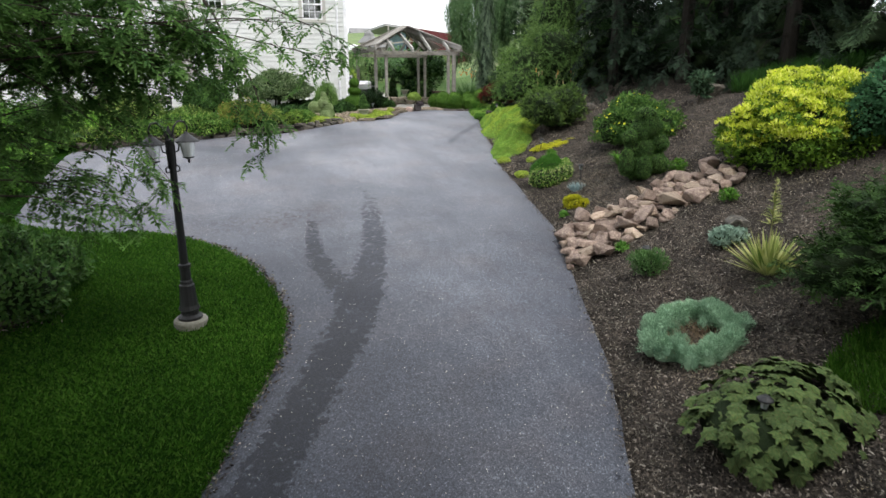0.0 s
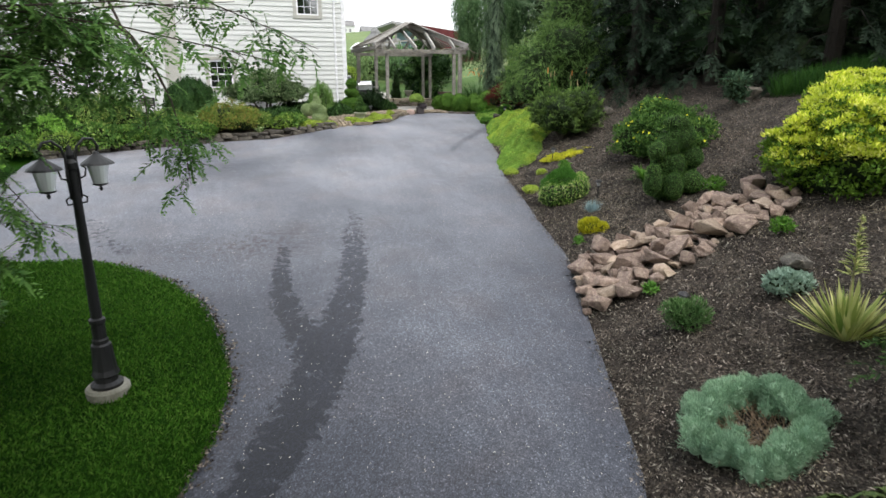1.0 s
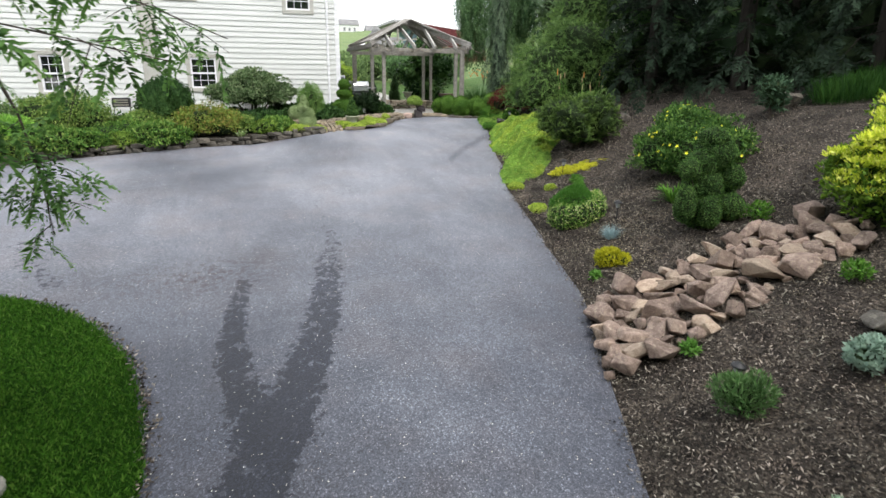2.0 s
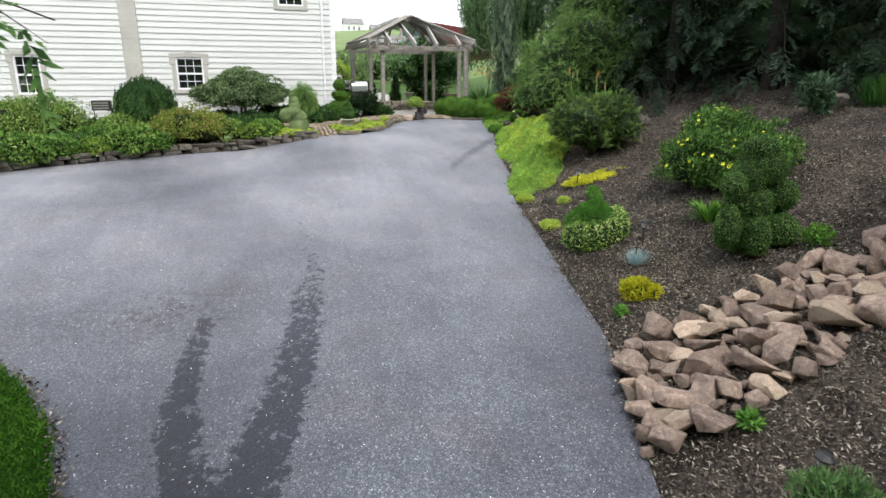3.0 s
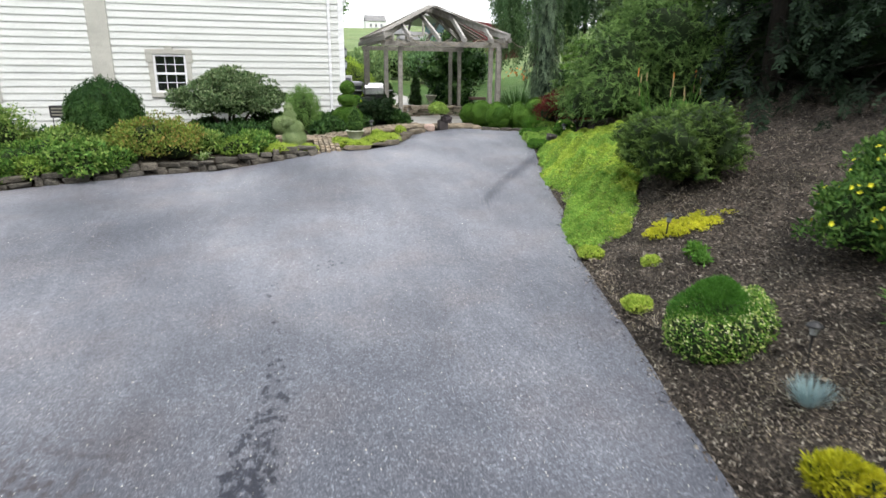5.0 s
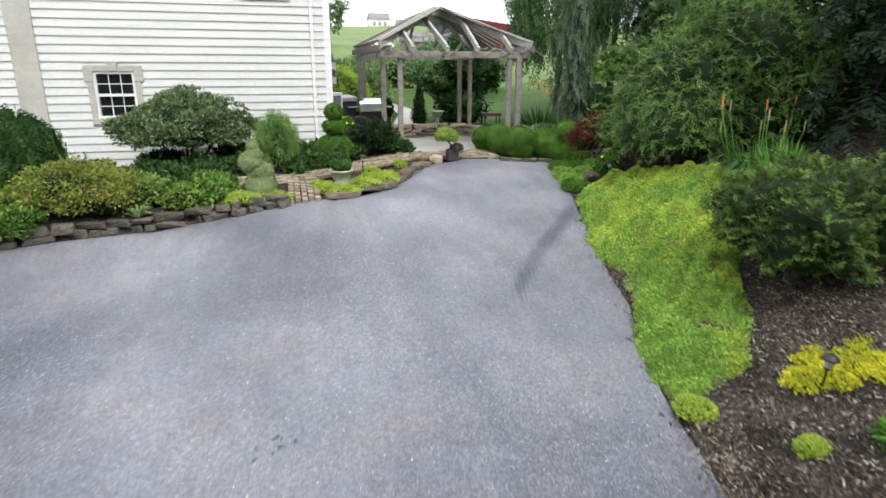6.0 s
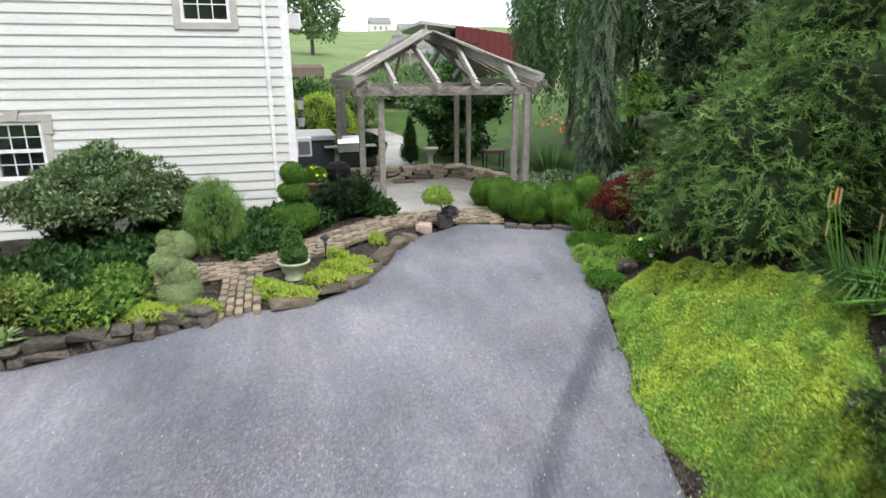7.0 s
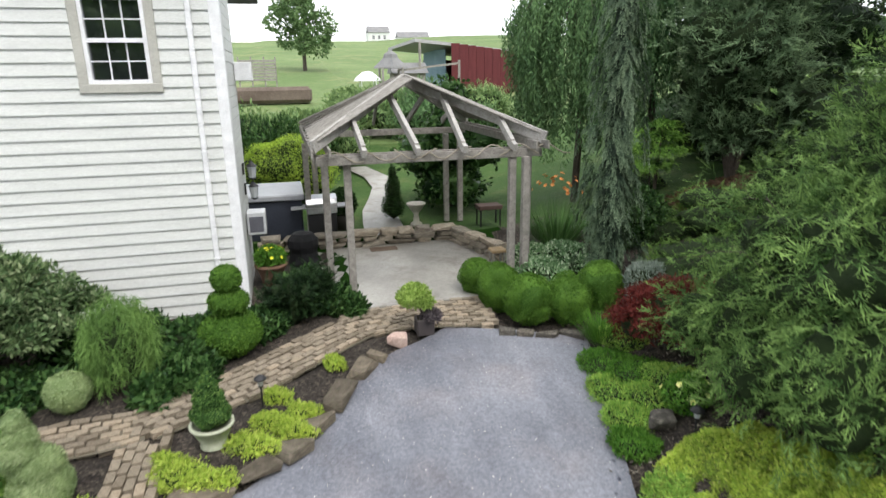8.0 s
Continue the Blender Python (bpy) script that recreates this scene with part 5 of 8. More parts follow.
gs = bushy("golden_shrub", 4.75, -18.85, gold, 190, (0.24, 0.12), 24000, 0.085, 0.036, GOLDGREEN, "large rounded golden-yellow leaved shrub", core=0.78, seed=70, up=0.2, z=gz(4.6, -18.8) - 0.05)
tops = [(a, b, c + 0.04, d, e, g) for a, b, c, d, e, g in gold if c > 0.2]
put("golden_growth", crown_mesh("golden_growth", sprays(tops, 420, (0.15, 0.08), 71, -0.2, 0.10), 42000, 0.06, 0.026, core=0, depth=0.3, out=0.5, up=0.7, rnd=0.5, seed=71, low=-0.3), GOLD, gs, "bright golden young growth")
# clipped cloud topiary
CLOUD = leafy("clipped_box_leaf", (0.016, 0.046, 0.014), (0.070, 0.145, 0.038), (0.16, 0.26, 0.07))
cl = [(0.0, 0.02, 0.26, 0.36, 0.34, 0.30), (0.02, 0.05, 0.62, 0.33, 0.30, 0.34), (0.17, 0.05, 1.12, 0.32, 0.30, 0.27), (0.10, 0.05, 1.36, 0.24, 0.23, 0.17), (-0.06, 0.04, 0.98, 0.24, 0.24, 0.22), (-0.36, -0.06, 0.90, 0.165, 0.16, 0.17), (-0.42, -0.10, 0.36, 0.165, 0.16, 0.30), (0.36, -0.14, 0.76, 0.20, 0.19, 0.20), (0.26, -0.32, 0.34, 0.20, 0.19, 0.21), (-0.12, -0.32, 0.28, 0.16, 0.15, 0.26), (0.46, 0.05, 0.42, 0.15, 0.15, 0.26)]
shrub("cloud_topiary", 3.07, -16.4, cl, 52000, 0.024, 0.013, CLOUD, "dark green boxwood clipped into stacked balls", "topiary", out=0.3, up=0.1, rnd=0.4, face=0.2, core=0.92, lump=0.05, freq=4, depth=0.035, seed=72, low=-0.95)
tuft("fern_clump", 3.38, -15.35, 60, 0.42, 0.06, 0.16, FERN, "low clump of bright green fern fronds", lean=0.7, seed=720, arch=0.5)
# yellow flowering shrub
stj = [(0, 0, 0.5, 0.85, 0.8, 0.55), (-0.65, 0.25, 0.30, 0.5, 0.5, 0.38), (0.5, -0.45, 0.45, 0.6, 0.6, 0.45), (-0.3, -0.45, 0.35, 0.55, 0.5, 0.42), (0.1, 0.3, 0.72, 0.55, 0.55, 0.4)]
stj = [(a * 0.78, b * 0.82, c, d * 0.8, e * 0.82, g) for a, b, c, d, e, g in stj]
st = bushy("flowering_shrub", 4.42, -14.3, stj, 270, (0.14, 0.09), 16000, 0.075, 0.030, leafy("hypericum_leaf", (0.022, 0.062, 0.016), (0.085, 0.17, 0.04), (0.15, 0.25, 0.06)), "bright green shrub dotted with yellow flowers", core=0.82, low=-0.8, loose=0.16, up=0.8, out=0.5, rnd=0.6, seed=73)
flowers_on(st, stj, 75, 0.075, PETALY, 74, grow=1.22, low=-0.3)
# edged mound
cand = [(0.34 * math.cos(a), 0.33 * math.sin(a), 0.15 + 0.11 * math.cos(a), 0.20, 0.20, 0.27) for a in np.arange(14) * 2 * math.pi / 14]
cn = shrub("flowering_mound", 2.15, -14.2, cand, 15000, 0.03, 0.016, leafy("cream_edged_leaf", (0.05, 0.15, 0.02), (0.15, 0.28, 0.04), (0.5, 0.55, 0.22)), "green mound edged with tiny cream flowers", "plant", stem=0.006, up=0.3, seed=75)
put("upright_centre", crown_mesh("upright_centre", [(0.03, 0.06, 0.20, 0.43, 0.41, 0.38)], 17000, 0.06, 0.007, out=0.7, up=0.35, rnd=0.4, core=0.7, seed=76), [leafy("grassy_leaf", (0.03, 0.10, 0.015), (0.085, 0.21, 0.035)), CORE_SHADE], cn, "dark green grassy centre")
flowers_on(cn, cand, 340, 0.018, leafy("cream_petal", (0.6, 0.62, 0.3), (0.8, 0.8, 0.5), None, 0.6), 77, low=0.0, petals=4)
tuft("blue_fescue", 2.1, -15.45, 420, 0.26, 0.006, 0.22, BLUE, "blue fescue grass tuft", lean=0.7, seed=78)
shrub("dwarf_golden_conifer", 1.62, -16.2, [(0, 0, 0.10, 0.17, 0.15, 0.15), (0.17, -0.1, 0.08, 0.11, 0.11, 0.1), (-0.09, 0.05, 0.12, 0.12, 0.12, 0.12)], 2600, 0.07, 0.014, leafy("gold_needle", (0.26, 0.28, 0.015), (0.48, 0.46, 0.03)), "dwarf golden conifer tuft", up=0.7, out=0.8, stem=0.01, seed=79)
for i, (x, y, r) in enumerate(((1.92, -13.1, 0.20), (2.18, -11.45, 0.19), (2.58, -12.35, 0.13))):
    shrub("sedum_tuft", x, y, [(0, 0, 0.03, r, r * 0.9, 0.09)], int(1800 * r / 0.15), 0.035, 0.016, SEDUM, "low yellow-green sedum tuft at the drive edge", "plant", "sedum tufts", stem=0.004, up=0.8, seed=80 + i)
solar_light(2.46, -15.05, 0.40)
solar_light(3.10, -11.88, 0.40, tilt=4)
# flat golden mat
q = random.Random(19)
mat_ = [(q.uniform(-0.62, 0.62), q.uniform(-0.34, 0.34), 0.0, q.uniform(0.09, 0.2), q.uniform(0.09, 0.18), 0.035) for _ in range(34)]
shrub("golden_mat", 3.62, -11.72, [(a, b, 0.24 * a + 0.01, c, d, e) for a, b, c, d, e in [(m[0], m[1] * (1 - abs(m[0])), m[3], m[4], m[5]) for m in mat_]], 15000, 0.03, 0.016, leafy("gold_mat_leaf", (0.28, 0.32, 0.02), (0.56, 0.54, 0.05)), "flat mat of golden creeping foliage", "plant", stem=0.003, up=0.9, core=0.5, depth=0.3, seed=85)

# sedum carpet
POLY = [(2.36, -10.15), (2.1, -10.9), (2.15, -11.35), (2.9, -11.25), (3.55, -10.45), (4.0, -9.7), (4.95, -8.7), (5.75, -7.6), (5.9, -6.4), (5.3, -5.45), (4.65, -5.25), (3.98, -5.45), (3.3, -7.2), (2.98, -8.1), (3.12, -8.75), (2.66, -9.6)]


def inside(x, y, poly):
    hit = np.zeros(np.shape(x), bool)
    for (x0, y0), (x1, y1) in zip(poly, poly[1:] + poly[:1]):
        c = (y0 > y) != (y1 > y)
        hit ^= c & (x < (x1 - x0) * (y - y0) / (y1 - y0 + 1e-12) + x0)
    return hit


def edge_far(x, y, poly):
    best = np.full(np.shape(x), 9.0)
    for a, b in zip(poly, poly[1:] + poly[:1]):
        a, b = np.array(a), np.array(b)
        t = np.clip(((x - a[0]) * (b - a)[0] + (y - a[1]) * (b - a)[1]) / ((b - a) @ (b - a)), 0, 1)
        best = np.minimum(best, np.hypot(x - a[0] - t * (b - a)[0], y - a[1] - t * (b - a)[1]))
    return best


def carpet_z(x, y):
    return ground_z(x, y) + 0.25 * np.clip(edge_far(x, y, POLY) / 0.4, 0, 1) ** 0.6 * (0.85 + 0.55 * wobble(x, y, 2.4, 12) + 0.5 * wobble(x, y, 7.0, 13)) + 0.01


n = 190000
bx, by = rng.uniform(2, 6.0, n), rng.uniform(-11.5, -5.2, n)
k = inside(bx + 0.05 * wobble(bx, by, 9, 2), by, POLY) & ((wobble(bx, by, 3.1, 31) + 0.6 * wobble(bx, by, 8.0, 32) < 1.15) | (rng.uniform(size=n) < 0.25))
bx, by = bx[k], by[k]
tone_w = wobble(bx, by, 2.3, 15) * 0.85 + 0.6 * wobble(bx, by, 6.0, 17) + 0.7 * np.clip((bx - np.interp(by, EY, EX) - 0.35) / 0.5, -1, 1) + rng.normal(0, 0.2, len(bx))
cz = carpet_z(bx, by)
for nm, sel, mt, lab in (("gold_sedum_carpet", tone_w > 0.62, SEDUM, "dense golden-green sedum carpet"), ("green_sedum_carpet", tone_w <= 0.62, SEDUMGREEN, "dense fresh green sedum carpet along the drive")):
    V, Q = blades(bx[sel], by[sel], cz[sel] - 0.02, 0.044, 0.017, 1.7, 16)
    tagged(put(nm, np_mesh(nm, V, Q), mt), lab, "ground cover", kind="stuff")
gx2, gy2 = np.meshgrid(np.arange(2, 6.1, 0.1), np.arange(-11.5, -5.2, 0.1), indexing="ij")
me = grid_mesh("sedum_mat", gx2, gy2, np.where(inside(gx2, gy2, POLY), carpet_z(gx2, gy2) - 0.035, ground_z(gx2, gy2) - 0.15))
tagged(put("sedum_mat", me, shade("sedum_root_mat", (0.14, 0.22, 0.04), (0.24, 0.32, 0.06), 0.95, 6.0, 50.0, 1.0, 0.03, c3=(0.09, 0.065, 0.04))), "thick rooted mat under the sedum", "ground cover", kind="stuff")

# rounded pine over the carpet
mug = [(0, 0, 0.85, 0.95, 0.95, 0.52), (-0.4, -0.45, 0.75, 0.65, 0.6, 0.42), (0.45, 0.3, 0.95, 0.65, 0.65, 0.42), (-0.35, 0.4, 0.80, 0.65, 0.6, 0.42), (0.45, -0.45, 0.85, 0.6, 0.6, 0.42)]
frond_bush("mugo_pine", 4.26, -10.3, [(a * 0.86, b * 0.9, c * 1.05 - 0.12, d * 0.84, e * 0.88, g * 1.05) for a, b, c, d, e, g in mug + [(0.1, 0.0, 0.48, 0.75, 0.75, 0.3)]], 2700, 0.16, MUGOF, "broad rounded dark green mugo pine", shapes=FLAT, core=0.82, low=-0.75, out=0.8, up=0.35, rnd=0.3, depth=0.1, loose=0.1, stem=0.06, seed=86, flat=0.5, lump=0.2)
# red-hot pokers
pk = tuft("red_hot_poker", 5.95, -7.7, 300, 0.85, 0.024, 0.9, leafy("poker_leaf", (0.035, 0.09, 0.025), (0.105, 0.19, 0.065)), "clump of strap leaves with orange poker flowers", lean=0.95, seed=87, arch=1.5)
q = random.Random(5)
for i in range(13):
    x, y, h = q.uniform(-0.95, 0.7), q.uniform(-0.4, 0.3), q.uniform(0.8, 1.3)
    bm = bmesh.new()
    tube(bm, [(x * 0.6, y * 0.6, 0), (x, y, h - 0.2)], [0.009, 0.007], 5)
    st_ = part("flower_stalk", bm, STRAP, pk)
    part("flower_head", turned([(0.007, h - 0.20), (0.013, h - 0.16), (0.012, h - 0.07), (0.005, h - 0.02)], 8, x, y), PETALO if i < 3 else shade("faded_poker", (0.30, 0.24, 0.12), (0.40, 0.32, 0.18), 0.8), st_, "orange flower spike" if i < 3 else "faded straw-coloured spike")
tuft("daylily", 5.75, -8.4, 170, 0.8, 0.055, 0.36, leafy("daylily_leaf", (0.06, 0.16, 0.03), (0.15, 0.32, 0.06)), "fresh green arching daylily leaves", lean=0.7, seed=88, arch=1.0)

# large feathery juniper
jun = [(0, 0, 1.2, 1.25, 1.5, 1.2), (-0.75, -0.55, 0.75, 0.75, 0.8, 0.75), (-0.55, 0.7, 0.75, 0.8, 0.8, 0.75), (0.4, -0.8, 1.8, 1.05, 1.0, 1.0), (0.65, 0.2, 2.4, 0.9, 0.95, 1.05), (0.8, -0.9, 1.3, 1.2, 1.0, 1.2), (1.3, 0.4, 1.5, 1.4, 1.4, 1.4), (0.1, -0.15, 1.7, 0.85, 0.95, 0.9), (-0.55, 1.35, 0.45, 0.7, 0.6, 0.45), (-0.85, 0.1, 0.5, 0.6, 0.6, 0.5), (0.6, -0.2, 3.3, 0.8, 0.8, 0.9), (1.25, 0.1, 2.7, 0.95, 0.95, 0.95)]
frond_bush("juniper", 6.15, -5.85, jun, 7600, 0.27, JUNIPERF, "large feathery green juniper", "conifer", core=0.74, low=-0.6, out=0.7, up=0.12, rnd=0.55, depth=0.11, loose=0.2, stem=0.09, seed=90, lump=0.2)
qd = random.Random(77)
for x, y, z, a in ((-0.75, 0.5, 1.45, 2.4), (-0.3, 0.9, 1.9, 2.0), (-0.5, 1.2, 1.2, 2.6)):
    bm = bmesh.new()
    ln, ca, sa = qd.uniform(0.5, 0.85), math.cos(a), math.sin(a)
    tube(bm, [(x, y, z - 0.15), (x + 0.4 * ln * ca, y + 0.4 * ln * sa, z + 0.14 * ln), (x + 0.8 * ln * ca, y + 0.8 * ln * sa, z + 0.1 * ln), (x + 1.05 * ln * ca, y + 1.05 * ln * sa, z - 0.12 * ln)], [0.006, 0.005, 0.004, 0.002], 4)
    for k in range(2):
        f, e = qd.uniform(0.3, 0.7), a + qd.choice((-0.8, 0.8))
        p0 = (x + f * ln * ca, y + f * ln * sa, z + 0.11 * ln)
        tube(bm, [p0, (p0[0] + 0.22 * math.cos(e), p0[1] + 0.22 * math.sin(e), p0[2] + 0.06)], [0.005, 0.002], 4)
    part("dead_twig", bm, BARK, bpy.data.objects["juniper"], "bare bleached twig")
# red dwarf maple
bushy("red_dwarf_maple", 5.45, -3.65, [(0, 0, 0.6, 0.48, 0.45, 0.40), (-0.3, 0.2, 0.4, 0.34, 0.32, 0.28), (0.25, -0.15, 0.42, 0.38, 0.35, 0.3)], 85, (0.15, 0.08), 12000, 0.065, 0.016, MAPLE, "dark red cutleaf dwarf maple", core=0.66, up=-0.3, seed=91)
shrub("white_flower_shrub", 4.98, -4.75, [(0, 0, 0.18, 0.26, 0.24, 0.22)], 1800, 0.06, 0.025, FERN, "small green plant with pale yellow flowers", "plant", stem=0.01, seed=92)
flowers_on(bpy.data.objects["white_flower_shrub"], [(0, 0, 0.2, 0.27, 0.25, 0.24)], 9, 0.09, leafy("pale_yellow_petal", (0.6, 0.62, 0.15), (0.75, 0.78, 0.3)), 93, low=0.1)
solar_light(4.72, -5.28, 0.42)
solar_light(4.15, -8.95, 0.5, tilt=14)
# low green cover between the drive and the juniper
cov = [(4.75, -3.4, 0.32), (4.55, -4.0, 0.3), (4.4, -4.6, 0.26), (4.95, -3.9, 0.34), (4.8, -4.4, 0.28), (5.15, -4.2, 0.3), (4.2, -5.0, 0.2), (5.25, -3.0, 0.3)]
tuft("moor_grass", 5.02, -2.75, 700, 0.5, 0.008, 0.5, FERN, "upright tuft of fine bright green grass", lean=0.45, seed=99)
for i, (x, y, r) in enumerate(cov):
    shrub("edging_plant", x, y, [(0, 0, 0.04, r * 1.2, r * 1.2, 0.13), (r * 0.6, -0.1, 0.05, r * 0.7, r * 0.7, 0.12), (-r * 0.5, 0.15, 0.03, r * 0.6, r * 0.6, 0.14)], 4200, 0.05, 0.014, SEDUMGREEN if i % 3 else FERN, "low spreading green edging plant", "plant", "edging plants", stem=0.006, up=0.6, seed=100 + i)
# clipped hedge balls by the patio
for i, (x, y, r) in enumerate(((3.92, -0.26, 0.37), (4.06, -1.0, 0.42), (4.33, -1.66, 0.44), (4.92, -1.82, 0.42), (5.52, -1.72, 0.43))):
    shrub("boxwood_ball", x, y, [(0, 0, r * 0.84, r * 0.86, r * 0.86, r * 0.92), (0.02, 0, r * 0.5, r * 0.80, r * 0.80, r * 0.6)], 12500, 0.030, 0.012, BOX, "clipped bright green boxwood ball beside the patio", "boxwood", "clipped hedge", out=0.5, up=0.25, rnd=0.3, face=0.25, core=0.93, lump=0.09, freq=4, depth=0.04, seed=110 + i, low=-0.95)
# narrow weeping spruce: boughs that turn down and hang in tails
ws = thing("weeping_spruce", 6.1, -0.95, gz(6.1, -0.95), "tall narrow weeping blue-green spruce", "conifer")
qs = np.random.default_rng(120)
bm = bmesh.new()
tube(bm, [(0, 0, -0.1), (0.06, 0.02, 1.6), (-0.05, 0.04, 3.4), (0.08, 0, 5.2), (0.02, 0, 6.9)], [0.10, 0.085, 0.065, 0.04, 0.015], 8)
part("trunk", bm, DARKBARK, ws)
P, D, N, S, A = [], [], [], [], []
for i in range(190):
    h = (i + qs.uniform(0, 1)) / 190
    z0, a = 0.45 + 6.5 * h, i * 2.39996 + qs.normal(0, 0.3)
    reach = (0.60 - 0.27 * h) * (qs.uniform(0.72, 1.12) if i % 3 else qs.uniform(0.3, 0.55)) * (0.82 + 0.26 * math.sin(h * 41))
    hang = min(z0 - 0.02, qs.uniform(0.40, 0.75) * (1.1 - 0.4 * h))
    ca, sa = math.cos(a), math.sin(a)
    m = 18
    t = np.sort(qs.uniform(0, 1, m))
    out = reach * np.clip(t / 0.35, 0, 1) ** 0.8
    z = z0 + 0.05 * np.sin(np.clip(t / 0.35, 0, 1) * 3.0) - hang * np.clip((t - 0.25) / 0.75, 0, 1) ** 1.2
    P.append(np.stack([out * ca, out * sa, z], 1) + qs.normal(0, 0.03, (m, 3)))
    sd = np.where(np.arange(m) % 2, 1.0, -1.0) * qs.uniform(0.15, 0.7, m) * (1.1 - t)
    D.append(np.stack([0.55 * ca - sa * sd, 0.55 * sa + ca * sd, -0.45 - 0.5 * t], 1))
    N.append(np.stack([ca + 0 * t, sa + 0 * t, 0.5 + 0 * t], 1) + 0.2 * qs.normal(size=(m, 3)))
    S.append(0.24 * qs.uniform(0.7, 1.3, m) * (1.05 - 0.3 * h))
    A.append(0.45 + 0.55 * t)
put("foliage", frond_mesh("foliage", np.concatenate(P), np.concatenate(D), np.concatenate(N), np.concatenate(S), HANGING, np.concatenate(A)), SPRUCEF, ws)
# Added dark column: paints the shade between the hanging boughs.
part("inner_growth", turned([(0.20, 0.1), (0.19, 1.5), (0.15, 3.2), (0.10, 5.0), (0.04, 6.6)], 9), shade("spruce_core_shade", (0.018, 0.030, 0.020), (0.05, 0.075, 0.05), 0.95, 8.0, 60.0, 0.8, 0.02), ws, "twiggy core painted dark for inner shade")


def weeping_tree(x, y, h, r, n, mat, label, seed, least=2.0, name="weeping_willow"):
    t = thing(name, x, y, gz(x, y), label, "tree")
    q = np.random.default_rng(seed)
    bm = bmesh.new()
    tube(bm, [(0, 0, -0.1), (0.1, 0, h * 0.4), (0, 0.1, h * 0.8)], [0.10, 0.085, 0.04], 8)
    P, D = [], []
    strands = 230
    for i in range(strands):
        a, rr_ = q.uniform(0, 6.283), r * math.sqrt(q.uniform(0.1, 1))
        top = np.array([rr_ * math.cos(a), rr_ * math.sin(a), h * (1 - 0.28 * (rr_ / r) ** 2) * q.uniform(0.85, 1.0)])
        low = max(least + q.uniform(-0.4, 0.9), top[2] - h * q.uniform(0.3, 0.7))
        if i % 6 == 0:
            bb = bmesh.new()
            tube(bb, [(0, 0, h * 0.55), tuple(top * 0.6 + np.array((0, 0, h * 0.38))), tuple(top)], [0.03, 0.015, 0.006], 4)
            part("branch", bb, BARK, t)
        m = int(n / strands)
        zz = np.linspace(top[2], low, m)
        sway = 0.12 * np.sin(zz * 2 + a)
        P.append(np.stack([top[0] + sway + q.normal(0, 0.05, m), top[1] + q.normal(0, 0.05, m), zz], 1))
        D.append(np.stack([q.normal(0, 0.5, m), q.normal(0, 0.5, m), -1 + 0 * zz], 1))
    P, D = np.concatenate(P), np.concatenate(D)
    part("trunk", bm, BARK, t)
    V, Q = leaf_quads(P, D, q.normal(size=P.shape), 0.13 * q.uniform(0.7, 1.2, len(P)), 0.040)
    put("crown", np_mesh("crown", V, Q), mat, t)
    return t


weeping_tree(8.0, 4.2, 6.9, 1.75, 48000, WILLOW, "weeping tree with long hanging green strands", 130, 1.5)
# Darker copy of the weeping leaf; this tree's shade is in its colour.
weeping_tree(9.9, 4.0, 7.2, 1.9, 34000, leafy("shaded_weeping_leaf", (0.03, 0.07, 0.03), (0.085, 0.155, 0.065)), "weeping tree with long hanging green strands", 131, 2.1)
lay = [(0, 0, 1.0, 0.62, 0.55, 0.14), (0.15, 0.1, 1.3, 0.5, 0.45, 0.12), (-0.2, -0.1, 0.7, 0.5, 0.45, 0.14), (0.1, 0, 1.55, 0.3, 0.3, 0.1)]
frond_bush("lime_maple", 8.6, 1.6, [(a, b, c + 0.3, d, e, g) for a, b, c, d, e, g in lay], 900, 0.2, frondy("lime_maple_leaf", (0.06, 0.14, 0.025), (0.24, 0.42, 0.08), 1.3, 0.3), "layered lime-green small maple", "tree", shapes=FLAT, core=0.5, up=-0.1, loose=0.25, rnd=0.4, seed=132)
shrub("dark_dogwood", 7.3, 0.2, [(0, 0, 0.5, 0.6, 0.6, 0.55)], 4000, 0.09, 0.05, DEEP, "dark leafy shrub under the spruce", seed=133)
cot = [(0, 0, 0.15, 0.9, 0.8, 0.34), (-0.6, -0.5, 0.08, 0.7, 0.7, 0.36), (0.3, -0.9, 0.3, 0.8, 0.7, 0.38), (0.9, -0.1, 0.3, 0.8, 0.7, 0.3)]
frond_bush("low_cotoneaster", 7.25, -1.75, cot, 1100, 0.2, JUNIPERB, "low spreading green shrub on the bank", core=0.82, seed=134)
shrub("grey_caryopteris", 6.1, -2.2, [(0, 0, 0.3, 0.35, 0.35, 0.35)], 3500, 0.07, 0.014, leafy("grey_leaf", (0.12, 0.16, 0.13), (0.24, 0.28, 0.25)), "bushy perennial with soft grey leaves", "shrub", up=0.8, seed=135)
for i, (x, y, r, m) in enumerate(((7.7, -2.6, 0.6, JUNIPERB), (8.3, -2.0, 0.6, JUNIPERB), (8.8, -3.2, 0.7, JUNIPERB), (7.6, 0.0, 0.5, JUNIPERF), (8.9, -1.2, 0.6, JUNIPERB), (9.6, -2.4, 0.8, JUNIPERB), (8.2, -4.2, 0.8, JUNIPERF), (9.2, 3.4, 0.7, JUNIPERF), (8.5, -0.4, 0.7, JUNIPERB), (9.3, 0.6, 0.8, JUNIPERB), (8.0, 0.9, 0.6, JUNIPERB))):
    frond_bush("bank_cover", x, y, [(0, 0, 0.12, r, r, 0.32), (r * 0.5, -r * 0.4, 0.14, r * 0.7, r * 0.6, 0.3)], 330, 0.18, m, "low feathery ground cover on the upper bank", "plant", "bank cover", stem=0.01, core=0.8, loose=0.16, seed=150 + i)
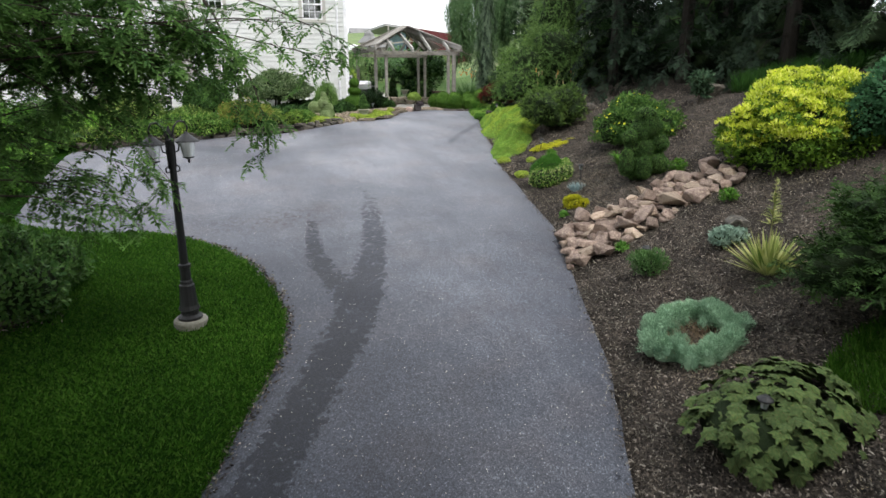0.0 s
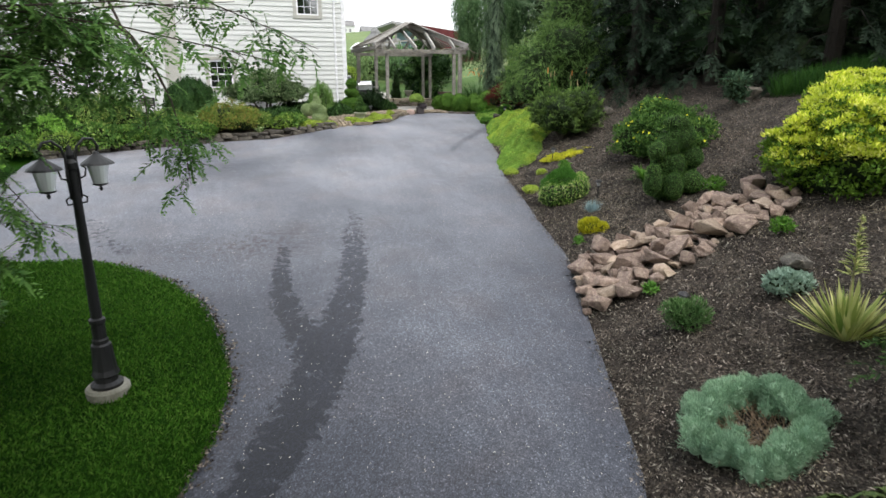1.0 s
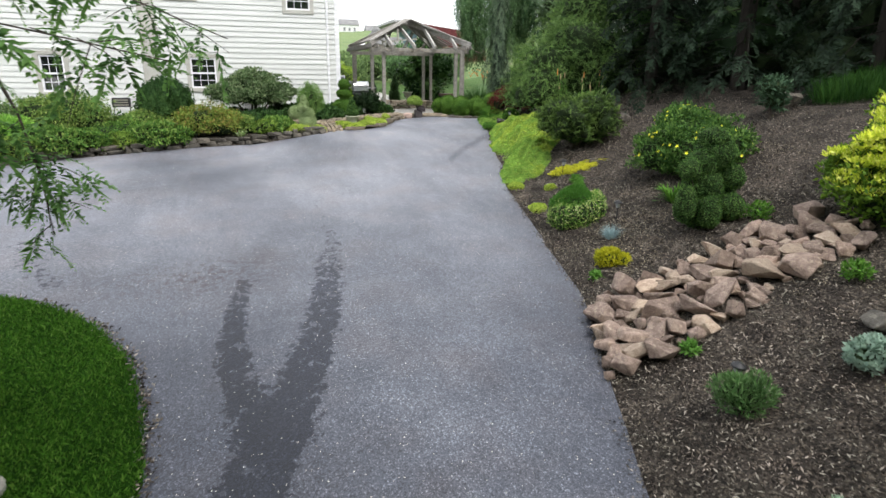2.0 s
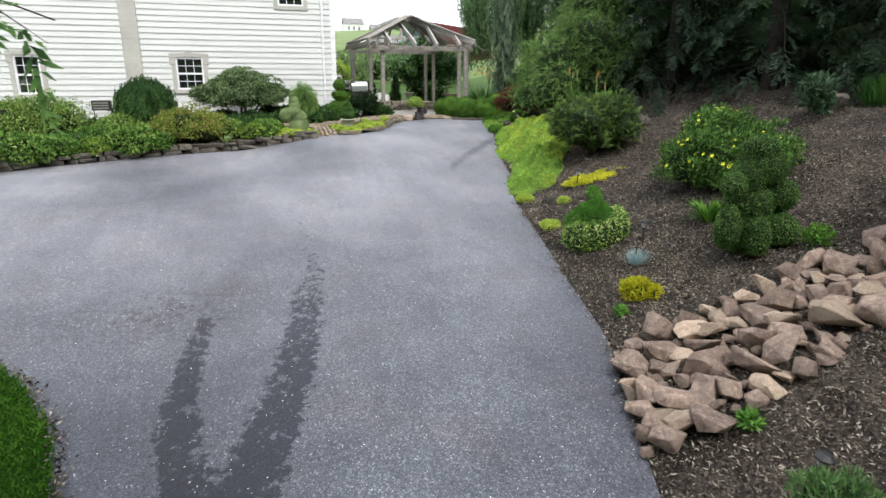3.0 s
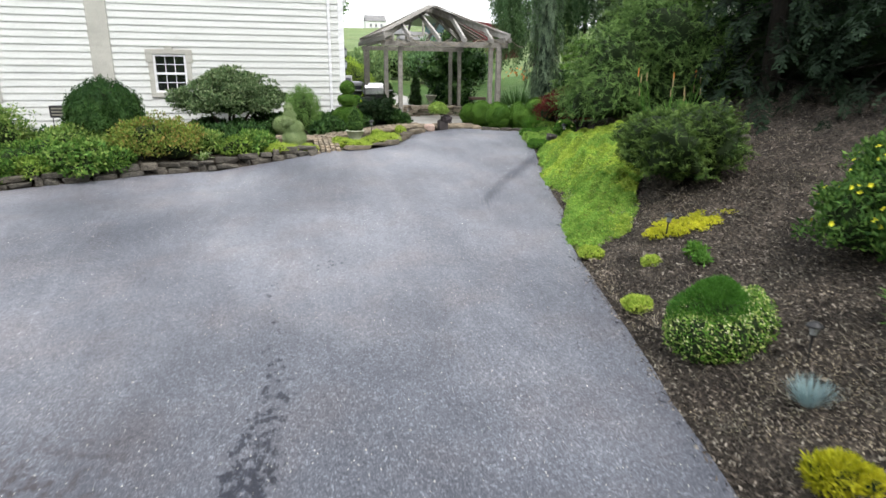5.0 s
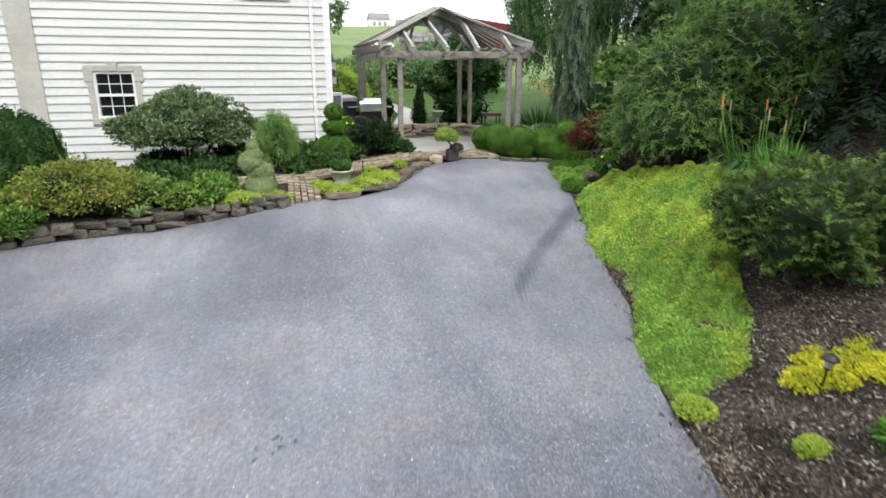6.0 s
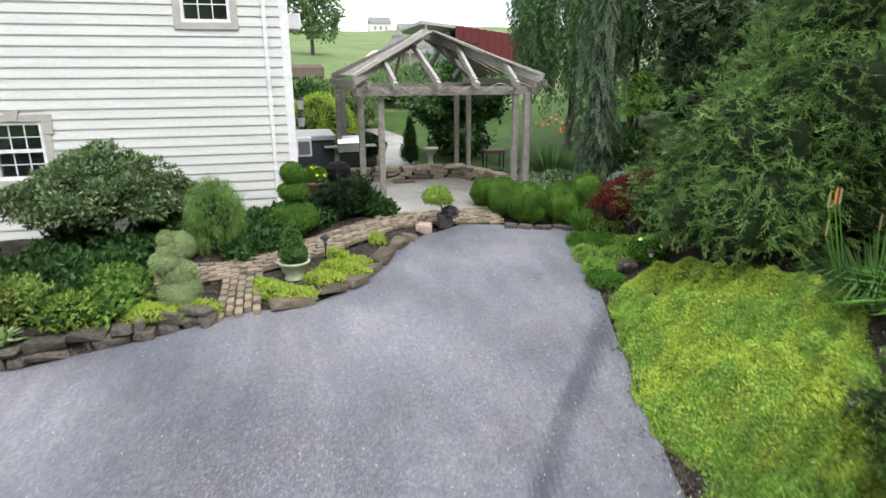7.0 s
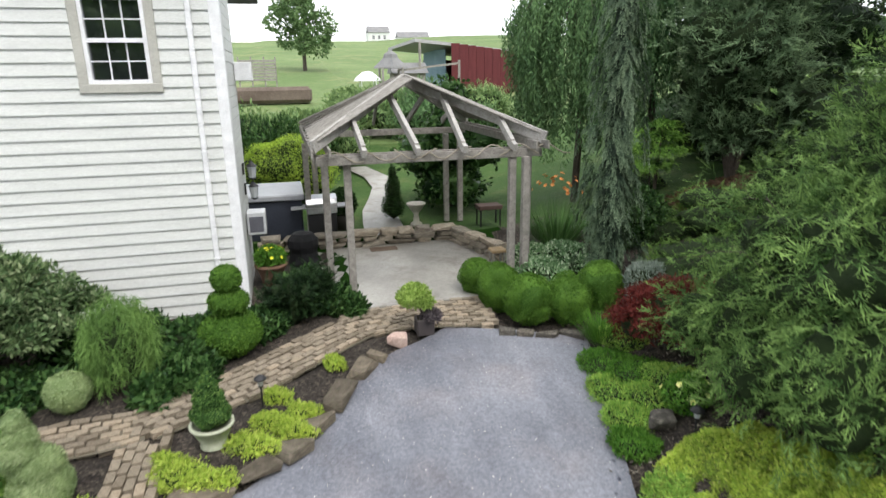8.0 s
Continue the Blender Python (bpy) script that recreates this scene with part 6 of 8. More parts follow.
sj = [(0, 0, 0.55, 0.95, 0.9, 0.7), (0.7, -0.6, 0.7, 0.9, 0.8, 0.75), (-0.5, -0.5, 0.4, 0.7, 0.7, 0.5), (0.2, -0.2, 1.15, 0.65, 0.65, 0.55)]
frond_bush("shoulder_juniper", 9.3, -1.5, sj, 1500, 0.25, JUNIPERF, "feathery light green juniper on the upper bank", "conifer", core=0.72, low=-0.6, out=0.7, up=0.12, rnd=0.5, loose=0.2, seed=144, lump=0.2)
pine = [(0.1, 0, 1.2, 0.85, 0.85, 0.7), (-0.3, 0.2, 2.0, 1.05, 1.05, 0.8), (0.5, -0.3, 2.3, 0.95, 0.9, 0.7), (-0.5, -0.3, 3.1, 1.15, 1.1, 0.9), (0.6, 0.2, 3.4, 1.1, 1.1, 0.9), (-0.4, 0.4, 4.3, 1.15, 1.1, 0.9), (0.5, -0.4, 4.6, 1.1, 1.1, 0.9), (-0.3, -0.2, 5.5, 1.05, 1.05, 0.9), (0.3, 0.3, 6.3, 0.8, 0.8, 0.9), (0.0, 0.0, 7.1, 0.45, 0.45, 0.8)]
frond_bush("pine_tree", 10.7, 1.8, pine, 4600, 0.40, PINEF, "tall soft grey-green pine", "conifer", shapes=FINE, core=0.66, low=-0.85, out=0.75, up=0.3, rnd=0.45, depth=0.15, loose=0.2, stem=0.09, seed=136, flat=0.3, lump=0.22)
n = 5200
nx, ny = spread(n, 1.0, 145)
nx, ny = 10.0 + nx * 1.5, 0.9 + ny * 1.1
V, Q = blades(nx, ny, ground_z(nx, ny) + 0.05, 0.11, 0.03, 3.5, 146)
tagged(put("needle_litter", np_mesh("needle_litter", V, Q), shade("dry_needles", (0.07, 0.042, 0.026), (0.17, 0.105, 0.065), 0.95, 6.0, 40.0, 0.6, 0.01)), "brown fallen needles under the pine", "litter", kind="stuff")
li = tuft("orange_lily", 6.25, 1.5, 620, 1.05, 0.016, 1.1, leafy("lily_leaf", (0.03, 0.08, 0.02), (0.075, 0.15, 0.045)), "tall lilies with orange-red flowers", lean=0.3, seed=137)
flowers_on(li, [(0, 0, 1.2, 0.5, 0.5, 0.34)], 26, 0.10, PETALO, 138, low=-0.2, petals=6)
shrub("variegated_ground_cover", 5.25, -0.1, [(0, 0, 0.18, 0.5, 0.7, 0.28), (0.1, 0.8, 0.2, 0.45, 0.5, 0.3), (0.7, 0.5, 0.25, 0.5, 0.5, 0.35), (0.75, -0.3, 0.25, 0.4, 0.4, 0.3)], 9000, 0.07, 0.035, leafy("variegated_leaf", (0.08, 0.16, 0.07), (0.17, 0.27, 0.14), (0.42, 0.50, 0.36)), "variegated green and cream ground cover", "plant", stem=0.006, up=0.5, seed=139)


# dark wood at the top of the bank; its darkest leaf colours carry shade
def forest_tree(x, y, h, r, n, seed, mat=None, base=0.8, name="forest_tree", label="tall dense dark green tree at the top of the bank", leaf=(0.19, 0.085), core=0.8):
    q = random.Random(seed)
    blobs = []
    for i in range(10):
        f = i / 9
        a = q.uniform(0, 6.28)
        rr_ = r * (0.25 + 0.5 * math.sin(math.pi * min(1, f * 0.8 + 0.25)))
        blobs.append((rr_ * math.cos(a), rr_ * math.sin(a), base + 0.5 + (h - base - 1) * f, r * q.uniform(0.5, 0.72) * (1.05 - 0.35 * f), r * q.uniform(0.5, 0.72) * (1.05 - 0.35 * f), r * q.uniform(0.38, 0.55)))
    t = thing(name, x, y, gz(x, y), label, "tree", "dark wood")
    bm = bmesh.new()
    tube(bm, [(0, 0, -0.2), (0.05, 0.05, h * 0.45), (0, 0, h * 0.9)], [0.2, 0.14, 0.04], 8)
    stems(bm, blobs[:6], (0, 0, h * 0.3), 0.06, 0.02, seed)
    part("trunk", bm, BARK if mat else DARKBARK, t)
    put("crown", crown_mesh("crown", blobs, int(n * 0.62), leaf[0] * 1.2, leaf[1] * 1.25, out=0.6, up=-0.1, rnd=0.6, core=core, lump=0.2, freq=5, depth=0.14, seed=seed), mat or FOREST, t)
    return t


for i, (x, y, h, r) in enumerate(((7.9, -8.2, 6.5, 1.7), (8.9, -10.6, 7.5, 2.1), (10.2, -13.4, 7.5, 2.3), (11.6, -16.6, 7.5, 2.3), (12.9, -19.6, 7.5, 2.4), (13.4, -22.8, 7.5, 2.4), (9.6, -6.4, 8.0, 2.1))):
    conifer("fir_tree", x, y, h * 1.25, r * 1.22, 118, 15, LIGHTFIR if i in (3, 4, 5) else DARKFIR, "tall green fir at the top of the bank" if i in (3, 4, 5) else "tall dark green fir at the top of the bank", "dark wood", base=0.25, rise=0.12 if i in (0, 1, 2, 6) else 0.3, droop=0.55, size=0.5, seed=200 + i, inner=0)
for i, (x, y, h, r) in enumerate(((14.4, -1.2, 9.0, 2.7), (13.9, -4.2, 9.0, 2.5), (13.2, 3.4, 8.0, 2.4), (14.2, 0.9, 9.0, 2.6))):
    conifer("fir_tree", x, y, h, r, 96, 14, LIGHTFIR, "tall green fir at the top of the bank", "dark wood", base=0.3, rise=0.3, droop=0.55, size=0.55, seed=220 + i, inner=0)
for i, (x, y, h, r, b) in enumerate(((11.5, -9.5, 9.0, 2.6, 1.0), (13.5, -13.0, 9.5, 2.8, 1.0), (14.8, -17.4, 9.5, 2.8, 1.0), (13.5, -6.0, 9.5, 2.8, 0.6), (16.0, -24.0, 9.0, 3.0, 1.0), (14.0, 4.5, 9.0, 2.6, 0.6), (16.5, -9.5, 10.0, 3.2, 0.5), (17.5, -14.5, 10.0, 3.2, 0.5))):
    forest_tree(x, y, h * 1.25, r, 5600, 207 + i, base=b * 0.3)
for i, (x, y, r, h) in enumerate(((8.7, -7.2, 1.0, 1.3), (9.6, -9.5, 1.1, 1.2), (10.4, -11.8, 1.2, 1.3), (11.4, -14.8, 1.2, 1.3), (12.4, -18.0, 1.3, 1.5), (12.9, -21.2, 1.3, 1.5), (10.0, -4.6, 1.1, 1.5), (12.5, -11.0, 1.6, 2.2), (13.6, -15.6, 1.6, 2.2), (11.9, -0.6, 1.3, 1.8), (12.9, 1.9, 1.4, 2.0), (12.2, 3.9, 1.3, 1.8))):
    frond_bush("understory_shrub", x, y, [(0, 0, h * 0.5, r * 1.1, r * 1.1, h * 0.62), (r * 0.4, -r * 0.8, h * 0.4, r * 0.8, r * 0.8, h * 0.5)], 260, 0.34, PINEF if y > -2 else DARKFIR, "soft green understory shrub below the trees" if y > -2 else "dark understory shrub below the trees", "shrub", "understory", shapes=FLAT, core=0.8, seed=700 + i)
n = 7000
px, py = spread(n, 1.0, 24)
px, py = 9.7 + px * 2.1, -14.6 + py * 1.0 - 0.15 * px * 2.1
V, Q = blades(px, py, ground_z(px, py), 0.5, 0.02, 0.35, 25)
tagged(put("tall_grass_patch", np_mesh("tall_grass_patch", V, Q), leafy("tall_grass_blade", (0.012, 0.042, 0.008), (0.034, 0.088, 0.016))), "patch of tall dark green grass under the trees", "grass", kind="stuff")
dwb = [(0, 0, 1.55, 0.8, 0.8, 0.35), (-0.5, 0.3, 1.85, 0.6, 0.5, 0.22), (0.4, -0.2, 2.15, 0.7, 0.6, 0.25)]
dg = shrub("white_dogwood", 7.9, -6.5, dwb, 5000, 0.10, 0.05, DEEP, "dark dogwood with white flower bracts", "tree", stem=0.014, core=0, seed=140)
flowers_on(dg, [(-0.5, -0.2, 1.85, 0.55, 0.5, 0.3)], 75, 0.09, PETALW, 141, low=-0.3, petals=4)
shrub("small_rhododendron", 6.9, -13.7, [(0, 0, 0.62, 0.32, 0.32, 0.2), (0.1, 0, 0.36, 0.22, 0.22, 0.18)], 520, 0.15, 0.05, leafy("grey_green_leaf", (0.025, 0.055, 0.03), (0.07, 0.12, 0.07)), "small open shrub with whorled grey-green leaves", seed=142)

# ---- stones ----
def stone_mesh(seed, sx=1.0, sy=1.0, sz=1.0, points=22, block=False):
    q = random.Random(seed)
    bm = bmesh.new()
    for i in range(points):
        if block:
            p = [q.choice((-1, 1)) * q.uniform(0.5, 1.0) for _ in range(3)]
        else:
            v = Vector((q.gauss(0, 1), q.gauss(0, 1), q.gauss(0, 1))).normalized()
            p = [math.copysign(abs(c) ** 0.6, c) * q.uniform(0.8, 1.0) for c in v]
        bm.verts.new((p[0] * sx / 2, p[1] * sy / 2, p[2] * sz / 2))
    bmesh.ops.convex_hull(bm, input=bm.verts)
    for v in [v for v in bm.verts if not v.link_faces]:
        bm.verts.remove(v)
    bmesh.ops.bevel(bm, geom=bm.edges[:], offset=0.022, segments=1, affect="EDGES", clamp_overlap=True)
    me = bpy.data.meshes.new("stone")
    bm.to_mesh(me)
    bm.free()
    return me


STONES = [stone_mesh(300 + i, 1.0, random.Random(i).uniform(0.55, 0.95), random.Random(i + 50).uniform(0.4, 0.7), 13 + i % 5) for i in range(16)]
for i, me in enumerate(STONES):
    me.materials.append(PALESTONE if i % 4 == 3 else REDSTONE)
UX = [0.0, 0.72, 1.6, 2.5, 3.1, 3.4, 3.7]
UYL, UYU = [-18.6, -18.75, -18.8, -18.68, -18.75, -18.85, -18.6], [-18.3, -16.95, -17.1, -17.35, -17.4, -17.65, -18.2]
q = random.Random(17)
spots = []
tries = 0
while len(spots) < 150 and tries < 60000:
    tries += 1
    x = q.uniform(0.1, 3.7)
    y = q.uniform(np.interp(x, UX, UYL), np.interp(x, UX, UYU))
    r = q.choice((0.11, 0.13, 0.16, 0.19, 0.2) if len(spots) < 85 else (0.06, 0.08, 0.1)) * q.uniform(0.85, 1.15)
    if x - float(np.interp(y, EY, EX)) < 0.02:
        continue
    if all(math.hypot(x - a, y - b) > 0.64 * (r + c) for a, b, c in spots):
        spots.append((x, y, r))
for i, (x, y, r) in enumerate(spots):
    ob = new("stone", STONES[(i * 7) % 16])
    s = r * 2.75
    ob.matrix_basis = Matrix.Translation((x, y, gz(x, y) + 0.22 * s)) @ Euler((q.uniform(-0.45, 0.45), q.uniform(-0.55, 0.2), q.uniform(0, 6.28))).to_matrix().to_4x4() @ Matrix.Scale(s, 4)
    tagged(ob, "angular reddish sandstone rock in a dry stream bed", "rock", "dry stream stones")


def boulder(x, y, s, label, mat=REDSTONE, seed=1, flat=0.6, turn=0.0, dz=0.0):
    me = stone_mesh(seed, s, s * 0.75, s * flat, 20)
    me.materials.append(mat)
    ob = new("boulder", me)
    ob.matrix_basis = pose(x, y, gz(x, y) + s * flat * 0.28 + dz, 0, 0, turn)
    return tagged(ob, label, "rock")


boulder(2.3, -20.0, 0.5, "flat grey-brown rock lying in the mulch", DARKSTONE, 401, 0.35, 60)
boulder(5.95, -9.9, 0.45, "rounded grey boulder behind the pine", DARKSTONE, 402, 0.7)
boulder(7.6, -13.4, 0.9, "dark rounded boulder on the bank", DARKSTONE, 403, 0.5)
boulder(4.0, -15.6, 0.45, "rounded mossy grey boulder", DARKSTONE, 404, 0.7)
boulder(3.75, -17.75, 0.5, "dark red boulder at the head of the dry stream", REDSTONE, 405, 0.7)
boulder(4.62, -4.85, 0.4, "brown stone beside the path light", DARKSTONE, 406, 0.7)
boulder(2.15, -2.0, 0.36, "pink rounded boulder at the path edge", shade("pink_granite", (0.42, 0.29, 0.24), (0.55, 0.42, 0.36), 0.85, 5.0, 40.0, 0.4, 0.01), 407, 0.75)

# dry-stone edging of the house bed: each stone laid by itself
BLOCKS = [stone_mesh(450 + i, 1, 1, 1, 22, True) for i in range(8)]
for me in BLOCKS:
    me.materials.append(DARKSTONE)
FLAGSTONE = shade("brown_flagstone", (0.075, 0.062, 0.047), (0.19, 0.16, 0.125), 0.9, 4.0, 30.0, 0.8, 0.02, random=True, c3=(0.10, 0.11, 0.06))
FLAGS = [stone_mesh(460 + i, 1, 1, 1, 18, True) for i in range(8)]
for me in FLAGS:
    me.materials.append(FLAGSTONE)
TANBLOCKS = [stone_mesh(470 + i, 1, 1, 1, 22, True) for i in range(8)]
for me in TANBLOCKS:
    me.materials.append(TANSTONE)


def lay_stones(parent, pts, courses, h, depth, blocks, seed, lmin=0.16, lmax=0.55, zoff=0.0, zfun=None):
    q = random.Random(seed)
    pts = [Vector(p) for p in pts]
    seglen = [(b - a).length for a, b in zip(pts, pts[1:])]
    total = sum(seglen)

    def at(s):
        for a, b, l in zip(pts, pts[1:], seglen):
            if s <= l:
                return a.lerp(b, s / l), math.atan2((b - a).y, (b - a).x)
            s -= l
        return pts[-1], math.atan2((pts[-1] - pts[-2]).y, (pts[-1] - pts[-2]).x)

    for c in range(courses):
        s = q.uniform(-0.1, 0.0)
        while s < total - 0.05:
            l = min(q.uniform(lmin, lmax), max(0.14, total - s))
            p, ang = at(min(max(0, s + l / 2), total))
            hh = h * q.uniform(0.72, 1.35)
            ob = new("stone", q.choice(blocks))
            ob.parent = parent
            z0 = (zfun or gz)(p.x, p.y) + zoff
            ob.matrix_basis = Matrix.Translation((p.x, p.y, z0 + h * (c + 0.5) + q.uniform(-0.01, 0.01))) @ Euler((q.uniform(-0.05, 0.05), q.uniform(-0.05, 0.05), ang + q.uniform(-0.07, 0.07))).to_matrix().to_4x4() @ Matrix.Diagonal((l * 1.0, depth * q.uniform(0.85, 1.2), hh * 1.02, 1))
            s += l * 1.0


def dz_at(x, y):
    return float(drive_z(x, y))


wall_bed = new("garden_wall")
tagged(wall_bed, "low dry-stacked dark stone wall edging the bed", "stone wall")
edge = [(x, float(np.interp(x, LX, LY)) + 0.10, 0) for x in np.arange(-9.5, -1.2, 0.4)] + [(-1.3, -4.85, 0)]
lay_stones(wall_bed, edge, 2, 0.125, 0.30, BLOCKS, 5, 0.14, 0.56, zfun=dz_at)
wall_isle = new("path_edging")
tagged(wall_isle, "single course of flat brown edging stones by the path", "stone edging")
edge = [(x, float(np.interp(x, LX, LY)) + 0.08, 0) for x in (-0.6, -0.3, 0.05, 0.35, 0.6, 0.85, 1.1, 1.35, 1.6, 1.85)]
lay_stones(wall_isle, edge, 1, 0.11, 0.34, FLAGS, 6, 0.35, 0.75, zfun=dz_at)
hedge_edge = new("hedge_edging")
tagged(hedge_edge, "dark flat stones between the asphalt and the hedge", "stone edging")
lay_stones(hedge_edge, [(3.75, -2.05, 0), (4.2, -2.25, 0), (4.9, -2.5, 0)], 1, 0.09, 0.2, BLOCKS, 7, 0.25, 0.45, zfun=dz_at)
patio_wall = new("patio_wall")
tagged(patio_wall, "low dry-laid wall of tan ledge stone round the patio", "stone wall")
lay_stones(patio_wall, [(0.1, 3.35, 0), (1.7, 3.32, 0), (4.5, 3.35, 0), (4.62, 2.6, 0), (4.95, 1.3, 0)], 3, 0.125, 0.30, TANBLOCKS, 8, 0.3, 0.8, zfun=lambda x, y: 0.17)

# ---- brick path: each paver laid by itself ----
path = tagged(new("brick_path"), "weathered tan and pink brick garden path", "path", kind="structure")
bm = bmesh.new()
box(bm, -0.5, 0.5, -0.5, 0.5, -0.5, 0.5)
bmesh.ops.bevel(bm, geom=bm.edges[:], offset=0.04, segments=1, affect="EDGES")
paver = bpy.data.meshes.new("brick")
bm.to_mesh(paver)
bm.free()
paver.materials.append(BRICK)


def lay_brick(x, y, ang, q, long=0.2, wide=0.1):
    ob = new("brick", paver)
    ob.parent = path
    ob.matrix_basis = Matrix.Translation((x, y, gz(x, y) + 0.032 + q.uniform(-0.011, 0.009))) @ Euler((q.uniform(-0.06, 0.06), q.uniform(-0.06, 0.06), ang + q.uniform(-0.06, 0.06))).to_matrix().to_4x4() @ Matrix.Diagonal((long * q.uniform(0.9, 1.02), wide * q.uniform(0.86, 1.0), 0.08, 1))


CL = [(-2.3, -3.45), (-1.0, -3.28), (0.0, -2.75), (0.8, -2.05), (1.6, -1.35), (2.5, -1.05), (3.75, -1.2)]
CW = [0.7, 0.75, 0.8, 0.8, 0.9, 1.0, 1.25]
q = random.Random(23)
acc = [0]
for a, b in zip(CL, CL[1:]):
    acc.append(acc[-1] + math.dist(a, b))
s, row = 0.1, 0
while s < acc[-1]:
    x, y, w = np.interp(s, acc, [p[0] for p in CL]), np.interp(s, acc, [p[1] for p in CL]), np.interp(s, acc, CW)
    x2, y2 = np.interp(s + 0.05, acc, [p[0] for p in CL]), np.interp(s + 0.05, acc, [p[1] for p in CL])
    x1, y1 = np.interp(s - 0.05, acc, [p[0] for p in CL]), np.interp(s - 0.05, acc, [p[1] for p in CL])
    ang = math.atan2(y2 - y1, x2 - x1)
    k = int(w / 0.112)
    for j in range(k):
        off = (j - (k - 1) / 2) * 0.112
        sh = 0.1 if j % 2 else 0.0
        lay_brick(x - off * math.sin(ang) + sh * math.cos(ang), y + off * math.cos(ang) + sh * math.sin(ang), ang, q)
    s += 0.213
for i in range(5):
    for j in range(7):
        if not (i + j) % 9 == 8:
            lay_brick(-1.2 + 0.115 * i + 0.02 * j / 7, -4.72 + 0.20 * j + (0.1 if i % 2 else 0), math.pi / 2, q, 0.19, 0.105)
bmj = bmesh.new()
for (a, b), (wa, wb) in zip(zip(CL, CL[1:]), zip(CW, CW[1:])):
    d = Vector((b[0] - a[0], b[1] - a[1], 0)).normalized()
    nn = Vector((-d.y, d.x, 0))
    vs = [bmj.verts.new((p[0] + sgn * nn.x * w / 2, p[1] + sgn * nn.y * w / 2, gz(*p) + 0.022)) for p, w in ((a, wa), (b, wb)) for sgn in (-1, 1)]
    bmj.faces.new((vs[0], vs[2], vs[3], vs[1]))
part("joint_sand", bmj, shade("joint_soil", (0.09, 0.08, 0.055), (0.15, 0.13, 0.095), 0.95), path)

# ---- house bed ----
HOSTA = leafy("perennial_leaf", (0.035, 0.095, 0.018), (0.11, 0.205, 0.042), (0.20, 0.28, 0.075))
GREENAZ = leafy("green_azalea_leaf", (0.05, 0.11, 0.022), (0.17, 0.26, 0.065), (0.27, 0.33, 0.10))
HOSTA2 = leafy("fern_like_leaf", (0.025, 0.075, 0.015), (0.09, 0.18, 0.035), (0.17, 0.26, 0.05))
HOSTA3 = leafy("yellowish_leaf", (0.05, 0.11, 0.018), (0.15, 0.24, 0.04), (0.24, 0.31, 0.07))
sp2 = [(0.06, 0, 0.21, 0.27, 0.26, 0.27), (0.05, 0, 0.43, 0.23, 0.22, 0.2), (-0.08, -0.02, 0.60, 0.20, 0.19, 0.17), (-0.03, 0, 0.74, 0.14, 0.14, 0.14), (-0.05, 0, 0.91, 0.10, 0.10, 0.11)]
shrub("spiral_topiary", -1.76, -4.33, sp2, 26000, 0.028, 0.010, PALE, "pale grey-green topiary clipped into stacked bulbs", "topiary", out=0.12, up=0.0, face=0.25, core=0.94, lump=0.04, depth=0.04, seed=501, low=-0.95)
shrub("clipped_ball", -1.92, -2.72, [(0, 0, 0.24, 0.25, 0.25, 0.24)], 6000, 0.028, 0.010, PALE, "small pale clipped ball shrub", "topiary", out=0.15, face=0.25, core=0.94, lump=0.03, depth=0.04, seed=502, low=-0.95)
sp3 = [(0, 0, 0.34, 0.42, 0.42, 0.32), (0.02, 0, 0.80, 0.27, 0.27, 0.17), (0.02, 0, 1.12, 0.20, 0.20, 0.19)]
shrub("tiered_topiary", -0.15, -1.75, sp3, 17000, 0.036, 0.017, BOX, "boxwood topiary clipped in three tiers", "topiary", out=0.15, face=0.22, core=0.94, lump=0.03, depth=0.04, seed=503, low=-0.95)
mopb = [(0, 0, 0.74, 0.34, 0.32, 0.34), (0.04, 0, 0.42, 0.32, 0.30, 0.38)]
bushy("weeping_shrub", -1.42, -2.35, mopb, 62, (0.09, 0.24), 13000, 0.11, 0.007, leafy("feathery_leaf", (0.07, 0.14, 0.035), (0.17, 0.28, 0.08)), "weeping feathery mop-headed shrub", core=0.72, low=-0.6, loose=0.14, out=0.3, up=-1.0, rnd=0.4, stem=0.03, seed=504)
rh = [(0, 0, 1.05, 0.95, 0.8, 0.45), (-0.75, -0.1, 0.92, 0.65, 0.6, 0.32), (0.75, 0.05, 0.95, 0.65, 0.6, 0.32), (0.1, -0.35, 0.95, 0.7, 0.6, 0.36), (0.0, 0.1, 1.28, 0.65, 0.6, 0.28)]
bushy("rhododendron", -3.22, -1.4, [(a * 0.92, b, c * 1.12 - 0.14, d * 0.95, e, g * 1.25) for a, b, c, d, e, g in rh], 160, (0.19, 0.07), 19000, 0.095, 0.034, RHODO, "broad spreading rhododendron with leathery leaves", core=0.76, loose=0.17, low=-0.5, out=0.9, up=0.15, rnd=0.5, stem=0.06, seed=505)
dm = [(0, 0, 0.98, 0.74, 0.70, 0.56), (0, 0, 0.76, 0.78, 0.73, 0.46)]
frond_bush("weeping_dome_shrub", -5.8, -3.6, dm, 1500, 0.30, frondy("hemlock_frond", (0.014, 0.045, 0.012), (0.075, 0.15, 0.040), 2.0), "weeping evergreen trained into a dome", shapes=HANGING, core=0.8, low=-0.35, out=0.35, up=-0.75, rnd=0.22, depth=0.06, loose=0.05, stem=0.05, seed=506, flat=0.2, lump=0.06)
tuft("striped_hosta", -3.75, -4.62, 36, 0.26, 0.06, 0.16, leafy("white_striped_leaf", (0.12, 0.22, 0.06), (0.30, 0.40, 0.16), (0.7, 0.74, 0.55)), "small hosta with white-striped leaves", lean=0.9, seed=507, arch=0.5)
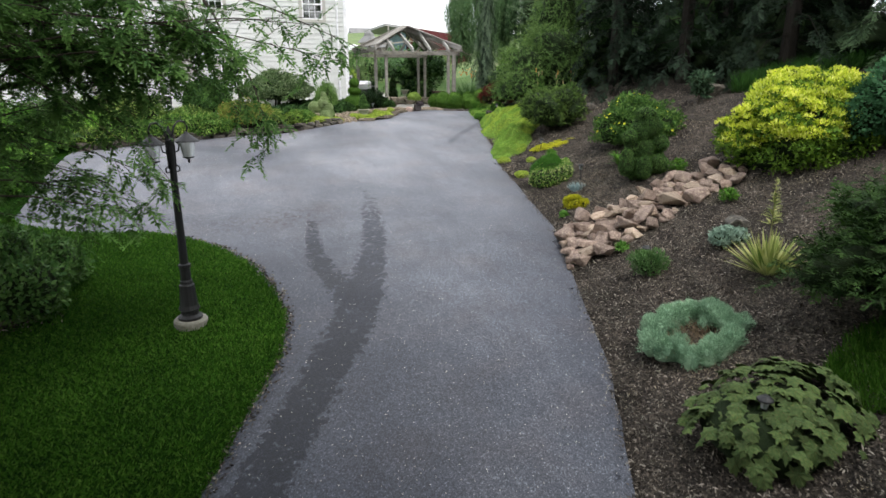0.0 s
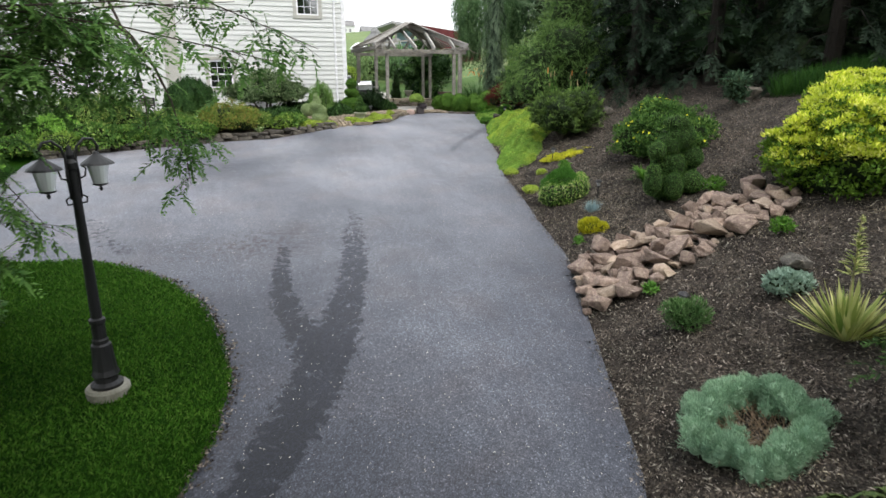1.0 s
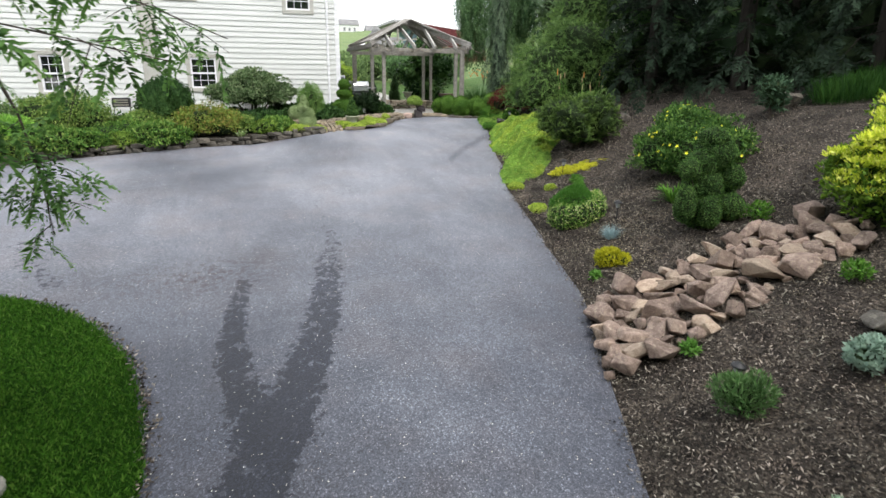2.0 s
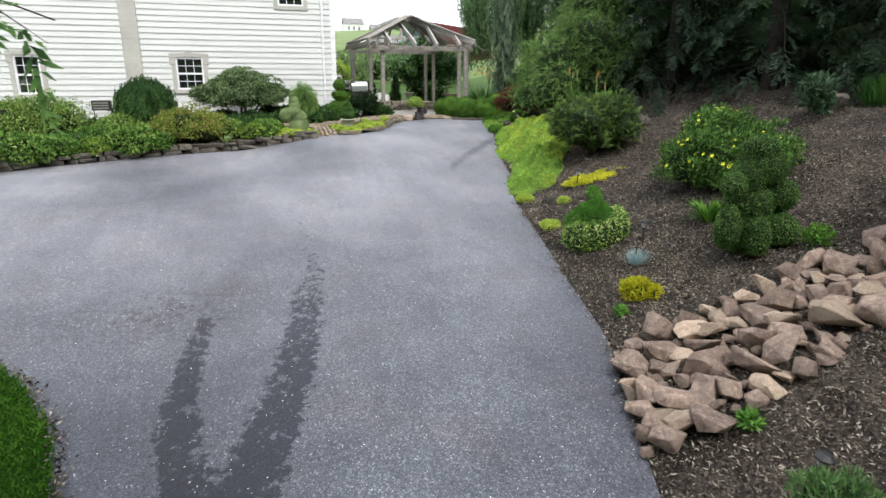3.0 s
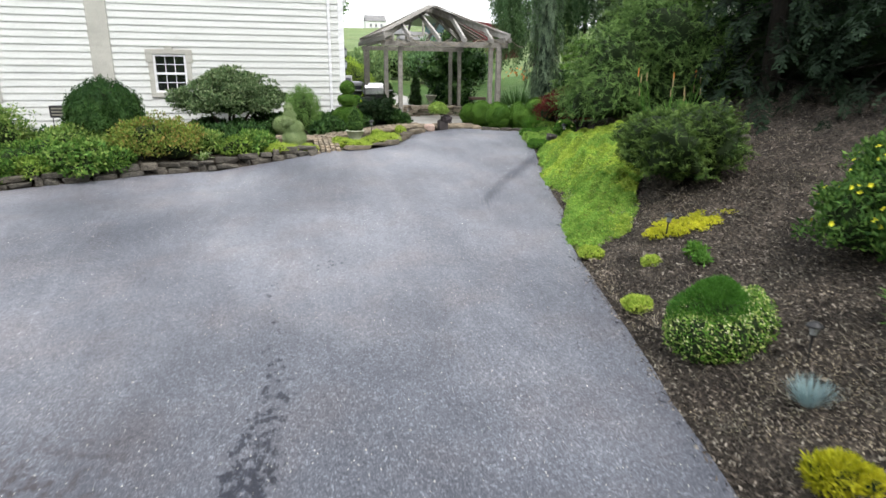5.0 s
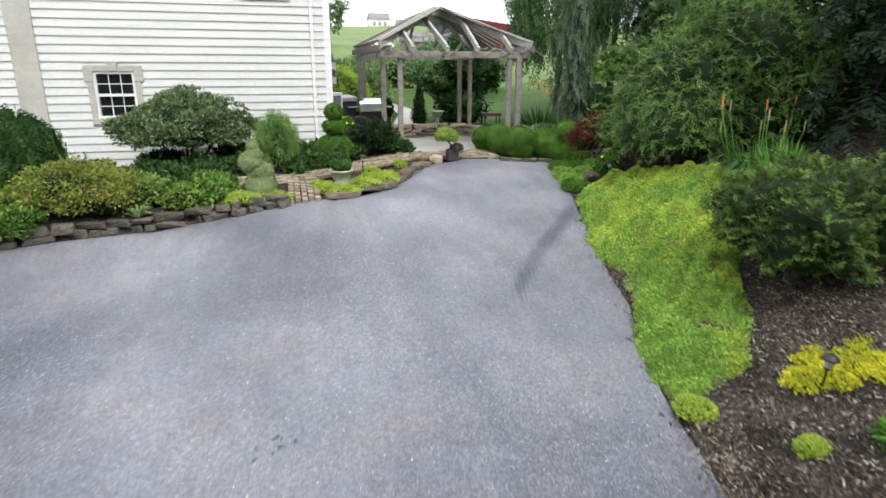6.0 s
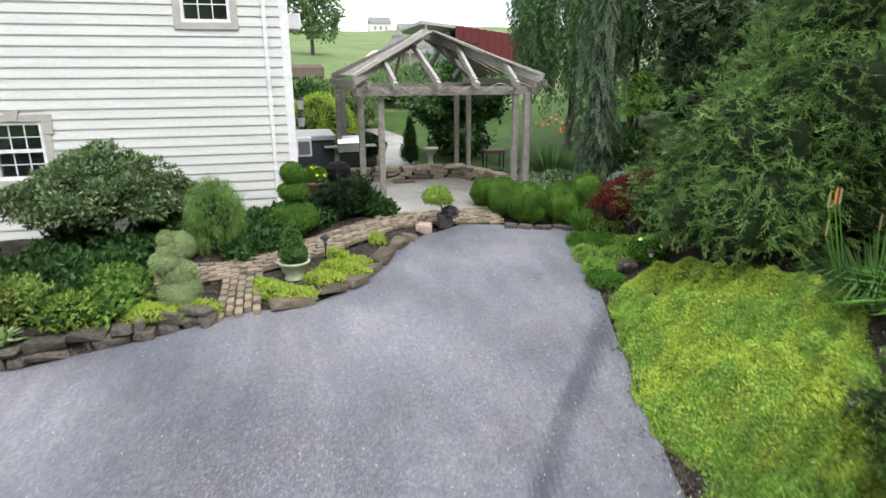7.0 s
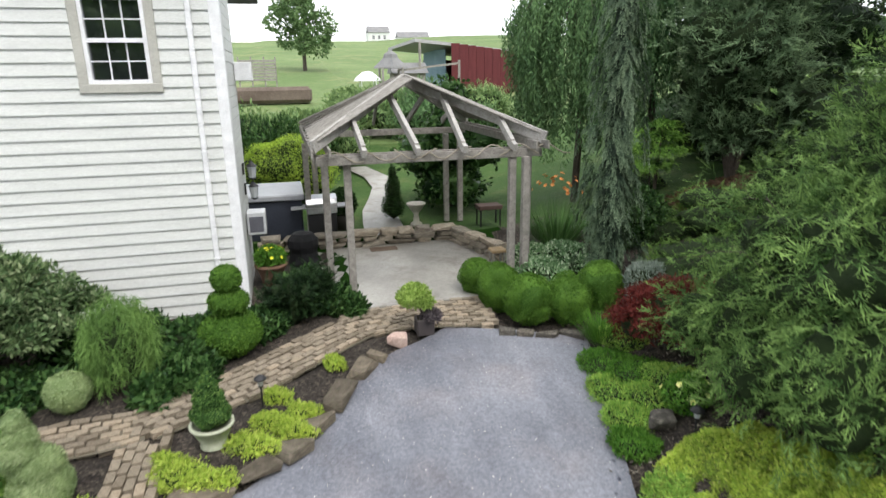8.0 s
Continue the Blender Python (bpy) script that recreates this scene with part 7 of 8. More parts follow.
for i, (x, y, r, h, m) in enumerate(((-4.65, -4.4, 0.78, 0.84, AZALEA), (-3.75, -4.05, 0.42, 0.5, GREENAZ), (-8.2, -3.85, 0.8, 1.12, GREENAZ), (-9.1, -4.1, 0.85, 1.0, GREENAZ), (-6.35, -4.1, 0.62, 0.62, GREENAZ), (-10.3, -4.6, 0.9, 1.0, RHODO), (-11.6, -5.4, 0.9, 0.9, FERN), (-9.35, -5.6, 0.55, 0.75, LIME))):
    bushy("azalea", x, y, [(0, 0, h * 0.5, r, r * 0.7, h * 0.5), (r * 0.45, -r * 0.2, h * 0.38, r * 0.6, r * 0.5, h * 0.42), (-r * 0.45, 0, h * 0.4, r * 0.6, r * 0.5, h * 0.42)], int(300 * r), (0.14, 0.09), int(8500 * r), 0.068, 0.031, m, "rounded azalea with bronze-green leaves" if m is AZALEA else "rounded leafy green shrub in the house bed", "shrub", "house bed shrubs", core=0.78, loose=0.14, up=0.5, seed=510 + i)
for i, (x, y, r, m) in enumerate(((-2.55, -4.3, 0.40, FERN), (-2.95, -4.35, 0.42, FERN), (-5.45, -4.95, 0.42, FERN), (-6.05, -5.15, 0.48, FERN), (-6.75, -5.35, 0.5, FERN), (-7.5, -5.6, 0.52, FERN), (-8.25, -5.85, 0.55, FERN), (-9.1, -6.35, 0.55, FERN), (-6.9, -4.75, 0.5, FERN), (-7.7, -4.95, 0.5, FERN), (-8.6, -5.2, 0.5, FERN), (-3.3, -3.9, 0.4, DEEP), (-2.5, -3.7, 0.3, FERN), (-4.4, -3.3, 0.5, DEEP), (-0.9, -1.4, 0.45, DEEP), (-0.75, -2.2, 0.4, DEEP), (-2.4, -1.1, 0.45, DEEP), (-3.9, -0.9, 0.45, DEEP), (-2.3, -2.3, 0.3, DEEP), (-5.0, -2.4, 0.5, DEEP), (-1.6, -1.0, 0.45, DEEP), (-3.4, -2.8, 0.45, DEEP), (-0.95, -2.75, 0.3, DEEP), (-0.6, -2.55, 0.3, DEEP), (-0.4, -1.2, 0.4, DEEP), (0.15, -1.3, 0.35, DEEP), (-2.8, -2.9, 0.4, DEEP), (-2.9, -2.1, 0.45, DEEP), (-3.9, -2.2, 0.45, DEEP), (-2.0, -1.5, 0.45, DEEP), (-2.75, -3.4, 0.3, FERN), (-7.0, -3.4, 0.5, DEEP), (-10.0, -6.9, 0.5, FERN))):
    if m is FERN and y < -4.6:
        r, y = r * (0.82, 1.12, 0.95, 1.2, 0.72)[i % 5], y - 0.14
    shrub("hosta" if m is FERN else "pachysandra", x, y, [(0, 0, r * 0.35, r, r * 0.85, r * 0.55), (r * 0.5, 0.1, r * 0.3, r * 0.6, r * 0.6, r * 0.5)], 3000 if m is FERN else 1500, (0.10, 0.07, 0.085)[i % 3] if m is FERN else 0.12, (0.05, 0.026, 0.03)[i % 3] if m is FERN else 0.055, (HOSTA, HOSTA2, HOSTA3)[i * 2 % 3] if m is FERN else m, "fresh green leafy perennial in the house bed" if m is FERN else "dark glossy leafy plant by the house wall", "plant", "house bed plants", stem=0.008, up=0.35, core=0.78, lump=0.22, freq=5, depth=0.16, seed=530 + i)
for i, (x, y, r) in enumerate(((-1.5, -4.55, 0.24), (-1.95, -4.62, 0.22), (-0.5, -4.35, 0.26), (-0.2, -4.45, 0.2), (0.4, -3.65, 0.22), (0.2, -4.0, 0.24), (0.62, -3.85, 0.2), (0.45, -3.15, 0.14), (1.2, -2.5, 0.12), (0.75, -3.5, 0.16), (-2.2, -4.6, 0.18), (-0.62, -4.1, 0.16))):
    shrub("sedum_tuft", x, y, [(0, 0, 0.03, r, r * 0.8, 0.10), (r * 0.7, -r * 0.4, 0.02, r * 0.6, r * 0.5, 0.08), (-r * 0.6, r * 0.4, 0.03, r * 0.6, r * 0.5, 0.1)], int(1900 * r / 0.15), 0.045, 0.014, SEDUM, "low yellow-green sedum tuft by the path", "plant", "sedum tufts", stem=0.004, up=0.7, core=0.6, depth=0.25, lump=0.3, seed=560 + i)
for i, (x, y, r, h, m) in enumerate(((0.65, -0.75, 0.45, 0.8, DEEP), (1.05, -0.45, 0.42, 0.75, DEEP), (1.35, -0.55, 0.36, 0.4, DEEP), (0.95, 0.1, 0.4, 0.6, DEEP), (1.6, -0.75, 0.25, 0.3, DEEP), (0.3, -1.0, 0.3, 0.35, DEEP))):
    if i < 2:
        frond_bush("dark_evergreen", x, y, [(0, 0, h * 0.5, r * 0.9, r * 0.9, h * 0.45), (r * 0.3, -r * 0.3, h * 0.4, r * 0.6, r * 0.6, h * 0.5)], 420, 0.2, frondy("dark_evergreen_frond", (0.006, 0.017, 0.007), (0.034, 0.072, 0.024), 2.0), "dark evergreen shrub beside the pergola post", "shrub", "evergreens by the pergola", shapes=FLAT, core=0.62, loose=0.25, up=0.5, out=0.5, lump=0.3, seed=580 + i)
    else:
        shrub("dark_evergreen", x, y, [(0, 0, h * 0.45, r, r, h * 0.45), (r * 0.3, -r * 0.3, h * 0.35, r * 0.7, r * 0.7, h * 0.4)], 1900, 0.11, 0.05, m, "dark leafy evergreen shrub beside the pergola post", "shrub", "evergreens by the pergola", up=0.3, core=0.7, lump=0.25, depth=0.16, seed=580 + i)
# cone in a pale urn
cp = thing("potted_cone", -0.22, -3.82, gz(-0.22, -3.82), "clipped cone shrub in a pale ceramic pot", "potted plant")
part("pot", turned([(0.14, 0.0), (0.15, 0.02), (0.12, 0.05), (0.17, 0.13), (0.215, 0.24), (0.235, 0.25), (0.235, 0.275), (0.20, 0.275), (0.19, 0.24)], 20), shade("pale_glaze", (0.36, 0.38, 0.27), (0.48, 0.50, 0.38), 0.6, 3, 30, 0.15), cp, "pale sage ceramic bowl", smooth=True)
put("foliage", crown_mesh("foliage", [(0, 0, 0.38, 0.20, 0.20, 0.16), (0, 0, 0.52, 0.16, 0.16, 0.16), (0, 0, 0.66, 0.10, 0.10, 0.14), (0, 0, 0.76, 0.05, 0.05, 0.09)], 9000, 0.03, 0.014, core=0.92, depth=0.05, seed=590), CLOUD, cp)
solar_light(0.28, -3.25, 0.42)
# pot with a small tree
pt_ = thing("potted_azalea", 2.62, -1.7, gz(2.62, -1.7), "small rounded azalea in a dark square pot", "potted plant")
part("pot", boxed(-0.13, 0.13, -0.13, 0.13, 0.0, 0.26, 0.015), plain("dark_pot", (0.055, 0.045, 0.045), 0.6), pt_)
part("soil", boxed(-0.115, 0.115, -0.115, 0.115, 0.2, 0.262), MULCH, pt_)
bm = bmesh.new()
tube(bm, [(0, 0, 0.25), (-0.06, 0.0, 0.4), (-0.14, 0.03, 0.55)], [0.018, 0.015, 0.01], 6)
part("stem", bm, BARK, pt_)
put("foliage", crown_mesh("foliage", [(-0.14, 0.05, 0.58, 0.26, 0.26, 0.17), (-0.02, -0.05, 0.52, 0.16, 0.16, 0.1)], 3200, 0.05, 0.02, up=0.5, core=0.7, seed=591), leafy("bonsai_leaf", (0.13, 0.22, 0.04), (0.28, 0.38, 0.10)), pt_)
put("underplanting", crown_mesh("underplanting", [(0.1, -0.04, 0.27, 0.15, 0.15, 0.1)], 900, 0.07, 0.02, up=0.6, core=0.6, seed=592), leafy("purple_leaf", (0.06, 0.05, 0.06), (0.14, 0.12, 0.13)), pt_)
# small black sign box on the wall side
ub = thing("mailbox_stand", -7.45, -0.75, gz(-7.45, -0.75), "black metal stand with a ribbed box by the wall", "stand")
bm = bmesh.new()
for x in (-0.24, 0.24):
    tube(bm, [(x, 0, 0), (x, 0, 0.62)], 0.014, 6)
part("frame", bm, BLACK, ub)
part("box", boxed(-0.27, 0.27, -0.12, 0.12, 0.5, 0.8, 0.01), BLACK, ub)
bm = bmesh.new()
for i in range(3):
    box(bm, -0.22, 0.22, -0.128, -0.122, 0.55 + 0.08 * i, 0.59 + 0.08 * i)
part("slat", bm, CONCRETE, ub)

# ---- patio things ----
tub = thing("hot_tub", 0.38, 4.75, 0.3, "dark blue square hot tub under a grey cover", "hot tub")
part("shell", boxed(-0.68, 0.70, -0.85, 0.85, 0, 0.92, 0.03), shade("navy_panel", (0.018, 0.022, 0.035), (0.032, 0.038, 0.055), 0.6, 2, 20, 0.1), tub)
part("cover", boxed(-0.74, 0.76, -0.92, 0.92, 0.92, 1.06, 0.03), shade("grey_vinyl", (0.30, 0.31, 0.33), (0.40, 0.41, 0.43), 0.5, 1.5, 30, 0.15), tub, "grey vinyl cover")
hp = thing("heat_pump_box", 0.2, 1.15, 1.2, "pale grey cased unit on the side wall", "air unit")
part("case", boxed(-0.16, 0.16, -0.2, 0.2, 0, 0.4, 0.01), plain("pale_grey_case", (0.5, 0.51, 0.52), 0.5), hp)
part("bracket", boxed(-0.30, -0.15, -0.02, 0.02, 0.02, 0.08), BLACK, hp)
part("grille", boxed(-0.12, 0.12, -0.208, -0.201, 0.05, 0.33), plain("dark_grille", (0.10, 0.10, 0.12), 0.6), hp, "dark recessed grille")
cg = thing("covered_grill", 1.0, 2.2, 0.185, "round grill under a black fabric cover", "grill")
part("cover", turned([(0.30, 0.0), (0.31, 0.1), (0.27, 0.3), (0.31, 0.42), (0.30, 0.56), (0.2, 0.68), (0.04, 0.72)], 14), shade("black_cover", (0.010, 0.010, 0.011), (0.022, 0.022, 0.024), 0.8, 3.0, 30.0, 0.5, 0.02), cg)
for k in range(3):
    part("foot", boxed(-0.03, 0.03, -0.03, 0.03, -0.004, 0.03, 0, pose(0.26 * math.cos(2.1 * k), 0.26 * math.sin(2.1 * k), 0)), BLACK, cg)
gr = thing("gas_grill", 1.5, 3.85, 0.3, "gas grill with a stainless lid and side shelves", "grill")
STEEL = plain("brushed_steel", (0.62, 0.63, 0.65), 0.3, 1.0)
part("cart", boxed(-0.32, 0.32, -0.24, 0.24, 0.05, 0.62, 0.01), BLACK, gr)
part("firebox", boxed(-0.34, 0.34, -0.27, 0.27, 0.62, 0.78, 0.02), STEEL, gr)
bm = bmesh.new()
prof = [(-0.27, 0.78), (-0.27, 0.86), (-0.2, 0.97), (-0.05, 1.03), (0.1, 1.02), (0.22, 0.94), (0.27, 0.84), (0.27, 0.78)]
a_ = [bm.verts.new((-0.34, y, z)) for y, z in prof]
b_ = [bm.verts.new((0.34, y, z)) for y, z in prof]
for i in range(len(prof)):
    bm.faces.new((a_[i], a_[(i + 1) % 8], b_[(i + 1) % 8], b_[i]))
bm.faces.new(a_[::-1]); bm.faces.new(b_)
part("lid", bm, STEEL, gr, "rounded stainless lid")
for sgn in (-1, 1):
    part("side_shelf", boxed(*sorted((sgn * 0.35, sgn * 0.68)), -0.22, 0.22, 0.74, 0.775, 0.008), plain("grey_shelf", (0.4, 0.41, 0.42), 0.4), gr)
bm = bmesh.new()
tube(bm, [(-0.26, -0.30, 0.86), (0.26, -0.30, 0.86)], 0.012, 8)
part("handle", bm, STEEL, gr)
for sx in (-0.28, 0.28):
    part("wheel", turned([(0.07, -0.02), (0.07, 0.02)], 14, sx, 0.0), BLACK, gr).matrix_basis = Matrix.Translation((0, 0, 0.05)) @ pose(0, 0, 0, 0, 0, 0)
fp = thing("flower_pot", 0.38, 0.9, gz(0.38, 0.9), "terracotta pot of yellow flowers by the house", "potted plant")
part("pot", turned([(0.16, 0), (0.2, 0.25), (0.26, 0.42), (0.29, 0.43), (0.29, 0.48), (0.25, 0.48)], 18), shade("terracotta", (0.16, 0.09, 0.06), (0.24, 0.14, 0.10), 0.8), fp, smooth=True)
put("foliage", crown_mesh("foliage", [(0, 0, 0.58, 0.27, 0.27, 0.2)], 1600, 0.07, 0.03, up=0.5, core=0.6, seed=595), FERN, fp)
flowers_on(fp, [(0, 0, 0.6, 0.28, 0.28, 0.22)], 22, 0.08, PETALY, 596, low=-0.1)
ur = thing("pedestal_urn", 3.83, 4.4, 0.3, "cream stone pedestal urn on the terrace", "urn")
part("pedestal", turned([(0.15, 0), (0.15, 0.06), (0.08, 0.1), (0.06, 0.3), (0.09, 0.34)], 16), plain("cream_stone", (0.55, 0.52, 0.44), 0.8), ur, smooth=True)
part("bowl", turned([(0.06, 0.33), (0.14, 0.40), (0.2, 0.52), (0.24, 0.54), (0.24, 0.57), (0.2, 0.57), (0.15, 0.5)], 18), plain("cream_stone", (0.55, 0.52, 0.44), 0.8), ur, smooth=True)
be = thing("patio_table", 5.55, 3.9, gz(5.55, 3.9), "small dark metal table behind the patio wall", "table")
part("tabletop", boxed(-0.3, 0.3, -0.2, 0.2, 0.42, 0.52, 0.01), plain("rust_metal", (0.07, 0.04, 0.03), 0.7), be)
for x in (-0.25, 0.25):
    for y in (-0.16, 0.16):
        part("leg", boxed(x - 0.015, x + 0.015, y - 0.015, y + 0.015, 0, 0.42), BLACK, be)
st2 = thing("wooden_stool", 4.75, 1.0, 0.185, "low square wooden stool at the patio edge", "stool")
part("seat", boxed(-0.15, 0.15, -0.15, 0.15, 0.3, 0.36, 0.01), shade("tan_wood", (0.26, 0.18, 0.09), (0.38, 0.27, 0.14), 0.7), st2)
for x in (-0.11, 0.11):
    for y in (-0.11, 0.11):
        part("leg", boxed(x - 0.02, x + 0.02, y - 0.02, y + 0.02, 0, 0.3), WEATHERED, st2)
tagged(part("door_mat", boxed(2.45, 3.05, 2.75, 3.05, 0.186, 0.2, 0.004), shade("brown_mat", (0.10, 0.07, 0.05), (0.16, 0.12, 0.09), 0.95, 4, 60, 0.6)), "worn brown mat lying on the patio", "mat")
tubp = thing("barrel_planter", 2.05, 4.6, 0.3, "dark barrel planter with leafy plant", "potted plant")
part("pot", turned([(0.22, 0), (0.27, 0.2), (0.25, 0.4), (0.22, 0.4)], 16), plain("dark_barrel", (0.06, 0.05, 0.04), 0.7), tubp, smooth=True)
put("foliage", crown_mesh("foliage", [(0, 0, 0.65, 0.32, 0.32, 0.32)], 1800, 0.09, 0.045, up=0.3, core=0.6, seed=597), DEEP, tubp)
bm = bmesh.new()
pth = [(2.95, 3.6, 0.5), (3.05, 5.0, 0.48), (3.2, 6.4, 0.46), (3.55, 7.8, 0.44), (3.85, 9.2, 0.42), (3.75, 10.6, 0.4), (3.2, 12.0, 0.4)]
vs = [[bm.verts.new((x + sgn * w, y, gz(x + sgn * w, y) + 0.015)) for sgn in (-1, 1)] for x, y, w in pth]
for a, b in zip(vs, vs[1:]):
    bm.faces.new((a[0], a[1], b[1], b[0]))
tagged(part("garden_path", bm, SLATE), "pale gravel path winding up to the field", "path", kind="structure")
forest_tree(5.4, 6.6, 3.3, 1.3, 11000, 260, DEEP, -0.1, "laurel_tree", "dark rounded leafy tree behind the patio", (0.13, 0.07))
shrub("small_conifer", 3.4, 5.2, [(0, 0, 0.35, 0.28, 0.28, 0.35), (0, 0, 0.75, 0.2, 0.2, 0.35), (0, 0, 1.1, 0.11, 0.11, 0.3)], 4500, 0.06, 0.015, DEEP, "small dark upright conifer on the terrace", "conifer", seed=261)
shrub("golden_cypress", 0.75, 8.4, [(0, 0, 0.9, 1.1, 1.0, 0.9), (-0.6, 0.2, 0.7, 0.8, 0.8, 0.8), (0.7, -0.2, 0.8, 0.8, 0.8, 0.85)], 26000, 0.08, 0.016, leafy("golden_cypress_leaf", (0.18, 0.30, 0.035), (0.36, 0.48, 0.075)), "feathery golden-green cypress mound", up=0.4, seed=262, core=0.85, lump=0.15)

# ---- field beyond ----
for i, (x, y, r, h, m) in enumerate(((-0.5, 14, 2.0, 1.5, MEADOWLEAF), (2.0, 15.5, 1.9, 1.3, MEADOWLEAF), (4.2, 17, 1.6, 1.4, MEADOWLEAF), (6.5, 16, 1.4, 1.6, WILLOW), (-3.5, 13, 2.2, 1.9, MEADOWLEAF), (8.5, 15, 1.3, 1.5, WILLOW), (4.6, 24, 1.6, 1.2, MEADOWLEAF), (10.5, 20, 1.6, 1.6, MEADOWLEAF), (0.5, 11.5, 1.5, 1.6, DEEP), (2.2, 12.5, 1.3, 1.5, MEADOWLEAF), (-1.5, 10.5, 1.6, 1.8, DEEP), (5.5, 20.5, 1.6, 1.5, MEADOWLEAF), (7.5, 19.5, 1.2, 1.9, WILLOW))):
    shrub("field_bush", x, y, [(0, 0, h * 0.5, r, r * 0.8, h * 0.55), (r * 0.5, 0, h * 0.4, r * 0.6, r * 0.6, h * 0.5)], 3200, 0.26, 0.065, m, "loose green bush at the field edge", "bush", "field bushes", seed=600 + i, lump=0.3, freq=5, depth=0.22, up=0.7, core=0.6)
ft = forest_tree(3.4, 52, 7.5, 2.6, 15000, 270, leafy("field_tree_leaf", (0.06, 0.11, 0.045), (0.13, 0.20, 0.085)), 1.8, "field_tree", "lone leafy tree standing in the field", (0.27, 0.15), 0)
barn = thing("red_barn", 11.6, 29.0, gz(13, 31) - 0.5, "long dark red lean-to barn with a pale roof edge", "barn")
for a in range(11):
    part("board", boxed(a * 0.48, a * 0.48 + 0.47, 0.0, 0.05, 0, 3.15 - 0.055 * a, 0.008), BARN, barn)
part("wall", boxed(5.2, 5.28, 0.06, 4.2, 0, 2.4), BARN, barn)
part("wall", boxed(0, 5.2, 4.15, 4.2, 0, 2.4), BARN, barn)
part("open_end", boxed(0.0, 0.06, 0.9, 4.1, 0.0, 2.9), shade("blue_grey_panel", (0.16, 0.24, 0.30), (0.22, 0.31, 0.37), 0.8), barn, "blue-grey inner panel")
bm = bmesh.new()
vs = [bm.verts.new(p) for p in ((-2.0, 0.052, 3.37), (5.3, 0.052, 2.66), (5.3, 4.5, 2.45), (-2.0, 4.5, 3.1), (-2.0, 0.052, 3.2), (5.3, 0.052, 2.55), (5.5, 4.5, 2.35), (-2.0, 4.5, 2.95))]
for f4 in ((0, 1, 2, 3), (7, 6, 5, 4), (0, 4, 5, 1), (1, 5, 6, 2), (2, 6, 7, 3), (3, 7, 4, 0)):
    bm.faces.new([vs[k] for k in f4])
part("roof", bm, plain("grey_metal_roof", (0.34, 0.33, 0.33), 0.6), barn)
part("post", boxed(-1.8, -1.7, 0.0, 0.1, 0, 3.2), WEATHERED, barn)
barn.matrix_basis = barn.matrix_basis @ pose(0, 0, 0, 0, 0, 8) @ Matrix.Scale(1.22, 4)
ph = thing("play_tower", 7.4, 27.5, gz(7.4, 27.5), "weathered wooden play tower with a peaked roof", "play tower")
for x in (-0.6, 0.6):
    for y in (-0.6, 0.6):
        part("post", boxed(x - 0.06, x + 0.06, y - 0.06, y + 0.06, 0, 2.2), WEATHERED, ph)
part("deck", boxed(-0.65, 0.65, -0.65, 0.65, 1.1, 1.2), WEATHERED, ph)
part("roof", turned([(1.05, 2.15), (1.0, 2.25), (0.45, 2.75), (0.4, 2.95), (0.05, 3.2)], 4), ROOFING, ph)
part("beam", boxed(0.6, 4.4, -0.05, 0.05, 1.9, 2.02, 0, pose(0, 0, 0, 0, -6, 0)), WEATHERED, ph)
part("end_post", boxed(4.2, 4.32, -0.06, 0.06, 0, 2.6), WEATHERED, ph)
sd_ = thing("garden_shed", 8.75, 29.2, gz(8.75, 29.2), "low grey shed with a shallow gable roof", "shed")
part("wall", boxed(-1.0, 1.0, -0.8, 0.8, 0, 1.75), WEATHERED, sd_)
bm = bmesh.new()
vs = [bm.verts.new(p) for p in ((-1.15, -0.95, 1.7), (1.15, -0.95, 1.7), (1.15, 0.95, 1.7), (-1.15, 0.95, 1.7), (-1.15, 0, 2.35), (1.15, 0, 2.35))]
for f4 in ((0, 1, 5, 4), (2, 3, 4, 5), (0, 4, 3), (1, 2, 5), (0, 3, 2, 1)):
    bm.faces.new([vs[k] for k in f4])
part("roof", bm, ROOFING, sd_)
tn = thing("white_canopy", 5.9, 27.0, gz(5.9, 27.0), "white fabric canopy beside the play tower", "canopy")
part("fabric", turned([(0.8, 1.35), (0.75, 1.5), (0.3, 1.85), (0.05, 1.9)], 6), WHITE, tn)
for k in range(4):
    part("pole", turned([(0.03, 0), (0.03, 1.4)], 6, 0.6 * math.cos(k * 1.57 + 0.8), 0.6 * math.sin(k * 1.57 + 0.8)), WHITE, tn)
wp = thing("log_pile", 0.3, 28.5, gz(0.3, 28.5), "long brown tarpaulin-covered wood pile", "wood pile")
part("cover", boxed(-2.4, 2.4, -0.5, 0.5, 0, 0.95, 0.2), shade("brown_tarp", (0.10, 0.075, 0.06), (0.16, 0.125, 0.10), 0.85, 1.0, 10.0, 0.5, 0.05), wp)
fs = thing("board_shelter", -0.6, 38, gz(-0.6, 38), "grey open-sided board field shelter", "shelter")
for k in range(7):
    part("board", boxed(-1.3, 1.3, -0.04, 0.04, 0.4 + k * 0.22, 0.56 + k * 0.22), WEATHERED, fs)
for x in (-1.3, -0.4, 0.5, 1.3):
    part("post", boxed(x - 0.05, x + 0.05, 0.05, 0.15, 0, 2.1), WEATHERED, fs)
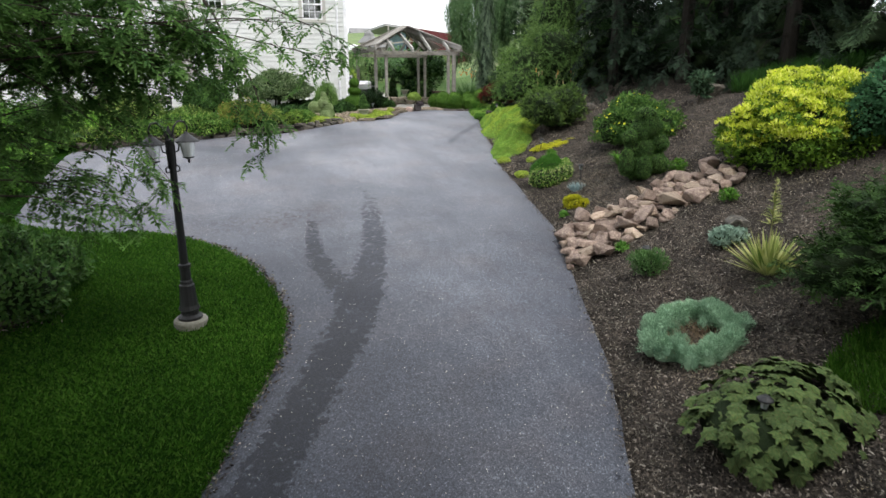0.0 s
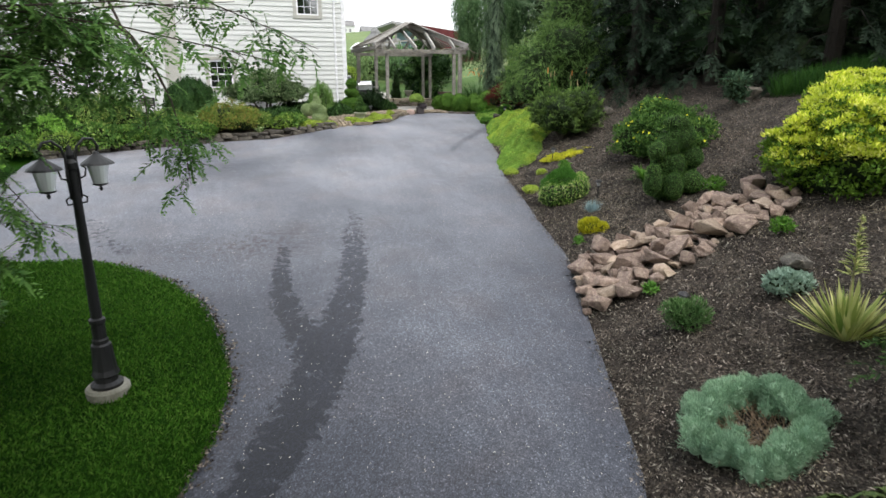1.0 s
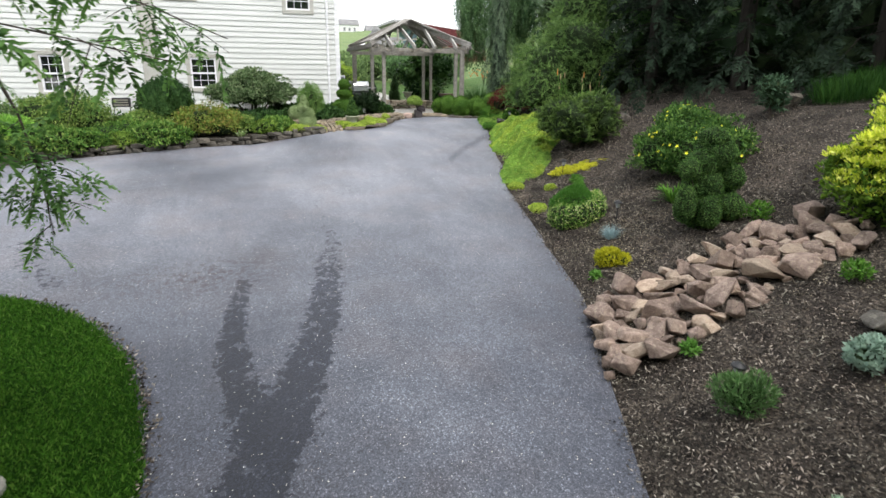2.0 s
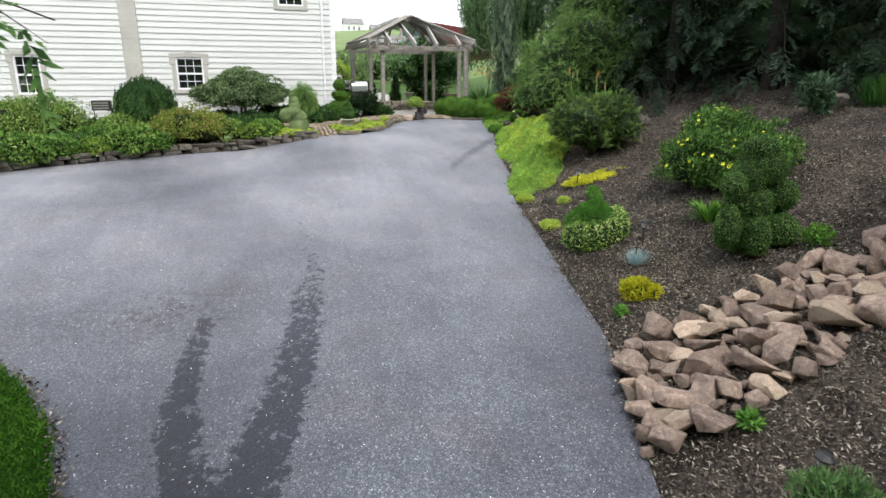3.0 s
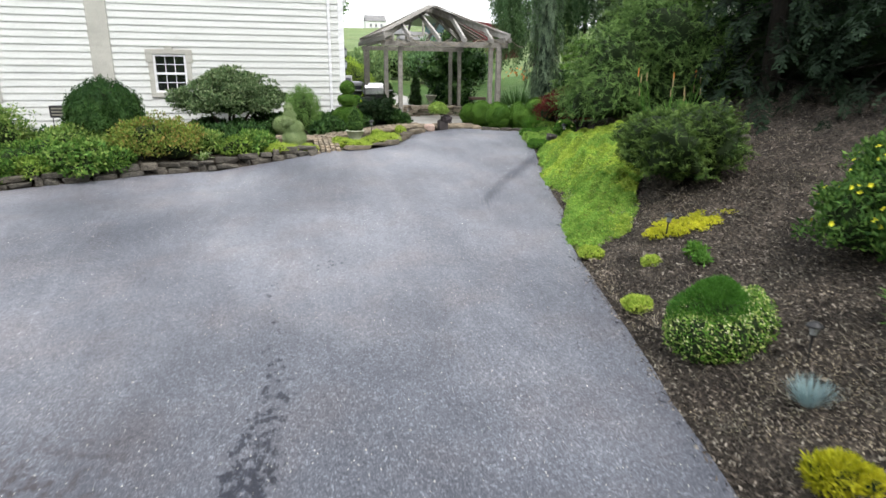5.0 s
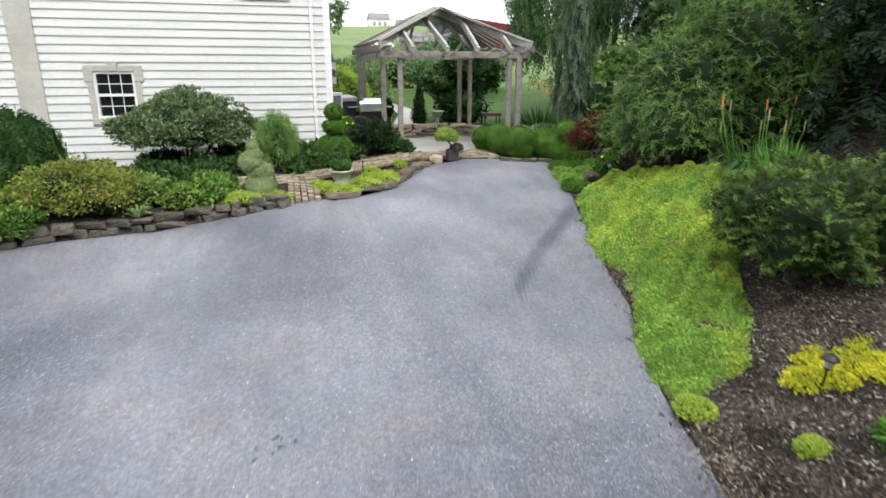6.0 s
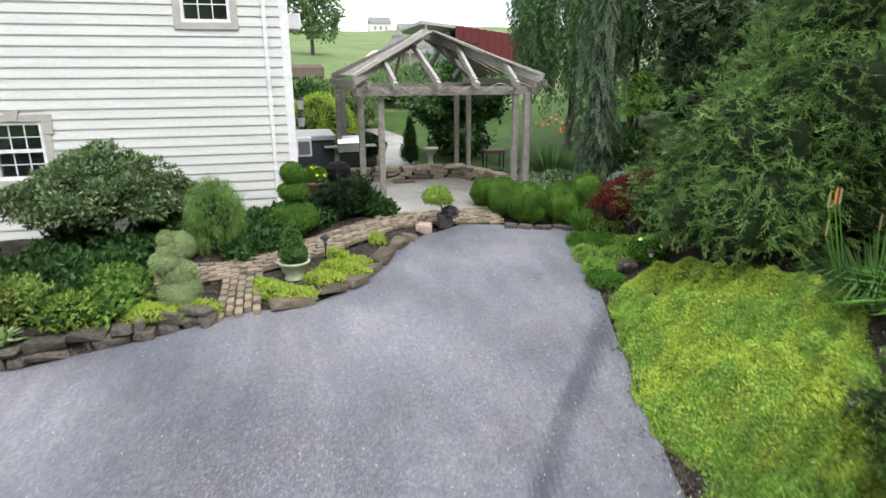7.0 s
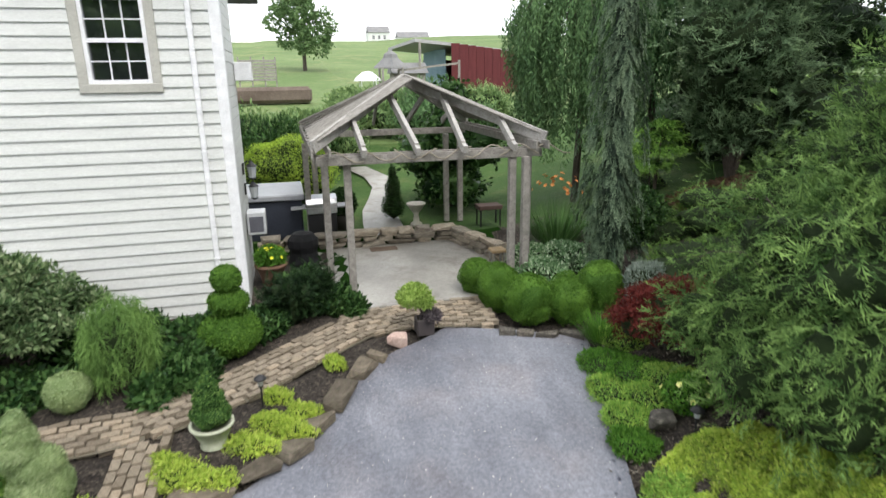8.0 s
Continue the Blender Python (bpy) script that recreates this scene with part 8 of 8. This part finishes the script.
for i, (x, y, w, h) in enumerate(((26.0, 150, 5.5, 2.6), (38.0, 165, 9.0, 1.6))):
    fh = thing("farmhouse", x, y, gz(x, y) - 0.2, "small pale farmhouse with a gable roof far across the field", "house", "far farm buildings")
    bm = bmesh.new()
    box(bm, -w / 2, w / 2, -2, 2, 0, h)
    part("wall", bm, SIDING, fh)
    bm = bmesh.new()
    vs = [bm.verts.new(p) for p in ((-w / 2, -2.2, h), (w / 2, -2.2, h), (w / 2, 2.2, h), (-w / 2, 2.2, h), (-w / 2, 0, h + 1.6), (w / 2, 0, h + 1.6))]
    for f4 in ((0, 1, 5, 4), (2, 3, 4, 5), (0, 4, 3), (1, 2, 5)):
        bm.faces.new([vs[k] for k in f4])
    part("roof", bm, ROOFING, fh)
    for k in range(3):
        part("window", boxed(-w / 4 + k * w / 4 - 0.3, -w / 4 + k * w / 4 + 0.3, -2.03, -2.004, h * 0.4, h * 0.75), GLASS, fh)

# ---- locust tree over the lawn ----
lt = thing("locust_tree", -9.6, -20.6, gz(-9.6, -20.6), "honey locust with feathery drooping branches", "tree")
base = Vector((-9.6, -20.6, gz(-9.6, -20.6)))
q = random.Random(77)
bm = bmesh.new()
tube(bm, [(0, 0, -0.2), (0.1, 0.05, 1.8), (0.35, 0.1, 3.4), (0.5, 0.2, 6.0)], [0.22, 0.18, 0.13, 0.06], 10)
tips = [(-3.75, -20.15, 1.83), (-4.05, -20.4, 1.7), (-4.4, -20.0, 2.2), (-6.8, -20.2, -0.2), (-5.0, -20.2, 2.2), (-7.2, -20.6, 0.2), (-7.1, -20.3, 1.9), (-6.4, -20.1, 1.9), (-5.7, -20.4, 1.9), (-5.3, -20.2, 1.85), (-6.9, -20.2, 1.25), (-6.0, -20.0, 1.3), (-7.2, -20.3, 0.8), (-6.6, -20.2, 0.45), (-6.0, -20.1, 0.4), (-6.35, -20.3, 0.05), (-4.3, -20.2, 2.1), (-5.6, -20.6, 1.6), (-6.5, -20.6, 1.6), (-5.9, -20.7, 2.3), (-6.7, -19.7, 2.2), (-6.4, -20.4, 0.9), (-7.0, -20.0, 0.5), (-5.5, -20.3, 1.65), (-5.4, -20.0, 2.0), (-5.65, -20.2, 1.35), (-5.2, -20.4, 1.75), (-5.3, -20.0, 1.55), (-5.85, -20.3, 1.7), (-5.5, -19.8, 1.85), (-6.1, -20.5, 1.9), (-5.9, -20.0, 1.5), (-5.75, -20.6, 1.9)]
tips += [(-6.1, -20.1, 0.45), (-6.25, -20.2, 0.2), (-6.2, -20.1, 1.1), (-5.8, -20.1, 1.6), (-5.4, -20.0, 1.9)]
hanging = [(-4.92, -19.6, 0.62), (-5.2, -19.7, 1.15), (-5.6, -19.9, 1.5)]
for _ in range(76):
    x = -9.9 + 4.3 * q.random() ** 1.35
    tips.append((x, q.uniform(-21.8, -17.6), q.uniform(0.4 if x < -7 else 1.6, 3.2)))
LP, LD, LN, LS = [], [], [], []
r3 = np.random.default_rng(78)
PINNATE = [frond_shape(11, 0.25, 0.075, 0.25, 940 + i, 0.45, 0.14) for i in range(4)]
for i, tp in enumerate(hanging + tips):
    tip = Vector(tp) - base
    if i < len(hanging):
        start = tip + Vector((-0.55, 0.05, 1.5))
        mid = tip + Vector((0.0, 0.0, 1.1))
    else:
        start = Vector((0.3, 0.1, q.uniform(2.6, 5.2)))
        mid = start.lerp(tip, 0.55) + Vector((q.gauss(0, 0.35), q.gauss(0, 0.35), 0.35 + 0.07 * (tip - start).length))

    def bough(t):
        return (1 - t) ** 2 * start + 2 * t * (1 - t) * mid + t * t * tip

    tube(bm, [bough(k / 5) for k in range(6)], [0.026, 0.020, 0.014, 0.009, 0.006, 0.003], 5)
    for k in range(10 if i < 3 else 12 if i < 40 else 9):
        t = q.uniform(0.42, 1.0) ** 0.75
        p = bough(t)
        d = (2 * (1 - t) * (mid - start) + 2 * t * (tip - mid)).normalized()
        sd = Vector((q.gauss(0, 1), q.gauss(0, 1), q.gauss(-0.3, 0.4))).normalized()
        tw = (d * 0.5 + sd * 1.0 + Vector((0, 0, -0.05))).normalized() * q.uniform(0.15, 0.45)
        tube(bm, [p, p + tw * 0.6, p + tw + Vector((0, 0, -0.03))], [0.004, 0.003, 0.0015], 3)
        for m_ in range(4):
            f = q.uniform(0.1, 0.9)
            sd2 = Vector((q.gauss(0, 1), q.gauss(0, 1), q.gauss(-0.2, 0.5))).normalized()
            LP.append(p + tw * f)
            LD.append(tw.normalized() * 0.6 + sd2 * 0.9 + Vector((0, 0, 0.0)))
            LN.append(Vector((q.gauss(0, 0.35), q.gauss(0, 0.35), 1)))
            LS.append(q.uniform(0.2, 0.4))
part("trunk", bm, BARK, lt)
put("foliage", frond_mesh("foliage", LP, LD, LN, LS, PINNATE), LOCUSTF, lt)
up_blobs = [(0.5, 0.2, 5.6, 3.0, 3.0, 1.2), (-1.0, -0.5, 4.6, 2.4, 2.4, 1.2), (1.6, 0.2, 5.2, 1.4, 1.5, 0.7), (0.6, 2.0, 5.0, 1.8, 1.8, 0.9)]
put("upper_crown", crown_mesh("upper_crown", up_blobs, 13000, 0.12, 0.04, core=0, depth=0.3, lump=0.2, seed=79), LOCUST, lt)
# bush under the tree
shrub("lawn_bush", -8.75, -17.1, [(0, 0, 0.6, 0.95, 0.9, 0.65), (0.5, 0.4, 0.5, 0.6, 0.6, 0.5), (0.35, -0.5, 0.45, 0.6, 0.6, 0.5)], 9000, 0.10, 0.05, leafy("glossy_leaf", (0.03, 0.08, 0.02), (0.085, 0.16, 0.045), None, 0.35), "dark glossy-leaved bush on the lawn", seed=620)
tagged(put("bush_mulch", crown_mesh("bush_mulch", [(-8.7, -17.2, gz(-8.7, -17.2) + 0.0, 1.3, 1.1, 0.07)], 2500, 0.06, 0.03, up=0.2, rnd=1.0, seed=621), CHIP), "dark mulch ring under the bush", "mulch", kind="stuff")
for i, (x, y, r, h) in enumerate(((-10.6, -9.5, 1.0, 1.0), (-10.8, -11.5, 1.1, 1.2), (-12.0, -8.2, 1.2, 1.2), (-11.0, -13.6, 1.2, 1.4), (-13.5, -11.5, 1.6, 2.2))):
    shrub("border_shrub", x, y, [(0, 0, h * 0.5, r, r, h * 0.55), (r * 0.4, r * 0.3, h * 0.4, r * 0.6, r * 0.6, h * 0.5)], 6000, 0.09, 0.04, FERN if i % 2 else LIME, "leafy green shrub beyond the drive", "shrub", "border shrubs", seed=630 + i)

# unseen trees round the lower drive, behind the flight's start, added to shade it
for i, (x, y, h, r, b) in enumerate(((-12.5, -26.5, 10.5, 4.2, 3.6), (-8.5, -33.5, 11.0, 4.4, 3.6), (-1.0, -33.0, 11.0, 4.2, 3.6), (7.5, -31.5, 10.5, 4.0, 3.6), (-15.0, -19.5, 10.0, 3.8, 3.6), (-3.5, -39.0, 12.0, 5.0, 3.6), (-9.0, -29.0, 12.5, 4.4, 7.8), (-12.0, -23.3, 11.5, 4.4, 6.0), (-5.0, -31.2, 12.5, 4.4, 7.8))):
    forest_tree(x, y, h, r, 5000, 640 + i, leafy("shade_leaf", (0.03, 0.07, 0.02), (0.08, 0.15, 0.04)), b, "shade_tree", "tall broad unseen tree added to shade the lower drive", (0.34, 0.16))
